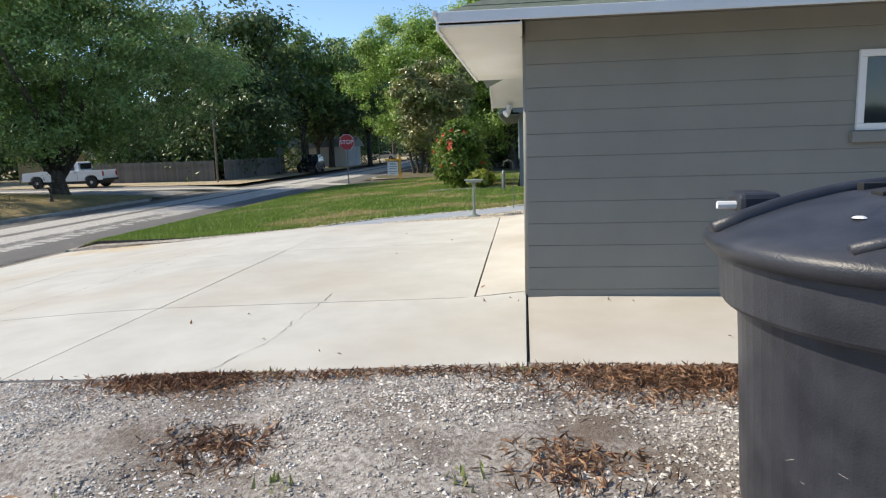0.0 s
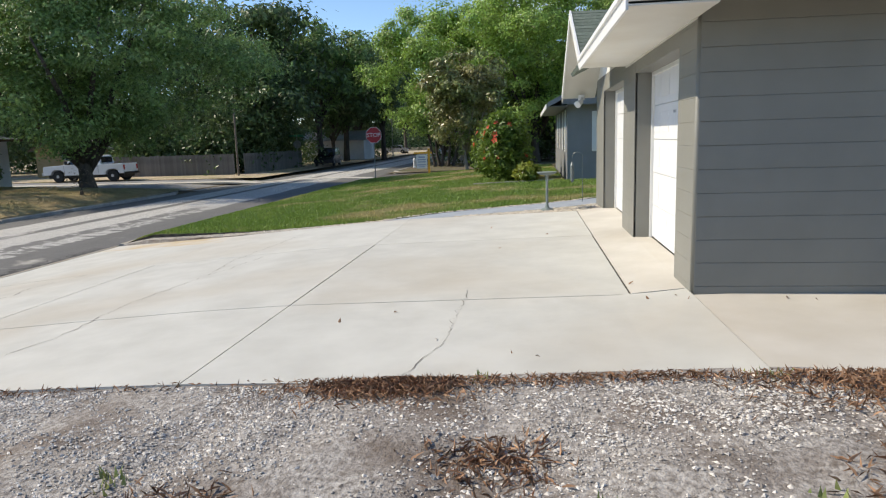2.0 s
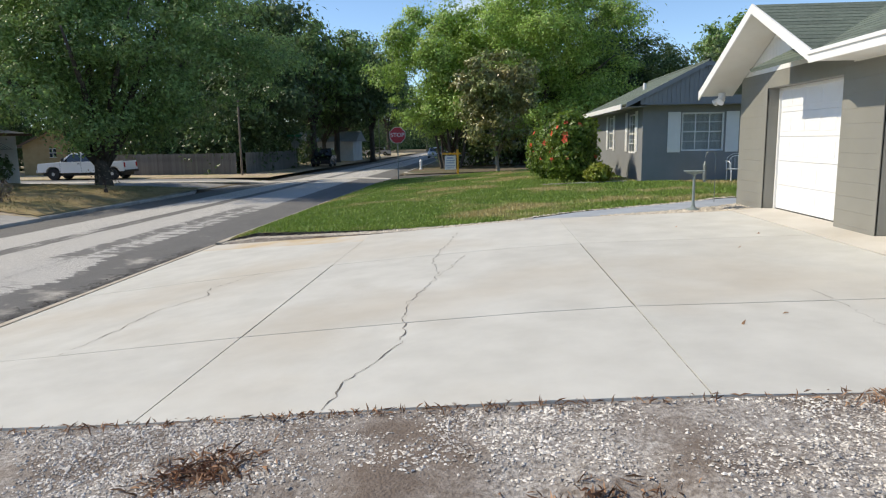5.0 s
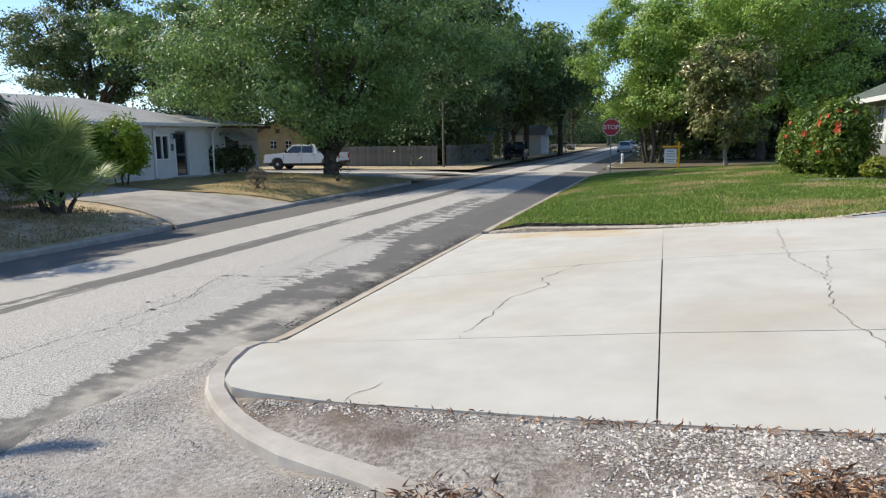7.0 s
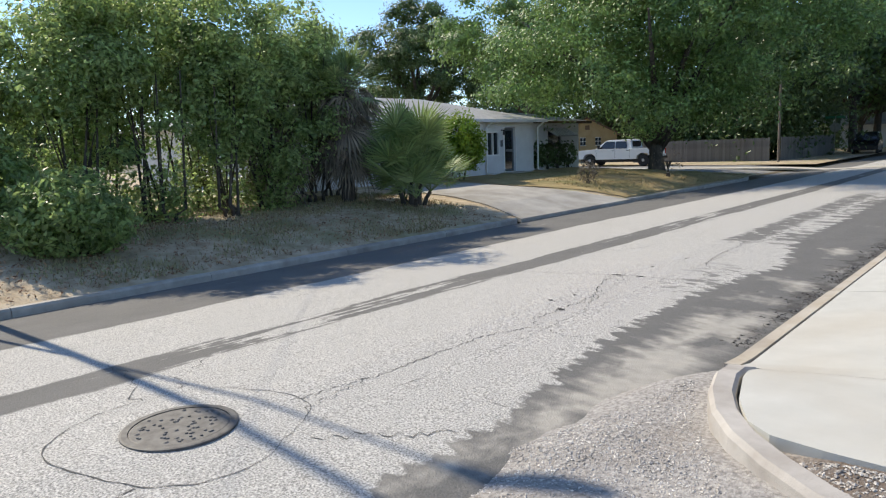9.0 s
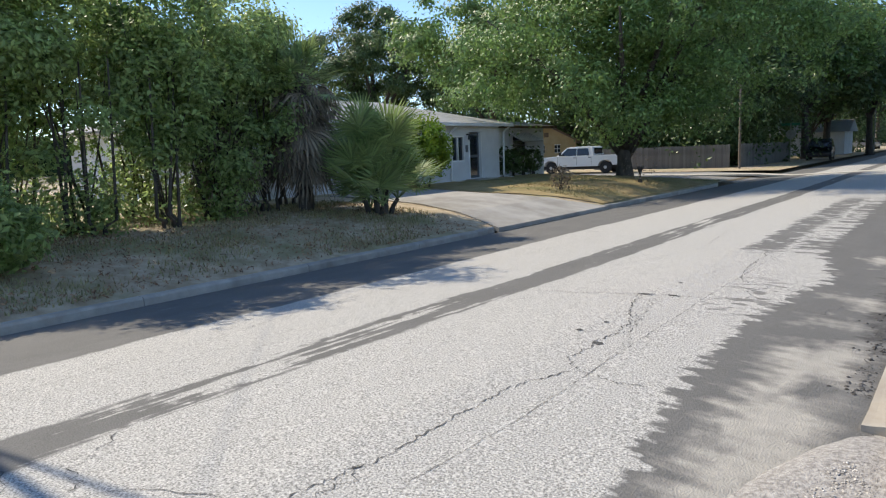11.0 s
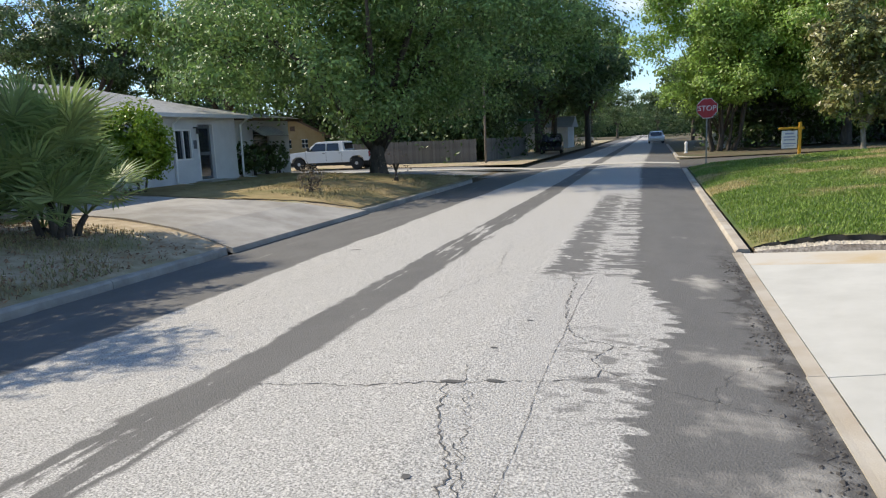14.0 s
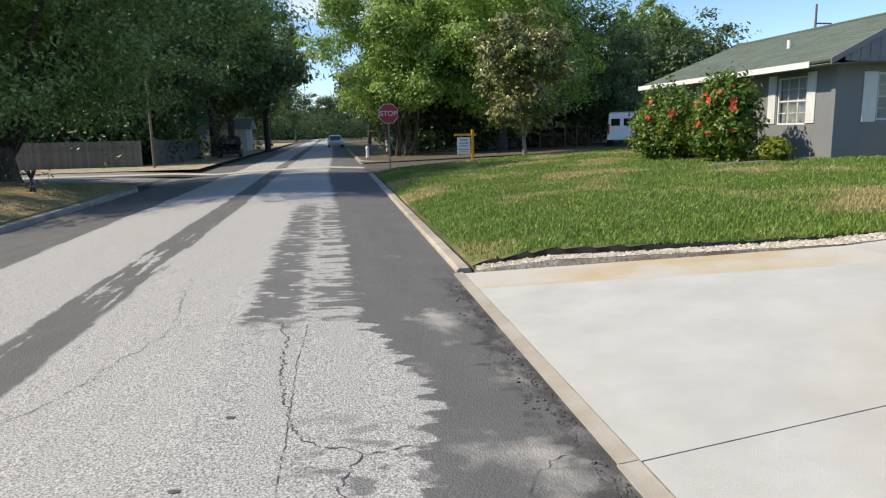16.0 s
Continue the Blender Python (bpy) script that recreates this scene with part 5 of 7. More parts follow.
def fan_palm(name, loc, stems, fronds, length, seed, label, skirt=0, skirt_z=(0.4, 0.9), low=-0.25):
    """Fan palm: leaning stems, stalks with pleated fans, and a skirt of hanging dead fans where asked."""
    rs = np.random.RandomState(seed)
    root = thing(name, loc, label, "palm")
    for sx, sy, sh, sr in stems:
        part("trunk", tube(bmesh.new(), [(sx * 0.5, sy * 0.5, -0.2), (sx * 0.75, sy * 0.75, sh * 0.5), (sx, sy, sh)], [sr * 1.3, sr, sr * 0.9], 9), M_BARK, root, local=True)

    def fan(p, d, ln, seg, fold, mat_list):
        d = d.normalized()
        side = d.cross(Vector((0, 0, 1)))
        if side.length < 0.05:
            side = Vector((1, 0, 0))
        side.normalize()
        up = side.cross(d)
        V, F = mat_list
        for k in range(seg):
            a = (k / (seg - 1) - 0.5) * 3.5
            dd = (d * math.cos(a) + side * math.sin(a) + up * 0.16 * math.cos(a * 2)).normalized()
            l = ln * (0.72 + 0.28 * math.cos(a * 0.8)) * rs.uniform(0.85, 1.05)
            w = (side * math.cos(a) - d * math.sin(a)) * ln * 0.034
            tip = p + dd * l + Vector((0, 0, -fold * l * rs.uniform(0.5, 1.2)))
            m = p + dd * l * 0.55 + Vector((0, 0, -fold * l * 0.12))
            i = len(V)
            V.extend([tuple(p), tuple(m - w + up * 0.012), tuple(tip), tuple(m + w + up * 0.012)])
            F.append((i, i + 1, i + 2, i + 3))
    green, dry = ([], []), ([], [])
    bm = bmesh.new()
    for sx, sy, sh, sr in stems:
        for k in range(fronds):
            a = rs.uniform(0, 6.283)
            el = rs.uniform(low, 1.5)
            d = Vector((math.cos(a) * math.cos(el), math.sin(a) * math.cos(el), math.sin(el)))
            p0 = Vector((sx, sy, sh))
            p1 = p0 + d * length * rs.uniform(0.5, 1.05) + Vector((0, 0, -0.12 * length))
            tube(bm, [p0, p0.lerp(p1, 0.5) + Vector((0, 0, 0.06 * length)), p1], [0.016, 0.012, 0.008], 4)
            fan(p1, (p1 - p0) + Vector((0, 0, -0.15)), length * rs.uniform(0.6, 0.85), 22, 0.10, green)
        for k in range(skirt):
            a = rs.choice((0.2, 1.1, 2.4, 3.3, 4.4, 5.3)) + rs.normal() * 0.35
            z = sh * rs.uniform(*skirt_z)
            p0 = Vector((sx, sy, z + 0.4))
            p1 = p0 + Vector((math.cos(a), math.sin(a), -0.55)) * length * rs.uniform(0.3, 0.7)
            tube(bm, [p0, p0.lerp(p1, 0.5) + Vector((0, 0, 0.08)), p1], [0.014, 0.011, 0.008], 4)
            fan(p1, Vector((math.cos(a) * 0.4 + rs.normal() * 0.4, math.sin(a) * 0.4 + rs.normal() * 0.4, -1)), length * rs.uniform(0.4, 1.05), 18, rs.uniform(0.2, 0.9), dry)
    part("frond_base", bm, M_PALMDRY if skirt > 10 else M_PALM, root, local=True)
    from_arrays("fronds", green[0], green[1], M_PALM, root)
    if skirt:
        ob = from_arrays("dead_fronds", dry[0], dry[1], M_PALMDRY, root)
        ob["label"] = "hanging grey-brown dead fronds"
    return root


# ---- trees ----
tree("oak_tree", (-24.7, 27.6, left_z(-24.7, 27.6)), 12.5, 9.4, 0.42, 0.9, 140000, (0.05, 0.125), M_LF_OAK, 41, "broad live oak with dense green crown on the verge", lobes=40, limbs=10, shell=0.7, clump=0.8, per=150, lobe=(0.12, 0.23))
tree("verge_tree", (-34.5, 30.5, -0.9), 10.5, 6.2, 0.3, 4.0, 40000, (0.07, 0.16), M_LF_OAK, 42, "live oak rising over the pale house roof", lobes=26, clump=0.7, per=110, lobe=(0.13, 0.25))
tree("dark_tree", (-60.5, 48.0, -0.6), 16.5, 8.6, 0.5, 4.0, 60000, (0.09, 0.2), M_LF_DARK, 43, "tall dark-leaved tree over the pale house roof", lobes=28, clump=0.8, per=120, lobe=(0.14, 0.26))
tree("camphor_tree", (-8.2, 50.0, -0.8), 12.5, 5.6, 0.13, 1.0, 76000, (0.07, 0.15), M_LF_BRIGHT, 44, "tall bright green tree at the corner of the side street", lobes=34, trunks=7, shell=0.65, clump=0.7, per=130, lobe=(0.14, 0.26))
tree("camphor_tree", (-0.8, 49.0, -0.7), 15.0, 8.0, 0.35, 2.0, 100000, (0.07, 0.15), M_LF_BRIGHT, 45, "tall spreading bright green tree over the far lot", lobes=40, shell=0.65, clump=0.8, per=150, lobe=(0.13, 0.25))
tree("shade_tree", (5.0, 53.5, -0.6), 12.0, 5.5, 0.4, 0.8, 34000, (0.09, 0.2), M_LF_DARK, 46, "dark green tree among the bright ones", lobes=22, clump=0.8, per=60)
tree("shade_tree", (-3.5, 56.0, -0.7), 9.0, 7.5, 0.3, 0.3, 30000, (0.12, 0.26), M_LF_DARK, 47, "dark undergrowth tree deep in shade", lobes=22)
mag = tree("magnolia_tree", (-4.65, 29.9, yard_z(-4.65, 29.9)), 6.4, 2.2, 0.10, 0.9, 17000, (0.06, 0.13), M_LF_MAG, 48, "young magnolia with bronze-green glossy leaves on the lawn", lobes=24, limbs=6, bark=M_TRUNKPALE, shell=0.3, clump=0.28, per=30)
far_a = tree("woodland_tree", (-31, 64, -1.0), 13.5, 7.5, 0.34, 3.2, 11000, (0.15, 0.31), M_LF_DARK, 51, "tall dark-leaved woodland tree beyond the houses", lobes=24, clump=1.2, per=90)
far_b = tree("woodland_tree", (-20.5, 84, -1.0), 15.5, 6.0, 0.35, 4.5, 12000, (0.14, 0.31), M_LF_OAK, 52, "tall thin-crowned woodland tree along the street", lobes=20, shell=0.3, clump=0.8, per=50)
far_a["group"] = far_b["group"] = "woodland trees"
rnd = random.Random(77)
for src, x, y, s in ((far_a, -44, 60, 0.9), (far_a, -28.5, 58, 1.2), (far_b, -23.6, 66, 1.0), (far_a, -23.5, 76, 1.12), (far_a, -24.5, 74, 0.8), (far_b, -28, 80, 0.95), (far_a, -58, 62, 0.95), (far_a, -38, 84, 1.1), (far_a, -27, 100, 1.0), (far_b, -22.5, 112, 0.9),
                     (far_a, -58, 10, 0.5), (far_a, -50, -6, 0.5), (far_a, -46, 22, 0.42),
                     (far_a, -4, 76, 0.95), (far_b, -8.0, 94, 0.75), (far_a, -5, 116, 0.9), (far_a, -12, 190, 0.9), (far_a, -22, 180, 0.9), (far_a, -1, 186, 1.0), (far_a, -32, 170, 1.0),
                     (far_a, -26.5, 54, 0.85), (far_a, -25.5, 90, 1.0), (far_a, 21, 70, 0.95), (far_a, 28.0, 76, 1.12), (far_b, 23.5, 78, 1.0), (far_a, 8.5, 51.5, 0.5), (far_a, 14, 82, 1.0), (far_a, 32, 84, 0.8), (far_a, 44, 74, 0.7), (far_a, 26, 18, 0.35), (far_a, 24, -20, 0.8), (far_a, -14, -48, 0.9)):
    c = copy_thing(src, pose(x, y, -0.9, 0, 0, rnd.uniform(0, 360)))
    c.scale = (s, s, s * rnd.uniform(0.92, 1.08))


def thicket(name, n, spots, size, mat, seed, label):
    """A low wall of leaves too dense to tell apart."""
    rs = np.random.RandomState(seed)
    L = []
    for (x0, y0), (x1, y1), count, h in spots:
        for k in range(count):
            s = (k + rs.rand()) / count
            r = h * rs.uniform(0.35, 0.6)
            L.append((np.array((x0 + (x1 - x0) * s, y0 + (y1 - y0) * s + rs.uniform(-1, 1), -1 + h * rs.uniform(0.3, 0.6))), np.array((r * 0.9, r * 0.7, r))))
    v, f = leaf_cloud(n, L, size, seed, 0.3)
    v[:, 2] = np.maximum(v[:, 2], -1.05)
    return tagged(from_arrays(name, v, f, mat), label, "undergrowth", kind="stuff")


thicket("undergrowth", 112000, (((-64, 50), (-49, 50), 16, 6.0), ((-36, 49.5), (-25.5, 49), 14, 6.0), ((-64, 62), (-24.5, 60), 36, 7.5), ((-35, 53), (-24.5, 52), 12, 7.0), ((-8, 56.5), (20, 55), 20, 5.5), ((-9.5, 52.5), (7, 51), 16, 3.6), ((-29, 56), (-27.5, 78), 12, 3.0), ((-40, 92), (-20, 92), 10, 4.5), ((-6, 60), (14, 60), 16, 5.0), ((-30, 150), (8, 150), 16, 7.0), ((14, 52), (30, 50), 8, 3.2)), (0.10, 0.24), M_LF_DARK, 201, "dark dense undergrowth along fences and lots")
thicket("undergrowth", 14000, (((-34, -14), (-31.5, 0), 12, 2.6), ((-44, -6), (-40, 3), 8, 3.0)), (0.06, 0.14), M_LF_HEDGE, 202, "green undergrowth deep in the shaded lot")

def treeline(name, ring, base, label):
    """Far woods: a solid uneven bank of crowns, too distant to tell apart."""
    V, F = [], []
    n = len(ring)
    for k, (x, y, h) in enumerate(ring):
        for j in range(6):
            w = j / 5
            d = 3.0 * math.sin(w * math.pi)
            V.append((x + d * noise.noise((x * 0.3, y * 0.3, w * 4)), y + d * noise.noise((x * 0.3 + 9, y * 0.3, w * 4)), base + h * w))
    for k in range(n - 1):
        for j in range(5):
            i = k * 6 + j
            F.append((i, i + 6, i + 7, i + 1))
    return tagged(from_arrays(name, V, F, M_FARWOOD), label, "woods", kind="structure")


M_FARWOOD = material("far_woods", (0.018, 0.034, 0.014), (0.055, 0.085, 0.032), 0.9, 0.95, 0.4, 1.2, c3=(0.01, 0.018, 0.009), scale3=0.35, amount3=0.7, spec=0.05)
ring = []
for k in range(521):
    a = 2 * math.pi * k / 520
    r = 215 + 18 * noise.noise((math.cos(a) * 3, math.sin(a) * 3, 0))
    ring.append((-12 + r * math.cos(a), 10 + r * math.sin(a), 9.5 + 3.5 * noise.noise((a * 14, 0, 1)) + 2.6 * noise.noise((a * 60, 0, 2))))
treeline("backdrop", ring, -1.5, "dark uneven line of far woods on the horizon")

thicket("undergrowth", 15000, (((-25.3, -1.5), (-25.4, 6.4), 16, 1.7), ((-26.6, -2.5), (-27.2, 6.4), 12, 2.4)), (0.035, 0.085), M_LF_HEDGE, 203, "leafy undergrowth at the foot of the screen trees")
# belt of small trees and bushes by the verge
for i, (x, y, h, r, mat) in enumerate(((-25.4, 5.2, 5.4, 1.7, M_LF_HEDGE), (-25.0, 3.6, 5.9, 1.8, M_LF_HEDGE), (-25.2, 2.0, 5.7, 1.7, M_LF_HEDGE), (-25.9, 0.4, 5.2, 1.8, M_LF_HEDGE), (-26.8, -1.2, 4.3, 1.8, M_LF_HEDGE), (-27.0, 4.2, 6.2, 1.9, M_LF_OAK), (-28.0, -3.2, 3.4, 1.8, M_LF_HEDGE), (-27.6, 6.3, 5.6, 1.6, M_LF_OAK), (-27.6, 1.6, 5.2, 2.0, M_LF_OAK), (-29.5, -5.5, 3.6, 2.0, M_LF_OAK), (-25.9, 6.9, 5.6, 1.5, M_LF_HEDGE), (-26.6, 8.1, 4.9, 1.3, M_LF_HEDGE))):
    tree("hedge_tree", (x, y, left_z(x, y)), h * 1.1, r, 0.045, 0.3, 13500, (0.04, 0.085), mat, 60 + i, "slender leafy tree in a tall screen beside the verge", lobes=18, limbs=5, trunks=5, shell=0.2, clump=0.34, per=45)["group"] = "screen of small trees"
fan_palm("fan_palm", (-25.1, 7.6, left_z(-25.1, 7.6)), [(0.1, 0, 3.2, 0.17)], 30, 1.0, 71, "tall fan palm hung with a skirt of dead fronds", skirt=120, skirt_z=(0.3, 0.98))
fan_palm("fan_palm", (-25.9, 5.7, left_z(-25.9, 5.7)), [(0.0, 0, 2.6, 0.15)], 14, 0.95, 73, "fan palm with dead fronds among the screen trees", skirt=44, skirt_z=(0.15, 0.9))
fan_palm("fan_palm", (-23.2, 8.45, left_z(-23.2, 8.45)), [(-0.45, 0.1, 0.12, 0.06), (0.4, -0.3, 0.22, 0.06), (0.25, 0.45, 0.35, 0.06), (-0.2, -0.45, 0.6, 0.06), (0.15, 0.2, 1.05, 0.07), (0.0, -0.15, 1.35, 0.07)], 14, 1.25, 72, "low clustering fan palm with green fronds by the drive", low=0.62)
shrub("round_bush", (-27.5, 15.5, left_z(-27.5, 15.5)), [((0, 0, 1.55), (0.95, 0.95, 1.05)), ((0.3, 0.3, 1.2), (0.6, 0.6, 0.7)), ((-0.3, -0.4, 1.2), (0.6, 0.6, 0.7))], 8200, (0.045, 0.10), M_LF_YEL, 81, "clipped yellow-green bush before the pale house")
shrub("verge_bush", (-22.7, -0.9, left_z(-22.7, -0.9)), [((0, 0, 0.75), (0.85, 0.85, 0.75)), ((0.3, 0.4, 0.55), (0.6, 0.6, 0.5)), ((-0.2, -0.5, 0.6), (0.6, 0.6, 0.55))], 6000, (0.04, 0.09), M_LF_HEDGE, 82, "low rounded green bush on the dry verge")
shrub("verge_bush", (-25.2, -1.6, left_z(-25.2, -1.6)), [((0, 0, 0.9), (1.2, 1.3, 0.9)), ((0.5, -1.0, 0.8), (0.9, 0.9, 0.8))], 6500, (0.05, 0.10), M_LF_HEDGE, 83, "spreading green bush behind the low one")
shrub("hibiscus_bush", (-2.2, 18.3, yard_z(-2.2, 18.3)), [((0.0, 0, 1.2), (0.8, 0.9, 1.2)), ((0.05, 0.1, 0.7), (0.85, 0.9, 0.7)), ((-0.1, -0.2, 1.6), (0.6, 0.65, 0.72))], 9000, (0.05, 0.10), M_LF_HIB, 84, "hibiscus bush with red flowers by the house wall", flowers=18)
shrub("hibiscus_bush", (-2.6, 20.9, yard_z(-2.6, 20.9)), [((0, 0, 1.1), (0.95, 1.1, 1.15)), ((0.1, 0.3, 0.7), (0.95, 1.1, 0.7))], 8500, (0.05, 0.10), M_LF_HIB, 85, "second hibiscus bush with fewer red flowers", flowers=10)
shrub("croton_plant", (-1.45, 17.2, yard_z(-1.45, 17.2)), [((0, 0, 0.32), (0.42, 0.42, 0.32))], 700, (0.05, 0.12), M_LF_CROTON, 86, "low yellow variegated croton at the bush's foot", "plant")
part_ring = part("planting_edge", ribbon(bmesh.new(), lambda x: 17.0 - (x + 2.3) * 0.1, lambda x: 17.12 - (x + 2.3) * 0.1, -3.3, -0.6, 8, yard_z, 0.06), M_KERB)
tagged(part_ring, "pale concrete edging strip under the hibiscus", "edging", kind="structure")
shrub("dead_shrub", (-22.3, 23.6, left_z(-22.3, 23.6)), [((0, 0, 0.7), (0.7, 0.7, 0.6))], 160, (0.03, 0.06), M_PALMDRY, 87, "bare pale twiggy shrub on the dry verge", stems=26)
shrub("verge_shrub", (-23.0, 17.9, left_z(-23.0, 17.9)), [((0, 0, 0.45), (0.4, 0.4, 0.4))], 350, (0.03, 0.07), M_PALMDRY, 88, "small dry plant on the straw-coloured lawn", stems=10)
for i, y in enumerate((23.1, 24.0, 25.0, 26.0)):
    shrub("wall_shrub", (-28.9, y, left_z(-28.9, y)), [((0, 0, 0.75), (0.45, 0.5, 0.6))], 420, (0.05, 0.12), M_LF_DARK, 90 + i, "dark thin-leaved shrub against the pale wall")


# ---- the wing of the house ----
wing = thing("house_wing", (-0.15, 16.72, -0.1), "grey stucco house wing with green roof and white shutters", "house")
WX, WY, WZ = -0.15, 16.72, 2.36
SW = (1.08, 2.41, 0.90, 2.12)          # south window x0, x1, z0, z1
part("wall", pierced("x", WY, WY + 0.2, WX, 4.0, -0.2, WZ, [SW]), M_WALL2, wing)
WW = ((17.83, 19.07, 0.82, 2.14), (22.0, 23.1, 0.92, 2.16))
part("wall", pierced("y", WX, WX + 0.2, WY + 0.2, 26.2, -0.2, WZ, WW), M_WALL2, wing)
part("wall", abox(WX + 0.2, 3.8, 26.0, 26.2, -0.2, WZ), M_WALL2, wing)
part("wall", abox(3.8, 4.0, WY + 0.2, 26.2, -0.2, WZ), M_WALL2, wing)
part("ceiling", abox(WX + 0.01, 3.99, WY + 0.01, 26.19, WZ - 0.03, WZ + 0.02), M_SOFFIT, wing)
RX0, RX1, RXM, RZM = -0.80, 4.2, 1.7, 3.66
ez = 2.40
for xa in (RX0, RX1):
    shingle_slope("roof_slope", wing, [(xa, 16.15, ez), (xa, 26.85, ez), (RXM, 24.35, RZM), (RXM, 16.15, RZM)], 14, M_SHINGLE)
shingle_slope("roof_slope", wing, [(RX0, 26.85, ez), (RX1, 26.85, ez), (RXM + 0.01, 24.35, RZM), (RXM, 24.35, RZM)], 14, M_SHINGLE)
part("fascia", abox(RX0 - 0.03, RX0, 16.9, 26.88, ez - 0.14, ez + 0.02, bevel=0.004), M_WHITE, wing, "white gutter board")
part("soffit", abox(RX0, WX, 16.15, 26.8, ez - 0.10, ez - 0.085), M_WALL2, wing)
part("soffit", abox(WX, 4.1, 16.15, WY, ez - 0.05, ez - 0.035), M_WALL2, wing)
for s, xa in ((-1, RX0), (1, RX1)):
    part("barge_board", prism(bmesh.new(), [(xa, ez + 0.03), (RXM, RZM + 0.02), (RXM, RZM - 0.13), (xa, ez - 0.12)], "y", 16.12, 16.15), M_WALL2, wing)
for k in range(32):
    x0 = -0.35 + k * 0.135
    xm = x0 + 0.066
    zt = RZM - 0.1 - abs(xm - RXM) * (RZM - ez) / 2.5
    if zt > ez + 0.05:
        part("gable_board", abox(x0 + 0.003, x0 + 0.131, 16.19 if k % 2 else 16.20, 16.23, ez - 0.03, zt), M_WALL2, wing)


def sash_window(name, parent, axis, a, b, z0, z1, face, label):
    """White sash window with bars, a curtain behind the glass. axis x: runs along x at y=face."""
    def bx(u0, u1, d0, d1, w0, w1, bev=0.0):
        return abox(u0, u1, face + d0, face + d1, w0, w1, bevel=bev) if axis == "x" else abox(face + d0, face + d1, u0, u1, w0, w1, bevel=bev)
    w = part("window", bx(a, b, 0.16, 0.17, z0, z1), M_CURTAIN, parent, label)
    for u0, u1, w0, w1 in ((a, b, z0, z0 + 0.05), (a, b, z1 - 0.05, z1), (a, a + 0.05, z0 + 0.05, z1 - 0.05), (b - 0.05, b, z0 + 0.05, z1 - 0.05)):
        part("frame", bx(u0, u1, 0.03, 0.10, w0, w1, 0.004), M_WHITE, w)
    part("pane", bx(a + 0.05, b - 0.05, 0.075, 0.08, z0 + 0.05, z1 - 0.05), M_WINDOW, w)
    for k in (1, 2):
        u = a + (b - a) * k / 3
        part("bar", bx(u - 0.012, u + 0.012, 0.055, 0.075, z0 + 0.05, z1 - 0.05), M_WHITE, w)
    for k in (1, 2, 3):
        z = z0 + (z1 - z0) * k / 4
        part("bar", bx(a + 0.05, b - 0.05, 0.05, 0.074, z - (0.02 if k == 2 else 0.011), z + (0.02 if k == 2 else 0.011)), M_WHITE, w)
    return w


def clear_glass(name):
    m = bpy.data.materials.new(name)
    m.use_nodes = True
    n, l = m.node_tree.nodes, m.node_tree.links
    n["Principled BSDF"].inputs["Base Color"].default_value = (0.9, 0.95, 0.95, 1)
    n["Principled BSDF"].inputs["Transmission Weight"].default_value = 1.0
    n["Principled BSDF"].inputs["Roughness"].default_value = 0.02
    n["Principled BSDF"].inputs["IOR"].default_value = 1.3
    return m


M_WINDOW = clear_glass("clear_window_glass")
sash_window("window", wing, "x", SW[0], SW[1], SW[2], SW[3], WY, "white sash window with pale curtains")
for y0, y1, z0, z1 in WW:
    sash_window("window", wing, "y", y0, y1, z0, z1, WX, "white sash window with pale curtains")


def shutter(parent, axis, a, b, z0, z1, face):
    def bx(u0, u1, d0, d1, w0, w1, bev=0.0):
        return abox(u0, u1, face + d0, face + d1, w0, w1, bevel=bev) if axis == "x" else abox(face + d0, face + d1, u0, u1, w0, w1, bevel=bev)
    s = part("shutter", bx(a, b, -0.03, -0.004, z0, z1, 0.003), M_WHITE, parent, "white louvred shutter")
    n = 22
    for k in range(n):
        z = z0 + 0.07 + (z1 - z0 - 0.14) * k / n
        part("slat", bx(a + 0.05, b - 0.05, -0.042, -0.03, z, z + 0.022), M_WHITE, s)


for a, b in ((0.64, 1.04), (2.46, 2.86)):
    shutter(wing, "x", a, b, 0.86, 2.14, WY)
for a, b in ((17.44, 17.78), (19.12, 19.46), (21.62, 21.95), (23.15, 23.48)):
    shutter(wing, "y", a, b, 0.86, 2.22, WX)
part("vent_pipe", tube(bmesh.new(), [(0.5, 19.6, 2.95), (0.5, 19.6, 3.28)], 0.06, 10), M_WHITE, wing, "white roof vent pipe")
part("ridge_cap", tube(bmesh.new(), [(RXM, 16.12, RZM + 0.015), (RXM, 24.4, RZM + 0.015)], 0.045, 6), M_SHINGLE, wing)

# ---- the pale house over the road ----
lh = thing("pale_house", (-28.6, 13.0, -0.45), "pale single-storey stucco house with a low grey roof", "house")
LB, LT = -0.6, 2.02
LD = (19.98, 20.95)                     # front door
LW = ((18.78, 19.7), (9.6, 11.6))
part("wall", pierced("y", -28.8, -28.6, 7.5, 22.4, LB, LT, [(*LD, -0.30, 1.72)] + [(y0, y1, 0.45, 1.55) for y0, y1 in LW]), M_LHOUSE, lh)
part("wall", pierced("y", -29.6, -29.4, 22.4, 27.95, LB, LT, [(24.9, 26.2, 0.6, 1.6)]), M_LHOUSE, lh)
part("wall", abox(-29.4, -28.8, 22.2, 22.4, LB, LT), M_LHOUSE, lh)
part("wall", abox(-38, -29.6, 27.75, 27.95, LB, LT), M_LHOUSE, lh)
part("wall", abox(-38, -28.8, 7.5, 7.7, LB, LT), M_LHOUSE, lh)
part("wall", abox(-38.2, -38, 7.5, 27.95, LB, LT), M_LHOUSE, lh)
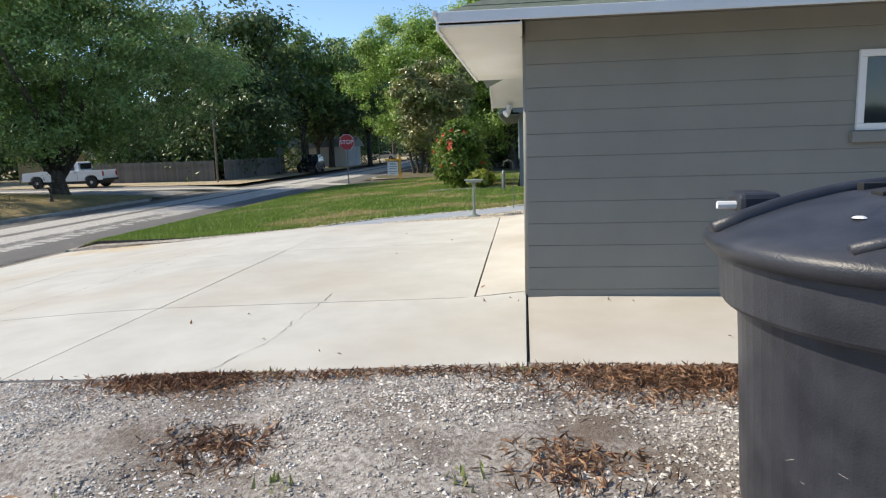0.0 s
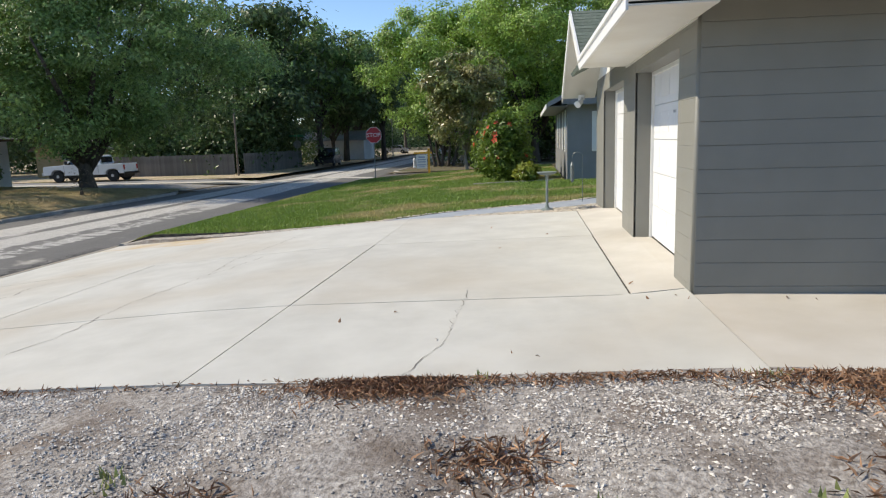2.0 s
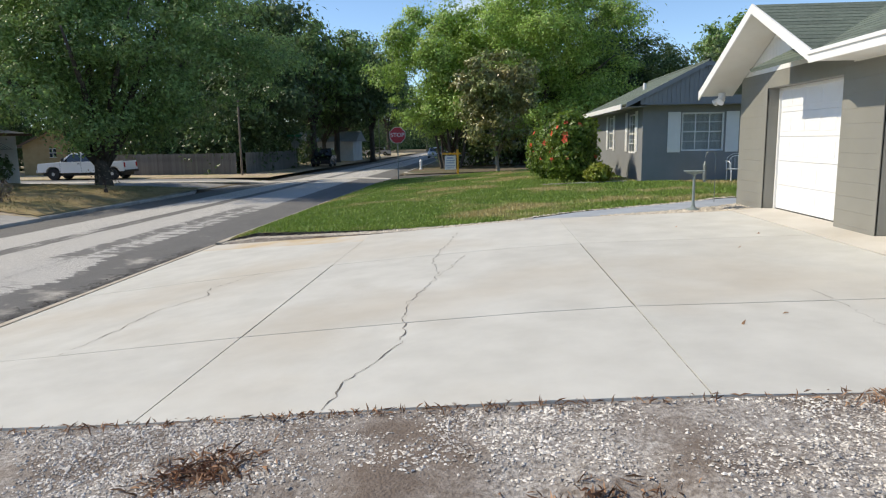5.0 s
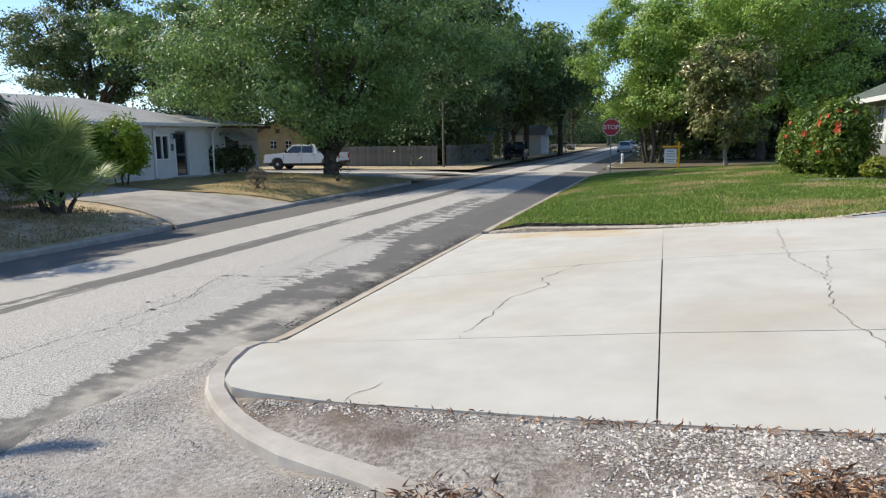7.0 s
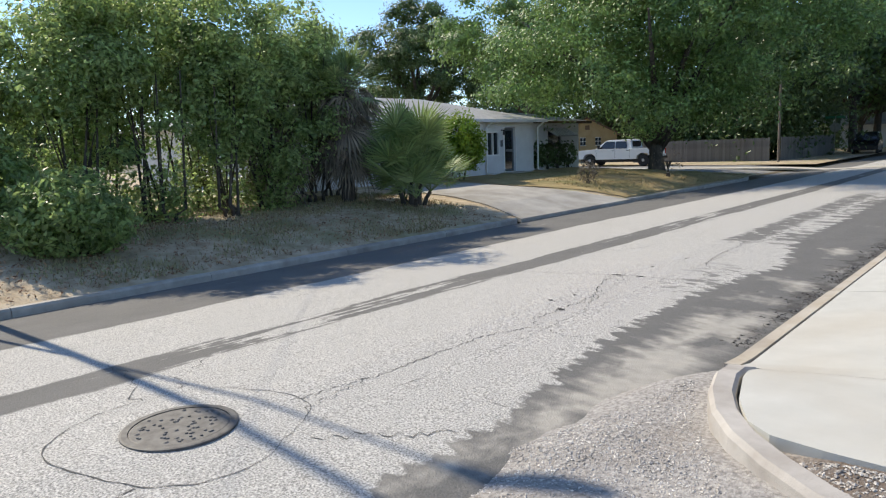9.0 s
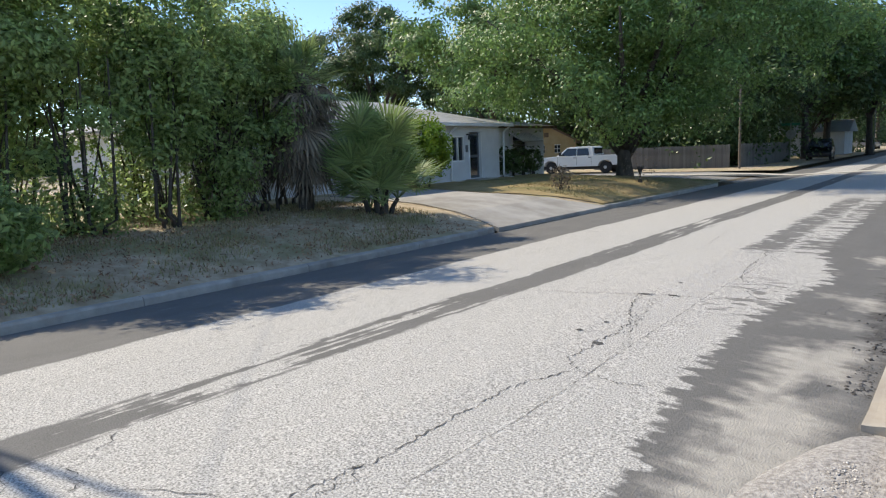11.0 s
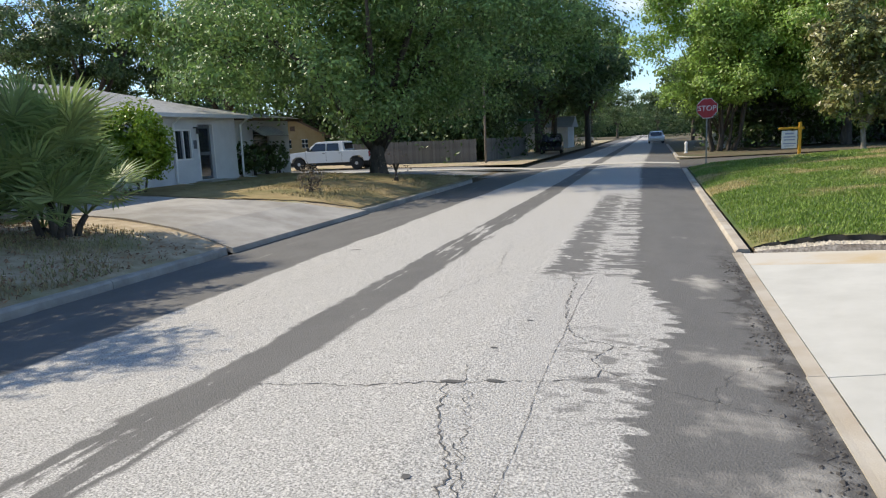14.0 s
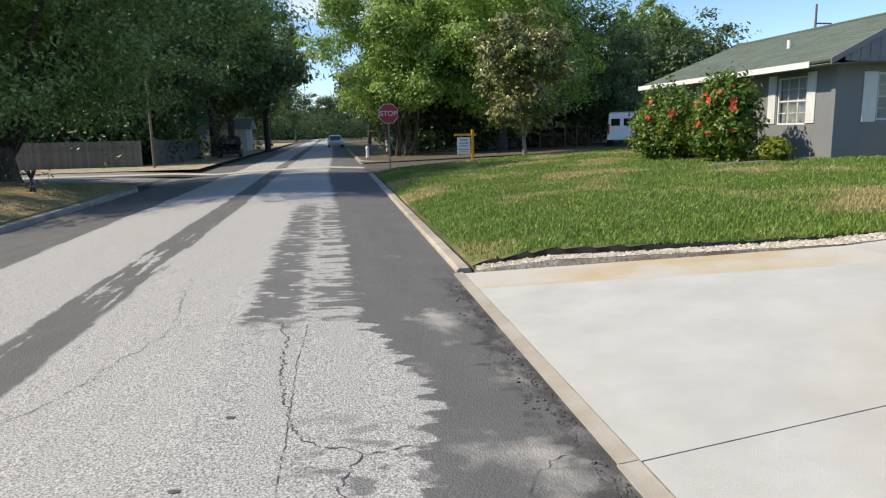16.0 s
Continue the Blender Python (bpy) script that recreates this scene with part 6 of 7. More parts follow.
hx0, hx1, hy0, hy1, hz0, hz1 = -38.8, -28.05, 6.9, 22.8, 2.06, 3.32
hm = (hx0 + hx1) / 2
ra, rb = hy0 + 4.0, hy1 - 3.2
for crn in ([(hx1, hy0, hz0), (hx1, hy1, hz0), (hm, rb, hz1), (hm, ra, hz1)], [(hx0, hy0, hz0), (hx0, hy1, hz0), (hm, rb, hz1), (hm, ra, hz1)],
            [(hx0, hy1, hz0), (hx1, hy1, hz0), (hm + 0.01, rb, hz1), (hm, rb, hz1)], [(hx0, hy0, hz0), (hx1, hy0, hz0), (hm + 0.01, ra, hz1), (hm, ra, hz1)]):
    shingle_slope("roof_slope", lh, crn, 20, M_ROOFG)
part("fascia", abox(hx1 - 0.02, hx1 + 0.02, hy0, hy1, hz0 - 0.12, hz0 + 0.015, bevel=0.004), M_LHOUSE, lh, "pale gutter board")
# the end board's shade is put in as black colour
part("fascia", abox(hx0, hx1, hy1 - 0.02, hy1 + 0.02, hz0 - 0.12, hz0 + 0.015), M_BLACK, lh, "gutter board coloured black for its shade")
shingle_slope("roof_slope", lh, [(-28.85, 22.82, 2.03), (-28.85, 28.4, 2.03), (-33.4, 28.4, 2.72), (-33.4, 22.82, 2.72)], 10, M_ROOFG)
shingle_slope("roof_slope", lh, [(-38.5, 22.82, 2.03), (-38.5, 28.4, 2.03), (-33.4, 28.4, 2.72), (-33.4, 22.82, 2.72)], 10, M_ROOFG)
part("fascia", abox(-28.87, -28.83, 22.82, 28.42, 1.91, 2.045), M_TRIMBROWN, lh, "dark weathered gutter board")
part("gable_wall", prism(bmesh.new(), [(-38.0, LT), (-29.4, LT), (-33.4, 2.66)], "y", 27.75, 27.95), M_LHOUSE, lh)
part("soffit", abox(hx0 + 0.05, hx1 - 0.03, hy0 + 0.05, hy1 - 0.03, hz0 - 0.08, hz0 - 0.06), M_LHOUSE, lh)
ld = part("door", abox(-28.74, -28.70, LD[0] + 0.06, LD[1] - 0.06, -0.28, 1.68), M_SCREEN, lh, "dark screen door")
for z0, z1 in ((-0.18, 0.6), (0.72, 1.58)):
    part("door_panel", abox(-28.70, -28.69, LD[0] + 0.16, LD[1] - 0.16, z0, z1), M_GLASS, ld)
bm = abox(-28.72, -28.57, LD[0], LD[0] + 0.06, -0.3, 1.72)
box(bm, -28.72, -28.57, LD[1] - 0.06, LD[1], -0.3, 1.72)
part("door_frame", bm, M_WHITE, ld)
part("doorstep", abox(-28.6, -27.9, LD[0] - 0.3, LD[1] + 0.3, -0.62, -0.33, bevel=0.01), M_KERB, lh)
for y0, y1 in LW:
    w = part("window", abox(-28.72, -28.71, y0, y1, 0.45, 1.55), M_GLASS, lh, "dark aluminium-framed window")
    for a, b, c, d in ((y0, y1, 0.45, 0.51), (y0, y1, 1.49, 1.55), (y0, y0 + 0.06, 0.51, 1.49), (y1 - 0.06, y1, 0.51, 1.49), ((y0 + y1) / 2 - 0.03, (y0 + y1) / 2 + 0.03, 0.51, 1.49)):
        part("frame", abox(-28.70, -28.62, a, b, c, d), M_WHITE, w)
w = part("window", abox(-29.52, -29.51, 24.9, 26.2, 0.6, 1.6), M_GLASS, lh, "dark window under an awning")
for k in range(5):
    part("frame", abox(-29.5, -29.44, 24.9, 26.2, 0.6 + k * 0.24, 0.64 + k * 0.24), M_SCREEN, w)
bm = bmesh.new()
prism(bm, [(-29.4, 1.72), (-28.55, 1.28), (-28.57, 1.24), (-29.4, 1.67)], "y", 24.5, 26.5)
aw = part("awning", bm, M_ROOFG, lh, "pale slatted metal awning")
for k in range(9):
    y = 24.53 + k * 0.24
    part("awning_rib", prism(bmesh.new(), [(-29.4, 1.745), (-28.55, 1.305), (-28.55, 1.285), (-29.4, 1.725)], "y", y, y + 0.03), M_WHITE, aw)
for y in (18.62, 22.66):
    bm = tube(bmesh.new(), [(-28.15, y, hz0 - 0.1), (-28.5, y, hz0 - 0.35), (-28.53, y, -0.1), (-28.53, y, -0.32), (-27.9, y + 0.1, -0.42)], 0.045, 6)
    part("downspout", bm, M_WHITE, lh, "white downspout with an elbow at its foot")
lamp = part("wall_lamp", tube(bmesh.new(), [(-28.6, 19.84, 1.6), (-28.45, 19.84, 1.6), (-28.45, 19.84, 1.38)], [0.03, 0.04, 0.06], 8), M_BLACK, lh, "dark wall lantern")
part("house_number_plate", abox(-28.6, -28.585, 19.75, 19.93, 0.85, 1.15), M_SCREEN, lh)
part("wall_basket", lathe(bmesh.new(), [(0.02, 0.95), (0.12, 1.0), (0.13, 1.12)], (-28.45, 18.2, 0.0), 10), M_WHITE, lh, "white hanging basket")

# lattice blocks by the carport
lat = thing("lattice_screen", (-28.3, 8.0, -0.45), "low white pierced block screen beside the pale house", "screen")
for i in range(9):
    for j in range(3):
        y0, z0 = 4.6 + i * 0.42, -0.45 + j * 0.3
        bm = abox(-28.3, -28.2, y0, y0 + 0.40, z0, z0 + 0.05)
        box(bm, -28.3, -28.2, y0, y0 + 0.05, z0 + 0.05, z0 + 0.28)
        prism(bm, [(y0 + 0.06, z0 + 0.06), (y0 + 0.12, z0 + 0.05), (y0 + 0.39, z0 + 0.22), (y0 + 0.36, z0 + 0.28)], "x", -28.28, -28.22)
        part("pierced_block", bm, M_WHITE, lat)

# their drive
ldrive = tagged(part("driveway_left", ribbon(bmesh.new(), lambda x: lerp_table(x, (-28, -24, -21.5, -20.5), (10.8, 10.6, 10.2, 9.95)), lambda x: lerp_table(x, (-28, -24, -21.5, -20.5), (14.6, 14.5, 15.6, 16.5)), -27.6, -20.52, 24, lambda x, y: left_z(x, y) if x < -20.7 else -1.12, 0.035), M_LDRIVE), "stained concrete drive of the pale house", "driveway", kind="structure")
tagged(sheet("dry_lawn", -28.4, -20.8, 14.4, 30.0, 0.14, lambda x, y: left_z(x, y) + 0.03, M_DRYLAWN, inside=lambda x, y: y > lerp_table(x, (-28, -24, -21), (15.0, 14.8, 16.6))), "straw-coloured dry lawn before the pale house", "lawn", kind="structure")


def verge_points(rs, n):
    out = []
    while len(out) < n:
        x, y = -20.85 - rs.rand() * 6.0, rs.uniform(-4, 30)
        if 9.6 < y < 16.5 and x > -27.6:
            continue
        if noise.noise((x * 0.6, y * 0.6, 2)) > rs.uniform(-0.3, 0.5):
            out.append((x, y))
    return np.array(out)


M_DRYGRASS = material("dry_grass", (0.34, 0.27, 0.14), (0.26, 0.26, 0.11), 0.8, 0.8, per_island=0.4)
grass("verge_grass", 30000, 25, verge_points, M_DRYGRASS, (0.03, 0.09), lambda x, y: left_z(x, y) + 0.02, "thin dry grass and weeds on the verge")


def litter(name, n, place, size, mat, seed, label, slim=0.35):
    """Curled fallen leaves as one mesh."""
    rs = np.random.RandomState(seed)
    V, F, c = [], [], 0
    while c < n:
        p = place(rs)
        if p is None:
            continue
        s = size[0] + (size[1] - size[0]) * rs.rand()
        q = rs.normal(size=3) + np.array((0, 0, 1.1))
        q /= np.linalg.norm(q)
        t = np.cross(q, rs.normal(size=3))
        t /= np.linalg.norm(t)
        b = np.cross(q, t)
        p = np.array(p)
        V.append([p - t * s, p + b * s * slim + q * s * 0.25, p + t * s, p - b * s * slim + q * s * 0.25])
        F.append(np.array(((0, 1, 2), (0, 2, 3))) + 4 * c)
        c += 1
    return tagged(from_arrays(name, np.concatenate(V), np.concatenate(F), mat), label, "leaf litter", kind="stuff")


def edge_litter(rs):
    k = rs.choice(4, p=(0.52, 0.34, 0.09, 0.05))
    cx, sx, dy = ((0.9, 0.8, 0.36), (-2.3, 0.45, 0.22), (-0.9, 1.2, 0.10), (-6.2, 3.0, 0.06))[k]
    x = cx + rs.normal() * sx * 0.6
    y = south_edge(max(x, -10)) - 0.02 - abs(rs.normal()) * dy * 0.7
    if not -10 < x < 2.6:
        return None
    return (x, y, gravel_z(x, y) + 0.012 + 0.03 * rs.rand())


litter("leaf_litter", 8500, edge_litter, (0.010, 0.045), M_LEAFLITTER, 31, "brown dry needles and leaves heaped along the slab's edge", slim=0.12)


def patch_litter(rs):
    cx, cy = ((-1.6, -3.1), (-4.6, -3.2), (-6.6, -2.6), (-8.4, -2.9), (-3.0, -3.6), (0.2, -3.4))[rs.randint(6)]
    x, y = cx + rs.normal() * 0.16, cy + rs.normal() * 0.12
    return (x, y, gravel_z(x, y) + 0.012)


litter("dry_weeds", 2600, patch_litter, (0.015, 0.06), M_LEAFLITTER, 32, "brown dried weed tufts in the gravel", slim=0.07)


def weed_points(rs, n):
    spots = ((-1.15, -3.55), (-0.3, -3.5), (-2.1, -3.75), (-3.4, -3.3), (-5.2, -3.1), (-0.05, -2.12), (-1.7, -2.0), (-7.1, -3.0))
    k = rs.randint(0, len(spots), n)
    return np.array(spots)[k] + rs.normal(scale=0.05, size=(n, 2))


M_WEED = material("weed_blade", (0.20, 0.26, 0.07), (0.34, 0.34, 0.15), 4.0, 0.7, per_island=0.4, translucent=0.2)
grass("gravel_weeds", 170, 27, weed_points, M_WEED, (0.02, 0.075), gravel_z, "small green weed tufts coming up through the gravel")


def drive_litter(rs):
    x, y = rs.uniform(-3.5, 2), rs.uniform(-1.9, 6.5) if rs.rand() < 0.4 else rs.uniform(-1.9, 0)
    if x > -0.1 and y > -0.05:
        return None
    return (x, y, (drive_z(x, y) if x < 0 else -0.005) + 0.008)


litter("fallen_leaves", 16, drive_litter, (0.018, 0.04), M_LEAFLITTER, 33, "few brown leaves lying on the concrete")


def verge_litter(rs):
    x, y = -20.8 - rs.rand() * 4.6, rs.uniform(-3.5, 9.4)
    if noise.noise((x * 0.7, y * 0.5, 12)) < rs.uniform(-0.5, 0.3):
        return None
    return (x, y, left_z(x, y) + 0.03)


litter("verge_leaves", 5200, verge_litter, (0.015, 0.05), M_LEAFLITTER, 34, "brown fallen leaves strewn over the shaded verge")

# ---- street things ----

def lettering(text, size, loc, rot, mat, parent, name="lettering", depth=0.002):
    cu = bpy.data.curves.new(name, "FONT")
    cu.body, cu.size, cu.align_x, cu.align_y, cu.extrude = text, size, "CENTER", "CENTER", depth
    ob = bpy.data.objects.new(name, cu)
    scene.collection.objects.link(ob)
    bpy.context.view_layer.update()
    me = bpy.data.meshes.new_from_object(ob.evaluated_get(bpy.context.evaluated_depsgraph_get()))
    bpy.data.objects.remove(ob)
    me.materials.clear()
    me.materials.append(mat)
    me.transform(pose(*loc, *rot))
    o = new(name, me)
    o.parent = parent
    return o


def octagon(bm, r, y0, y1, cz):
    pts = [(r * math.cos(math.pi / 8 + k * math.pi / 4), cz + r * math.sin(math.pi / 8 + k * math.pi / 4)) for k in range(8)]
    return prism(bm, pts, "y", y0, y1)


SP = (-10.33, 33.2)
stop = thing("stop_sign", (SP[0], SP[1], -0.72), "red octagonal stop sign on a thin metal post", "road sign")
part("post", abox(-0.03, 0.03, 0.012, 0.045, -0.3, 2.85, bevel=0.006), M_POST, stop, local=True)
part("border", octagon(bmesh.new(), 0.49, 0.0, 0.008, 2.43), M_SIGNW, stop, "white sign border", local=True)
part("sign_plate", octagon(bmesh.new(), 0.465, -0.005, 0.0, 2.43), M_RED, stop, local=True)
lettering("STOP", 0.335, (0, -0.007, 2.43), (90, 0, 0), M_SIGNW, stop)

sale = thing("yard_sign", (-6.79, 30.9, yard_z(-6.79, 30.9)), "yellow post with arm and hanging white notice board", "sign")
part("post", abox(-0.055, 0.055, -0.055, 0.055, -0.2, 1.50, bevel=0.006), M_YELLOW, sale, local=True)
part("arm", abox(-0.82, 0.16, -0.045, 0.045, 1.22, 1.31, bevel=0.006), M_YELLOW, sale, local=True)
part("board", abox(-0.70, -0.10, -0.012, 0.012, 0.42, 1.16, bevel=0.003), M_SIGNW, sale, "white notice board with faint lines", local=True)
M_PRINT = material("faded_print", (0.30, 0.34, 0.50), (0.36, 0.40, 0.55), 3, 0.6)
for k, (z, w, h) in enumerate(((1.04, 0.34, 0.07), (0.90, 0.46, 0.05), (0.78, 0.42, 0.05), (0.62, 0.50, 0.05), (0.52, 0.36, 0.035))):
    part("print_bar", abox(-0.40 - w / 2, -0.40 + w / 2, -0.015, -0.011, z - h / 2, z + h / 2), M_PRINT, sale, local=True)
for x in (-0.62, -0.18):
    part("hook", tube(bmesh.new(), [(x, 0, 1.15), (x, 0, 1.23)], 0.006, 5), M_POST, sale, local=True)

hyd = thing("fire_hydrant", (-10.6, 48.9, -0.85), "small pale fire hydrant by the kerb", "hydrant")
part("barrel", lathe(bmesh.new(), [(0.14, -0.05), (0.14, 0.03), (0.10, 0.05), (0.10, 0.55), (0.13, 0.57), (0.12, 0.66), (0.05, 0.74), (0.04, 0.78)], (0, 0, 0), 14), M_SIGNW, hyd, local=True)
part("nozzle", lathe(bmesh.new(), [(0.05, -0.17), (0.05, 0.17)], (0, 0, 0.45), 10, "y"), M_SIGNW, hyd, local=True)

pole = thing("street_pole", (-23.8, 44.7, -1.0), "bare slender wooden pole by the fence", "pole")
part("shaft", tube(bmesh.new(), [(0, 0, -0.4), (0, 0, 5.6)], [0.085, 0.065], 10), M_WOODPOLE, pole, local=True)
sn = thing("street_name_sign", (-23.0, 56.5, -1.0), "thin post with green street name blades and a road sign's back", "road sign")
part("post", tube(bmesh.new(), [(0, 0, -0.3), (0, 0, 3.15)], 0.035, 8), M_POST, sn, local=True)
part("name_blade", abox(-0.75, 0.65, -0.01, 0.01, 2.95, 3.15), M_GREENSIGN, sn, "green name blade", local=True)
part("sign_back", octagon(bmesh.new(), 0.40, 0.03, 0.04, 2.25), M_POST, sn, "grey back of an octagonal sign", local=True)

# utility pole behind the walker's left, with its wires
up = thing("utility_pole", (-22.3, -2.85, left_z(-22.3, -2.85)), "tall slim wooden utility pole on the verge", "utility pole")
part("shaft", tube(bmesh.new(), [(0, 0, -0.5), (0, 0, 10.5)], [0.07, 0.045], 12), M_WOODPOLE, up, local=True)
verge_lamp = thing("street_lamp", (-22.3, -3.5, left_z(-22.3, -3.5)), "slim leaning street lamp with a long head on the verge", "street lamp")
part("pole", tube(bmesh.new(), [(0, 0, -0.4), (0, 0.62, 4.6), (0, 1.20, 8.9)], [0.045, 0.03, 0.024], 10), M_POST, verge_lamp, local=True)
part("lamp_head", tube(bmesh.new(), [(0, 1.19, 8.85), (0, 1.25, 9.05), (0, 1.33, 9.6), (0, 1.40, 9.95)], [0.04, 0.09, 0.12, 0.07], 12), M_POST, verge_lamp, local=True)
pts = []
for k in range(13):
    t = k / 12
    pts.append((-22.3 - 26 * t, -3.85 + 26 * t, 8.05 - 0.8 * 4 * t * (1 - t) - 1.0 * t))
tagged(part("overhead_wire", tube(bmesh.new(), pts, 0.006, 4), M_WIRE), "thin black overhead wire from the utility pole", "wire")

# ---- fence over the side street ----
fence = thing("wood_fence", (-30, 46.5, -1.0), "weathered grey board fence along the side street", "fence")
fm = bmesh.new()
box(fm, -0.07, 0.07, -0.012, 0.012, 0.0, 1.62)
prism(fm, [(-0.07, 1.62), (0.07, 1.62), (0.045, 1.67), (-0.045, 1.67)], "y", -0.012, 0.012)
board0 = part("board", fm, M_FENCE, fence, local=True)
nb = 0
for (x0, y0), (x1, y1) in (((-35.5, 46.8), (-25.0, 46.8)), ((-24.4, 47.3), (-23.8, 60.0))):
    n = int(math.hypot(x1 - x0, y1 - y0) / 0.15)
    for k in range(n):
        o = board0 if nb == 0 else board0.copy()
        if nb:
            scene.collection.objects.link(o)
        nb += 1
        s = (k + 0.5) / n
        o.location = (x0 + (x1 - x0) * s + 30, y0 + (y1 - y0) * s - 46.5, rnd.uniform(-0.03, 0.03))
        o.rotation_euler = (0, 0, math.atan2(y1 - y0, x1 - x0))
for z in (0.35, 1.25):
    part("rail", abox(-35.5, -25, 46.83, 46.89, -1 + z, -1 + z + 0.09), M_FENCE, fence)


# ---- vehicles ----
def wheel(parent, x, y, r, w, side):
    wh = part("wheel", lathe(bmesh.new(), [(r * 0.62, -w / 2), (r * 0.94, -w / 2), (r, -w * 0.36), (r, w * 0.36), (r * 0.94, w / 2), (r * 0.62, w / 2)], (x, y, r), 26, "y"), M_TYRE, parent, local=True, smooth=False)
    part("rim", lathe(bmesh.new(), [(r * 0.1, -w * 0.5 - 0.005), (r * 0.6, -w * 0.46), (r * 0.62, -w * 0.3), (r * 0.62, w * 0.3), (r * 0.6, w * 0.46), (r * 0.1, w * 0.5 + 0.005)], (x, y, r), 20, "y"), M_RIM, wh, local=True)


def side_profile(bm, outline, half, top_in=0.0, bevel=0.03, zsplit=None):
    """A side outline pushed across the width; what stands above zsplit leans in by top_in."""
    prism(bm, outline, "y", -half, half)
    if top_in and zsplit is not None:
        zt = max(v for _, v in outline)
        for v in bm.verts:
            if v.co.z > zsplit:
                k = (v.co.z - zsplit) / (zt - zsplit)
                v.co.y -= math.copysign(top_in * k, v.co.y)
    if bevel:
        bmesh.ops.bevel(bm, geom=bm.edges[:], offset=bevel, segments=2, affect="EDGES", profile=0.6)
    return bm


def pickup(loc, turn):
    root = thing("pickup_truck", loc, "white crew-cab pickup truck parked across the side street", "truck")
    hw = 1.0
    wb = ((-2.0, 0.43), (2.25, 0.43))
    body = [(-3.1, 0.55), (-3.12, 0.95), (-3.05, 1.18), (-1.55, 1.27), (3.1, 1.30), (3.15, 0.60), (2.78, 0.58), (2.7, 0.78), (2.48, 0.93), (2.02, 0.93), (1.8, 0.78), (1.72, 0.52), (-1.48, 0.5), (-1.55, 0.78), (-1.77, 0.93), (-2.23, 0.93), (-2.45, 0.78), (-2.52, 0.55)]
    part("body", side_profile(bmesh.new(), body, hw, bevel=0.02), M_CARW, root, local=True)
    part("cab", side_profile(bmesh.new(), [(-1.62, 1.2), (-0.75, 1.86), (-0.5, 1.92), (1.05, 1.94), (1.25, 1.88), (1.38, 1.2)], hw - 0.03, 0.16, 0.03, 1.2), M_CARW, root, local=True)
    for x0, x1, x2, x3, nm in ((-1.2, -0.72, 0.02, 0.02, "front_window"), (0.1, 0.1, 0.92, 1.02, "rear_window")):
        for s in (-1, 1):
            bm = bmesh.new()
            ya, yb = hw - 0.045, hw - 0.15
            vs = [bm.verts.new((x, s * y, z)) for x, y, z in ((x0, ya, 1.29), (x3, ya, 1.29), (x2, yb, 1.80), (x1, yb, 1.80))]
            vo = [bm.verts.new(v.co + Vector((0, s * 0.022, 0))) for v in vs]
            bm.faces.new(vs)
            bm.faces.new(vo[::-1])
            for k in range(4):
                bm.faces.new((vs[k], vo[k], vo[(k + 1) % 4], vs[(k + 1) % 4]))
            bmesh.ops.recalc_face_normals(bm, faces=bm.faces)
            part(nm, bm, M_CARGLASS, root, local=True)
    part("windscreen", prism(bmesh.new(), [(-1.60, 1.27), (-0.82, 1.845), (-0.80, 1.83), (-1.57, 1.255)], "y", -0.78, 0.78), M_CARGLASS, root, local=True)
    part("back_glass", abox(1.30, 1.345, -0.7, 0.7, 1.36, 1.8), M_CARGLASS, root, local=True)
    part("bed_liner", abox(1.45, 3.02, -0.85, 0.85, 1.29, 1.31), M_BLACK, root, local=True)
    for s in (-1, 1):
        for x, z in wb:
            wheel(root, x, s * (hw - 0.14), 0.43, 0.26, s)
        part("mirror", abox(-1.25, -1.1, s * (hw + 0.02) if s > 0 else -hw - 0.22, s * (hw + 0.22) if s > 0 else -hw - 0.02, 1.28, 1.55, bevel=0.03), M_BLACK, root, local=True)
        part("headlight", abox(-3.13, -2.95, 0.68 * s - 0.16, 0.68 * s + 0.16, 0.92, 1.12, bevel=0.02), M_RIM, root, local=True)
        part("tail_light", abox(3.10, 3.165, 0.88 * s - 0.07, 0.88 * s + 0.07, 0.85, 1.2, bevel=0.01), M_LAMPRED, root, local=True)
        for x in (-0.55, 0.62):
            part("door_handle", abox(x + 0.35, x + 0.55, s * hw - 0.005, s * hw + 0.02, 1.12, 1.16), M_BLACK, root, local=True)
        for x in (-1.45, 0.06, 1.2):
            part("door_seam", abox(x, x + 0.014, s * hw - 0.004, s * hw + 0.003, 0.6, 1.26), M_BLACK, root, local=True)
    part("grille", abox(-3.14, -3.06, -0.5, 0.5, 0.78, 1.12, bevel=0.01), M_BLACK, root, local=True)
    part("front_bumper", abox(-3.24, -3.05, -0.98, 0.98, 0.5, 0.72, bevel=0.03), M_RIM, root, local=True)
    part("rear_bumper", abox(3.1, 3.28, -0.95, 0.95, 0.5, 0.68, bevel=0.03), M_BLACK, root, local=True)
    part("chassis", abox(-2.9, 3.0, -0.7, 0.7, 0.3, 0.56), M_BLACK, root, local=True)
    root.rotation_euler = (0, 0, radians(turn))
    return root


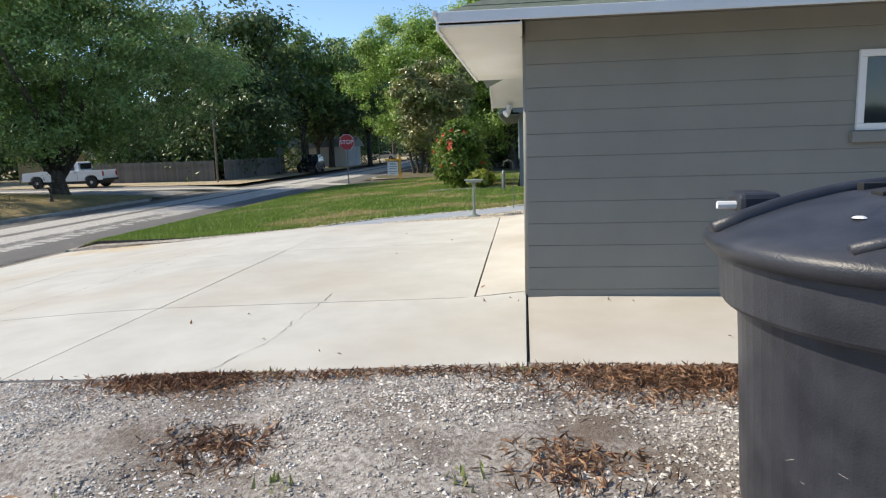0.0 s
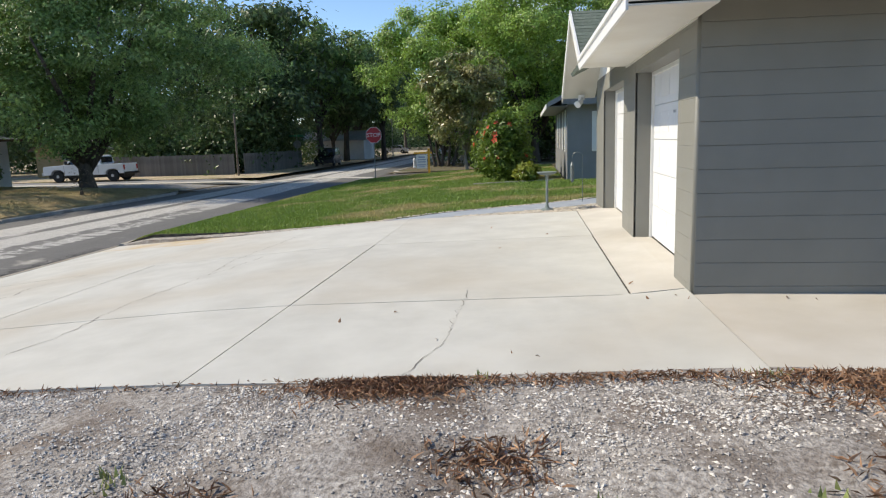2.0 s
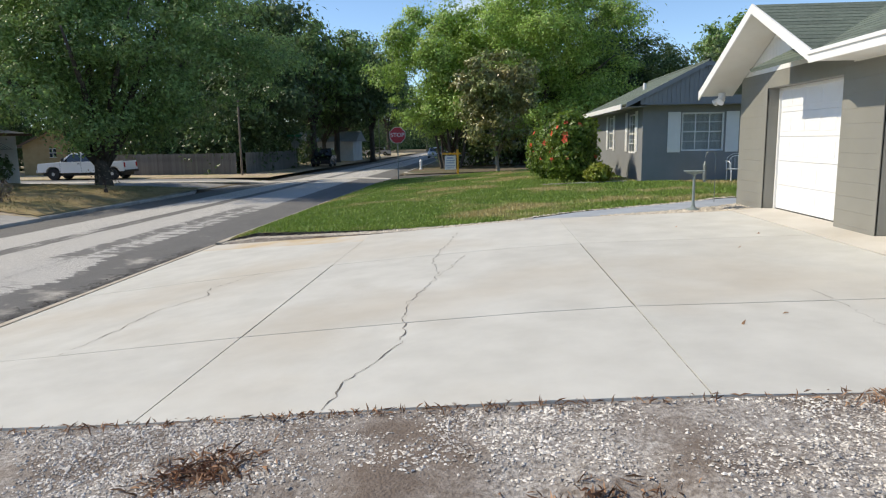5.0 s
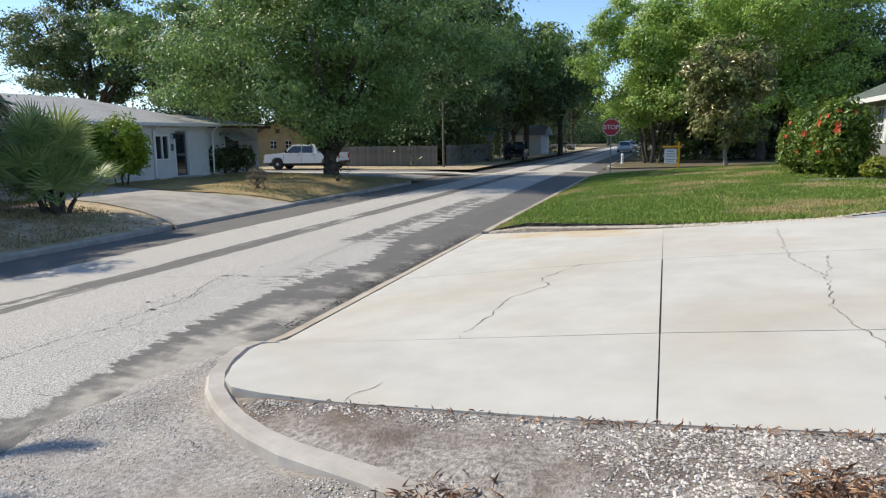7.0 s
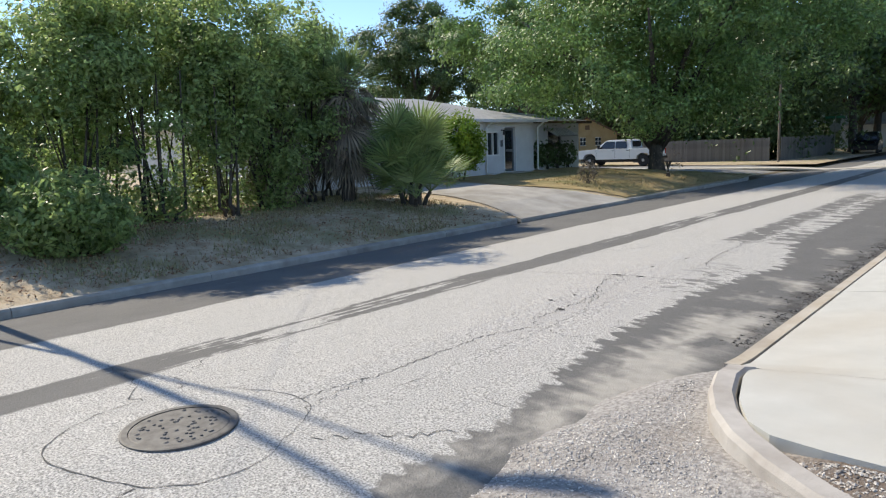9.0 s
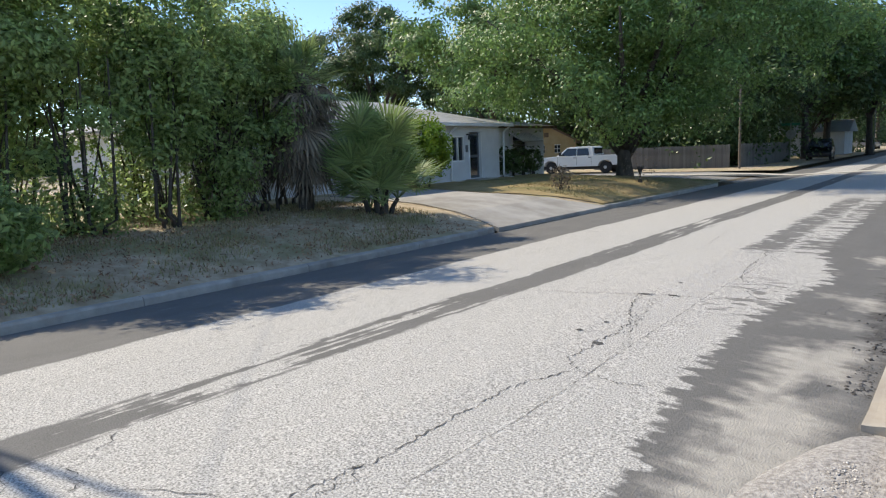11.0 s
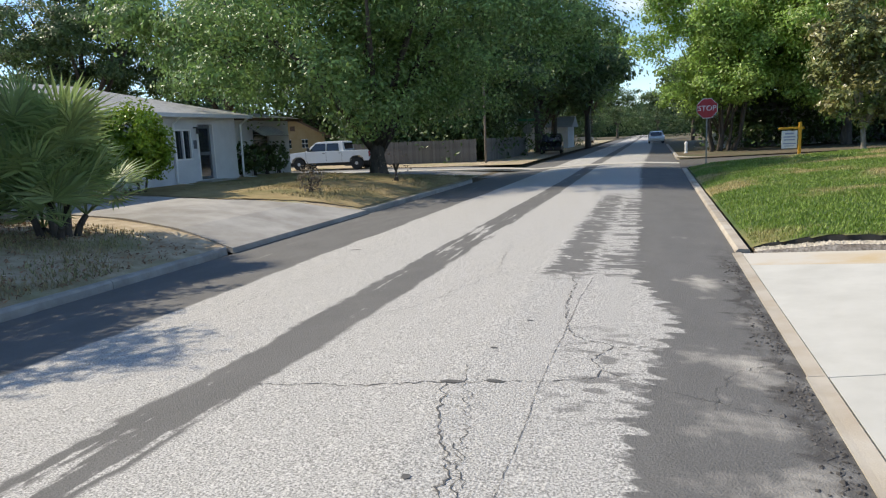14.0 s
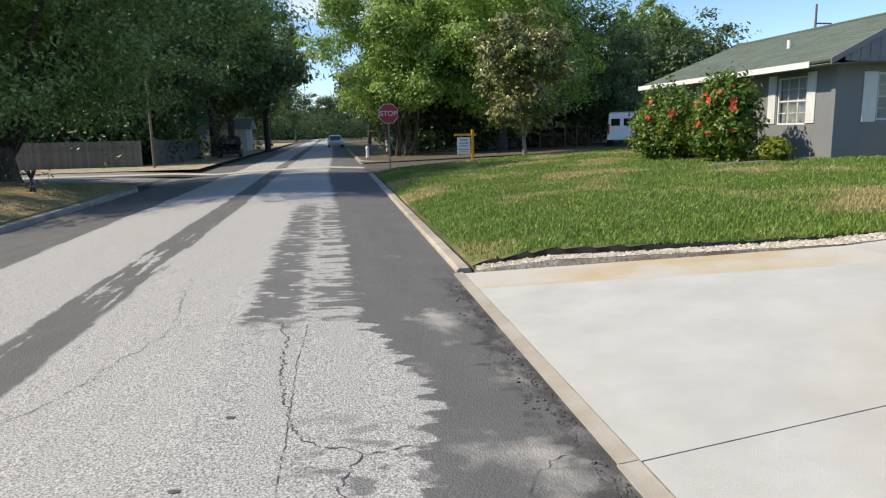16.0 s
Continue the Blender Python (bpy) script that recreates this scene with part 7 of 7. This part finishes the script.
def car(name, loc, turn, paint, label, L=4.6, H=1.45, hw=0.9, suv=False):
    root = thing(name, loc, label, "car")
    r = 0.33 if not suv else 0.38
    f, b = -L / 2, L / 2
    w0, w1 = f + 0.85, b - 0.9
    belt = 0.92 if not suv else 1.08
    body = [(f, 0.35), (f, 0.65), (f + 0.25, 0.80), (w0 + 0.55, belt), (b - 0.3, belt + 0.04), (b, belt - 0.12), (b, 0.35), (w1 + r + 0.1, 0.3), (w1 + r, 0.5), (w1, 0.72), (w1 - r, 0.5), (w1 - r - 0.08, 0.24), (w0 + r + 0.08, 0.24), (w0 + r, 0.5), (w0, 0.72), (w0 - r, 0.5), (w0 - r - 0.06, 0.3)]
    part("body", side_profile(bmesh.new(), body, hw, bevel=0.025), paint, root, local=True)
    rear = b - (0.15 if suv else 0.75)
    cab = [(w0 + 0.45, belt - 0.05), (w0 + 1.2, H - 0.06), (w0 + 1.5, H), (rear - 0.6, H), (rear - 0.25, H - 0.08), (rear, belt - 0.02)]
    part("cabin", side_profile(bmesh.new(), cab, hw - 0.05, 0.17, 0.025, belt), paint, root, local=True)
    part("back_glass", prism(bmesh.new(), [(rear - 0.02, belt + 0.06), (rear - 0.26, H - 0.12), (rear - 0.22, H - 0.10), (rear + 0.03, belt + 0.07)], "y", -hw + 0.24, hw - 0.24), M_CARGLASS, root, local=True)
    part("windscreen", prism(bmesh.new(), [(w0 + 0.52, belt + 0.04), (w0 + 1.17, H - 0.1), (w0 + 1.13, H - 0.08), (w0 + 0.48, belt + 0.05)], "y", -hw + 0.24, hw - 0.24), M_CARGLASS, root, local=True)
    for s in (-1, 1):
        bm = bmesh.new()
        vs = [bm.verts.new((x, s * y, z)) for x, y, z in ((w0 + 0.75, hw - 0.055, belt + 0.05), (rear - 0.25, hw - 0.055, belt + 0.05), (rear - 0.5, hw - 0.17, H - 0.12), (w0 + 1.3, hw - 0.17, H - 0.12))]
        vo = [bm.verts.new(v.co + Vector((0, s * 0.02, 0))) for v in vs]
        bm.faces.new(vs)
        bm.faces.new(vo[::-1])
        for k in range(4):
            bm.faces.new((vs[k], vo[k], vo[(k + 1) % 4], vs[(k + 1) % 4]))
        bmesh.ops.recalc_face_normals(bm, faces=bm.faces)
        part("side_glass", bm, M_CARGLASS, root, local=True)
        for x in (w0, w1):
            wheel(root, x, s * (hw - 0.1), r, 0.2, s)
        part("tail_light", abox(b - 0.04, b + 0.012, s * (hw - 0.22) - 0.15, s * (hw - 0.22) + 0.15, belt - 0.28, belt - 0.14, bevel=0.01), M_LAMPRED, root, local=True)
    part("number_plate", abox(b, b + 0.012, -0.16, 0.16, 0.55, 0.66), M_SIGNW, root, local=True)
    part("rear_bumper", abox(b - 0.1, b + 0.05, -hw + 0.03, hw - 0.03, 0.3, 0.5, bevel=0.02), M_BLACK if suv else paint, root, local=True)
    root.rotation_euler = (0, 0, radians(turn))
    return root


pickup((-34.0, 41.6, -1.0), 2)
car("dark_suv", (-21.7, 62.0, -1.0), 95, M_CARBLK, "dark sport utility car parked beyond the fence", 4.7, 1.8, 0.95, True)
car("white_sedan", (-12.6, 88.0, -0.93), 92, M_CARW, "white sedan parked far down the street")
car("silver_car", (-12.4, 101.0, -0.93), 92, M_CARSIL, "silver car parked far down the street")
car("green_grey_sedan", (-24.5, 112.0, -0.95), 4, M_CARSIL, "pale sedan parked across the far street")
van = thing("white_van", (7.75, 48.0, -0.45), "white delivery van with a roof rack in the shade", "van")
part("body", side_profile(bmesh.new(), [(-2.6, 0.4), (-2.65, 0.95), (-2.0, 1.15), (-1.45, 2.0), (-1.1, 2.15), (2.5, 2.2), (2.6, 2.0), (2.62, 0.4)], 0.98, 0.12, 0.03, 1.1), M_CARW, van, local=True)
for s in (-1, 1):
    part("back_window", abox(2.585, 2.61, s * 0.42 - 0.3, s * 0.42 + 0.3, 1.35, 1.85, bevel=0.01), M_CARGLASS, van, local=True)
    part("tail_light", abox(2.58, 2.64, s * 0.88 - 0.06, s * 0.88 + 0.06, 0.8, 1.5), M_LAMPRED, van, local=True)
    for x in (-1.75, 1.6):
        wheel(van, x, s * 0.86, 0.35, 0.22, s)
for x in (-0.8, 0.6, 2.0):
    part("roof_bar", abox(x, x + 0.06, -0.8, 0.8, 2.24, 2.30), M_RIM, van, local=True)
van.rotation_euler = (0, 0, radians(-113))

# ---- houses far off ----
h2 = thing("tan_house", (-43.3, 53.05, -1.0), "small tan clapboard house with brown trimmed gable", "house")
part("wall", prism(bmesh.new(), [(-2.6, -0.1), (2.6, -0.1), (2.6, 2.5), (0, 3.9), (-2.6, 2.5)], "x", -3.5, 3.5), M_TAN, h2, local=True)
for s in (-1, 1):
    part("roof_slope", prism(bmesh.new(), [(s * 3.1, 2.28), (0, 3.95), (0, 4.07), (s * 3.1, 2.40)], "x", -3.9, 3.95), M_ROOFG, h2, local=True)
    part("barge_board", prism(bmesh.new(), [(s * 3.1, 2.22), (0, 3.90), (0, 4.08), (s * 3.1, 2.40)], "x", 3.95, 4.0), M_TRIMBROWN, h2, local=True)
for y in (-0.4, 0.95):
    w = part("window", abox(3.5, 3.53, y - 0.24, y + 0.24, 1.5, 2.2), M_GLASS, h2, local=True)
    part("frame", abox(3.53, 3.56, y - 0.02, y + 0.02, 1.52, 2.18), M_WHITE, w, local=True)
    for z in (1.47, 1.84, 2.18):
        part("frame", abox(3.53, 3.56, y - 0.27, y + 0.27, z, z + 0.04), M_WHITE, w, local=True)
part("vent", abox(3.5, 3.54, -0.2, 0.2, 2.9, 3.3), M_TRIMBROWN, h2, local=True)
h2.rotation_euler = (0, 0, radians(-61))

h3 = thing("shaded_house", (-3.0, 57.0, -0.8), "pale house half hidden in deep tree shade", "house")
part("wall", abox(-5.5, 5.0, -2.5, 2.5, -0.1, 2.7), M_LHOUSE, h3, local=True)
for s in (-1, 1):
    part("roof_slope", prism(bmesh.new(), [(s * 3.1, 2.6), (0, 3.9), (0, 4.05), (s * 3.1, 2.75)], "x", -6.0, 5.5), M_ROOFG, h3, local=True)
for x in (-4.2, -2.2):
    part("porch_column", abox(x, x + 0.18, -2.8, -2.62, -0.1, 2.6), M_WHITE, h3, local=True)
part("door", abox(-3.3, -2.4, -2.54, -2.5, 0.0, 2.05), M_SCREEN, h3, local=True)
h4 = thing("white_shed", (1.5, 58.5, -0.6), "white outbuilding with a brown porch rail behind the trees", "outbuilding")
part("wall", abox(-3.0, 5.0, -2, 2, -0.1, 2.4), M_LHOUSE, h4, local=True)
part("roof_slope", prism(bmesh.new(), [(-2.4, 2.4), (0, 4.2), (2.4, 2.4)], "x", -3.4, 5.4), M_ROOFG, h4, local=True)
for k in range(6):
    part("rail_slat", abox(-3.0 + k * 0.42, -2.94 + k * 0.42, -3.05, -3.0, 0, 1.1), M_TRIMBROWN, h4, local=True)
part("rail", abox(-3.1, -0.8, -3.06, -2.99, 1.1, 1.2), M_TRIMBROWN, h4, local=True)
part("barge_board", tube(bmesh.new(), [(4.45, -2.3, 2.05), (5.5, -2.3, 3.5), (6.75, -2.3, 4.95)], 0.11, 4), M_WHITE, h4, "white barge board", local=True)
part("roof_slope", prism(bmesh.new(), [(4.5, 2.0), (6.75, 4.9), (11.0, 4.9), (13.0, 2.0)], "y", -2.2, 4.0), M_ROOFG, h4, local=True)
part("wall", abox(5.2, 12.5, -1.9, 3.6, -0.1, 2.2), M_LHOUSE, h4, local=True)
yfence = thing("picket_fence", (4.6, 50.0, -0.75), "dark open wooden fence before a white outbuilding", "fence")
for k in range(6):
    part("post", abox(-2.4 + k * 0.95, -2.28 + k * 0.95, -0.06, 0.06, -0.1, 1.75), M_TRIMBROWN, yfence, local=True)
for k in range(26):
    part("slat", abox(-2.3 + k * 0.18, -2.25 + k * 0.18, -0.02, 0.02, 0.05, 1.1), M_TRIMBROWN, yfence, local=True)
for z in (0.1, 1.1, 1.66):
    part("rail", abox(-2.3, 2.4, -0.035, 0.035, z, z + 0.08), M_TRIMBROWN, yfence, local=True)
for x in (15.7, 39.4):
    fp = thing("utility_pole", (x, 70.0, -0.8), "tall wooden utility pole with a short crossarm far off", "utility pole")
    fp["group"] = "far utility poles"
    part("shaft", tube(bmesh.new(), [(0, 0, -0.5), (0, 0, 10.6 if x < 20 else 14.2)], [0.16, 0.11], 10), M_WOODPOLE, fp, local=True)
    part("crossarm", abox(-0.1, 1.9, -0.07, 0.07, 9.4 if x < 20 else 12.1, 9.55 if x < 20 else 12.25), M_WOODPOLE, fp, local=True)
h5 = thing("far_house", (-26.5, 84.0, -1.0), "low pale house beyond the parked cars", "house")
part("wall", abox(-4, 4, -3, 3, -0.1, 2.5), M_LHOUSE, h5, local=True)
part("roof_slope", prism(bmesh.new(), [(-3.5, 2.5), (0, 3.8), (3.5, 2.5)], "x", -4.5, 4.5), M_ROOFG, h5, local=True)
lampst = thing("street_lamp", (-20.9, 92.0, -1.0), "thin grey street lamp with curved arm", "street lamp")
part("pole", tube(bmesh.new(), [(0, 0, -0.2), (0, 0, 6.0), (0.3, 0, 6.7), (1.0, 0, 7.0), (2.2, 0, 7.1)], [0.09, 0.07, 0.06, 0.05, 0.045], 8), M_POST, lampst, local=True)
part("lamp_head", abox(2.1, 2.75, -0.12, 0.12, 7.03, 7.15, bevel=0.03), M_POST, lampst, local=True)

# ---- small things by the garage ----
bath = thing("bird_bath", (-1.05, 7.85, bed_z(-1.05, 7.85)), "slim dark pedestal with a shallow dish on the stones", "bird bath")
part("pedestal", lathe(bmesh.new(), [(0.13, -0.02), (0.13, 0.025), (0.05, 0.05), (0.028, 0.12), (0.025, 0.64), (0.04, 0.70), (0.06, 0.72)], (0, 0, 0), 18), M_LGREEN, bath, local=True, smooth=True)
part("dish", lathe(bmesh.new(), [(0.04, 0.70), (0.15, 0.73), (0.20, 0.765), (0.205, 0.775), (0.19, 0.775), (0.13, 0.75), (0.02, 0.745)], (0, 0, 0), 26), M_LGREEN, bath, local=True, smooth=True)
hook = thing("shepherd_hook", (-0.25, 9.1, yard_z(-0.25, 9.1)), "thin metal garden hook with a hanging feeder", "garden hook")
pts = [(0, 0, -0.1), (0, 0, 1.0)] + [(-0.11 + 0.11 * math.cos(a), 0, 1.0 + 0.11 * math.sin(a)) for a in np.linspace(0.2, 3.3, 9)]
part("rod", tube(bmesh.new(), pts, 0.008, 6), M_POST, hook, local=True)
part("feeder", lathe(bmesh.new(), [(0.012, 0.45), (0.04, 0.5), (0.04, 0.82), (0.01, 0.9)], (-0.22, 0, 0), 10), M_POST, hook, local=True)
flood = thing("flood_light", (-0.3, 8.75, 2.10), "twin white flood lamp under the gable eave", "flood light")
part("base", lathe(bmesh.new(), [(0.07, 0.02), (0.07, 0.12)], (0, 0, 0), 14), M_WHITE, flood, local=True)
for s in (-1, 1):
    part("lamp_head", tube(bmesh.new(), [(0, s * 0.05, 0.05), (-0.02, s * 0.13, -0.02), (-0.09, s * 0.19, -0.08)], [0.035, 0.05, 0.075], 12), M_WHITE, flood, local=True)

bench = thing("garden_bench", (3.0, 16.0, -0.09), "white wrought-iron garden bench with arched back", "bench")
for x in (-0.62, 0.0, 0.62):
    for y in (-0.22, 0.22):
        part("leg", tube(bmesh.new(), [(x, y, 0.0), (x, y * 0.9, 0.42)], 0.014, 6), M_WHITE, bench, local=True)
for k in range(6):
    part("seat_slat", abox(-0.65, 0.65, -0.22 + k * 0.075, -0.17 + k * 0.075, 0.42, 0.44), M_WHITE, bench, local=True)
for c in (-0.32, 0.32):
    for r in (0.31, 0.22):
        part("back_arch", tube(bmesh.new(), [(c - r, 0.22, 0.42), (c - r, 0.24, 0.62)] + [(c - r * math.cos(a), 0.25, 0.66 + r * 0.8 * math.sin(a)) for a in np.linspace(0, math.pi, 9)] + [(c + r, 0.24, 0.62), (c + r, 0.22, 0.42)], 0.011, 5), M_WHITE, bench, local=True)
    for k in range(4):
        x = c - 0.15 + 0.1 * k
        part("back_spindle", tube(bmesh.new(), [(x, 0.23, 0.44), (x, 0.25, 0.84)], 0.007, 4), M_WHITE, bench, local=True)
for x in (-0.66, 0.66):
    part("arm_rest", tube(bmesh.new(), [(x, 0.24, 0.68), (x, -0.1, 0.66), (x, -0.24, 0.60), (x, -0.22, 0.42)], 0.013, 6), M_WHITE, bench, local=True)

# ---- the round bin ----
BX, BY = 1.53, -3.72
bz = gravel_z(BX, BY)
bin_ = thing("round_bin", (BX, BY, bz - 0.01), "large round black plastic bin with a domed lid", "bin")
part("body", lathe(bmesh.new(), [(0.62, 0.0), (0.70, 0.02), (0.725, 0.62), (0.735, 0.80), (0.79, 0.815), (0.80, 0.83), (0.815, 1.06), (0.79, 1.07)], (0, 0, 0), 72), M_BIN, bin_, local=True, smooth=False)


def lid_z(x, y):
    return 1.245 - 0.17 * min(math.hypot(x, y) / 0.86, 1.05) ** 2


lid = part("lid", lathe(bmesh.new(), [(0.79, 1.0), (0.835, 1.005), (0.86, 1.025), (0.868, 1.055), (0.85, 1.08)] + [(r, 1.245 - 0.17 * (r / 0.86) ** 2 + 0.004) for r in (0.80, 0.7, 0.55, 0.4, 0.25, 0.1, 0.01)], (0, 0, 0), 72), M_BIN, bin_, "domed lid with raised ribs and slots", local=True, smooth=True)
for x0, y0, x1, y1, r in ((-0.84, 0.06, 0.10, 0.34, 0.034), (0.10, 0.34, 0.80, 0.30, 0.034), (-0.62, -0.52, 0.55, -0.60, 0.022)):
    pts = [(x0 + (x1 - x0) * k / 8, y0 + (y1 - y0) * k / 8) for k in range(9)]
    part("rib", tube(bmesh.new(), [(x, y, lid_z(x, y) + 0.006) for x, y in pts], r, 10), M_BIN, lid, local=True, smooth=True)
for x in (-0.50, -0.16, 0.2):
    part("hinge_lug", abox(x - 0.10, x + 0.08, 0.56, 0.76, 1.09, 1.185, bevel=0.025), M_BIN, lid, local=True)
part("hinge_pin", tube(bmesh.new(), [(-0.68, 0.62, 1.13), (0.45, 0.62, 1.13)], 0.018, 8), M_SIGNW, bin_, "pale hinge rod", local=True)
for x0, x1, y0, y1 in ((-0.30, 0.25, 0.12, 0.17), (-0.22, 0.35, -0.02, 0.05), (-0.34, -0.24, -0.10, -0.02)):
    zt = lid_z((x0 + x1) / 2, (y0 + y1) / 2)
    part("slot", abox(x0, x1, y0, y1, zt - 0.02, zt + 0.010, bevel=0.003), M_BLACK, lid, local=True)
part("stain", lathe(bmesh.new(), [(0.024, lid_z(-0.5, -0.3) + 0.003), (0.014, lid_z(-0.5, -0.3) + 0.009)], (-0.50, -0.30, 0.0), 9), M_SIGNW, lid, "small white stain", local=True)
rs = np.random.RandomState(5)
bm = bmesh.new()
for k in range(46):
    a, z = rs.uniform(3.3, 5.6), rs.uniform(0.08, 0.78)
    r = 0.703 + 0.03 * z
    w = rs.uniform(0.004, 0.03)
    p = Vector((math.cos(a) * r, math.sin(a) * r, z))
    t = Vector((-math.sin(a), math.cos(a), rs.uniform(-0.6, 0.6))) * w
    u = Vector((0, 0, 0.0016))
    bm.faces.new([bm.verts.new(p + q) for q in (-t - u, t - u * 0.3, t + u, -t + u * 0.3)])
part("scuff_marks", bm, M_KERB, bin_, "pale scratches", local=True)["kind"] = "stuff"
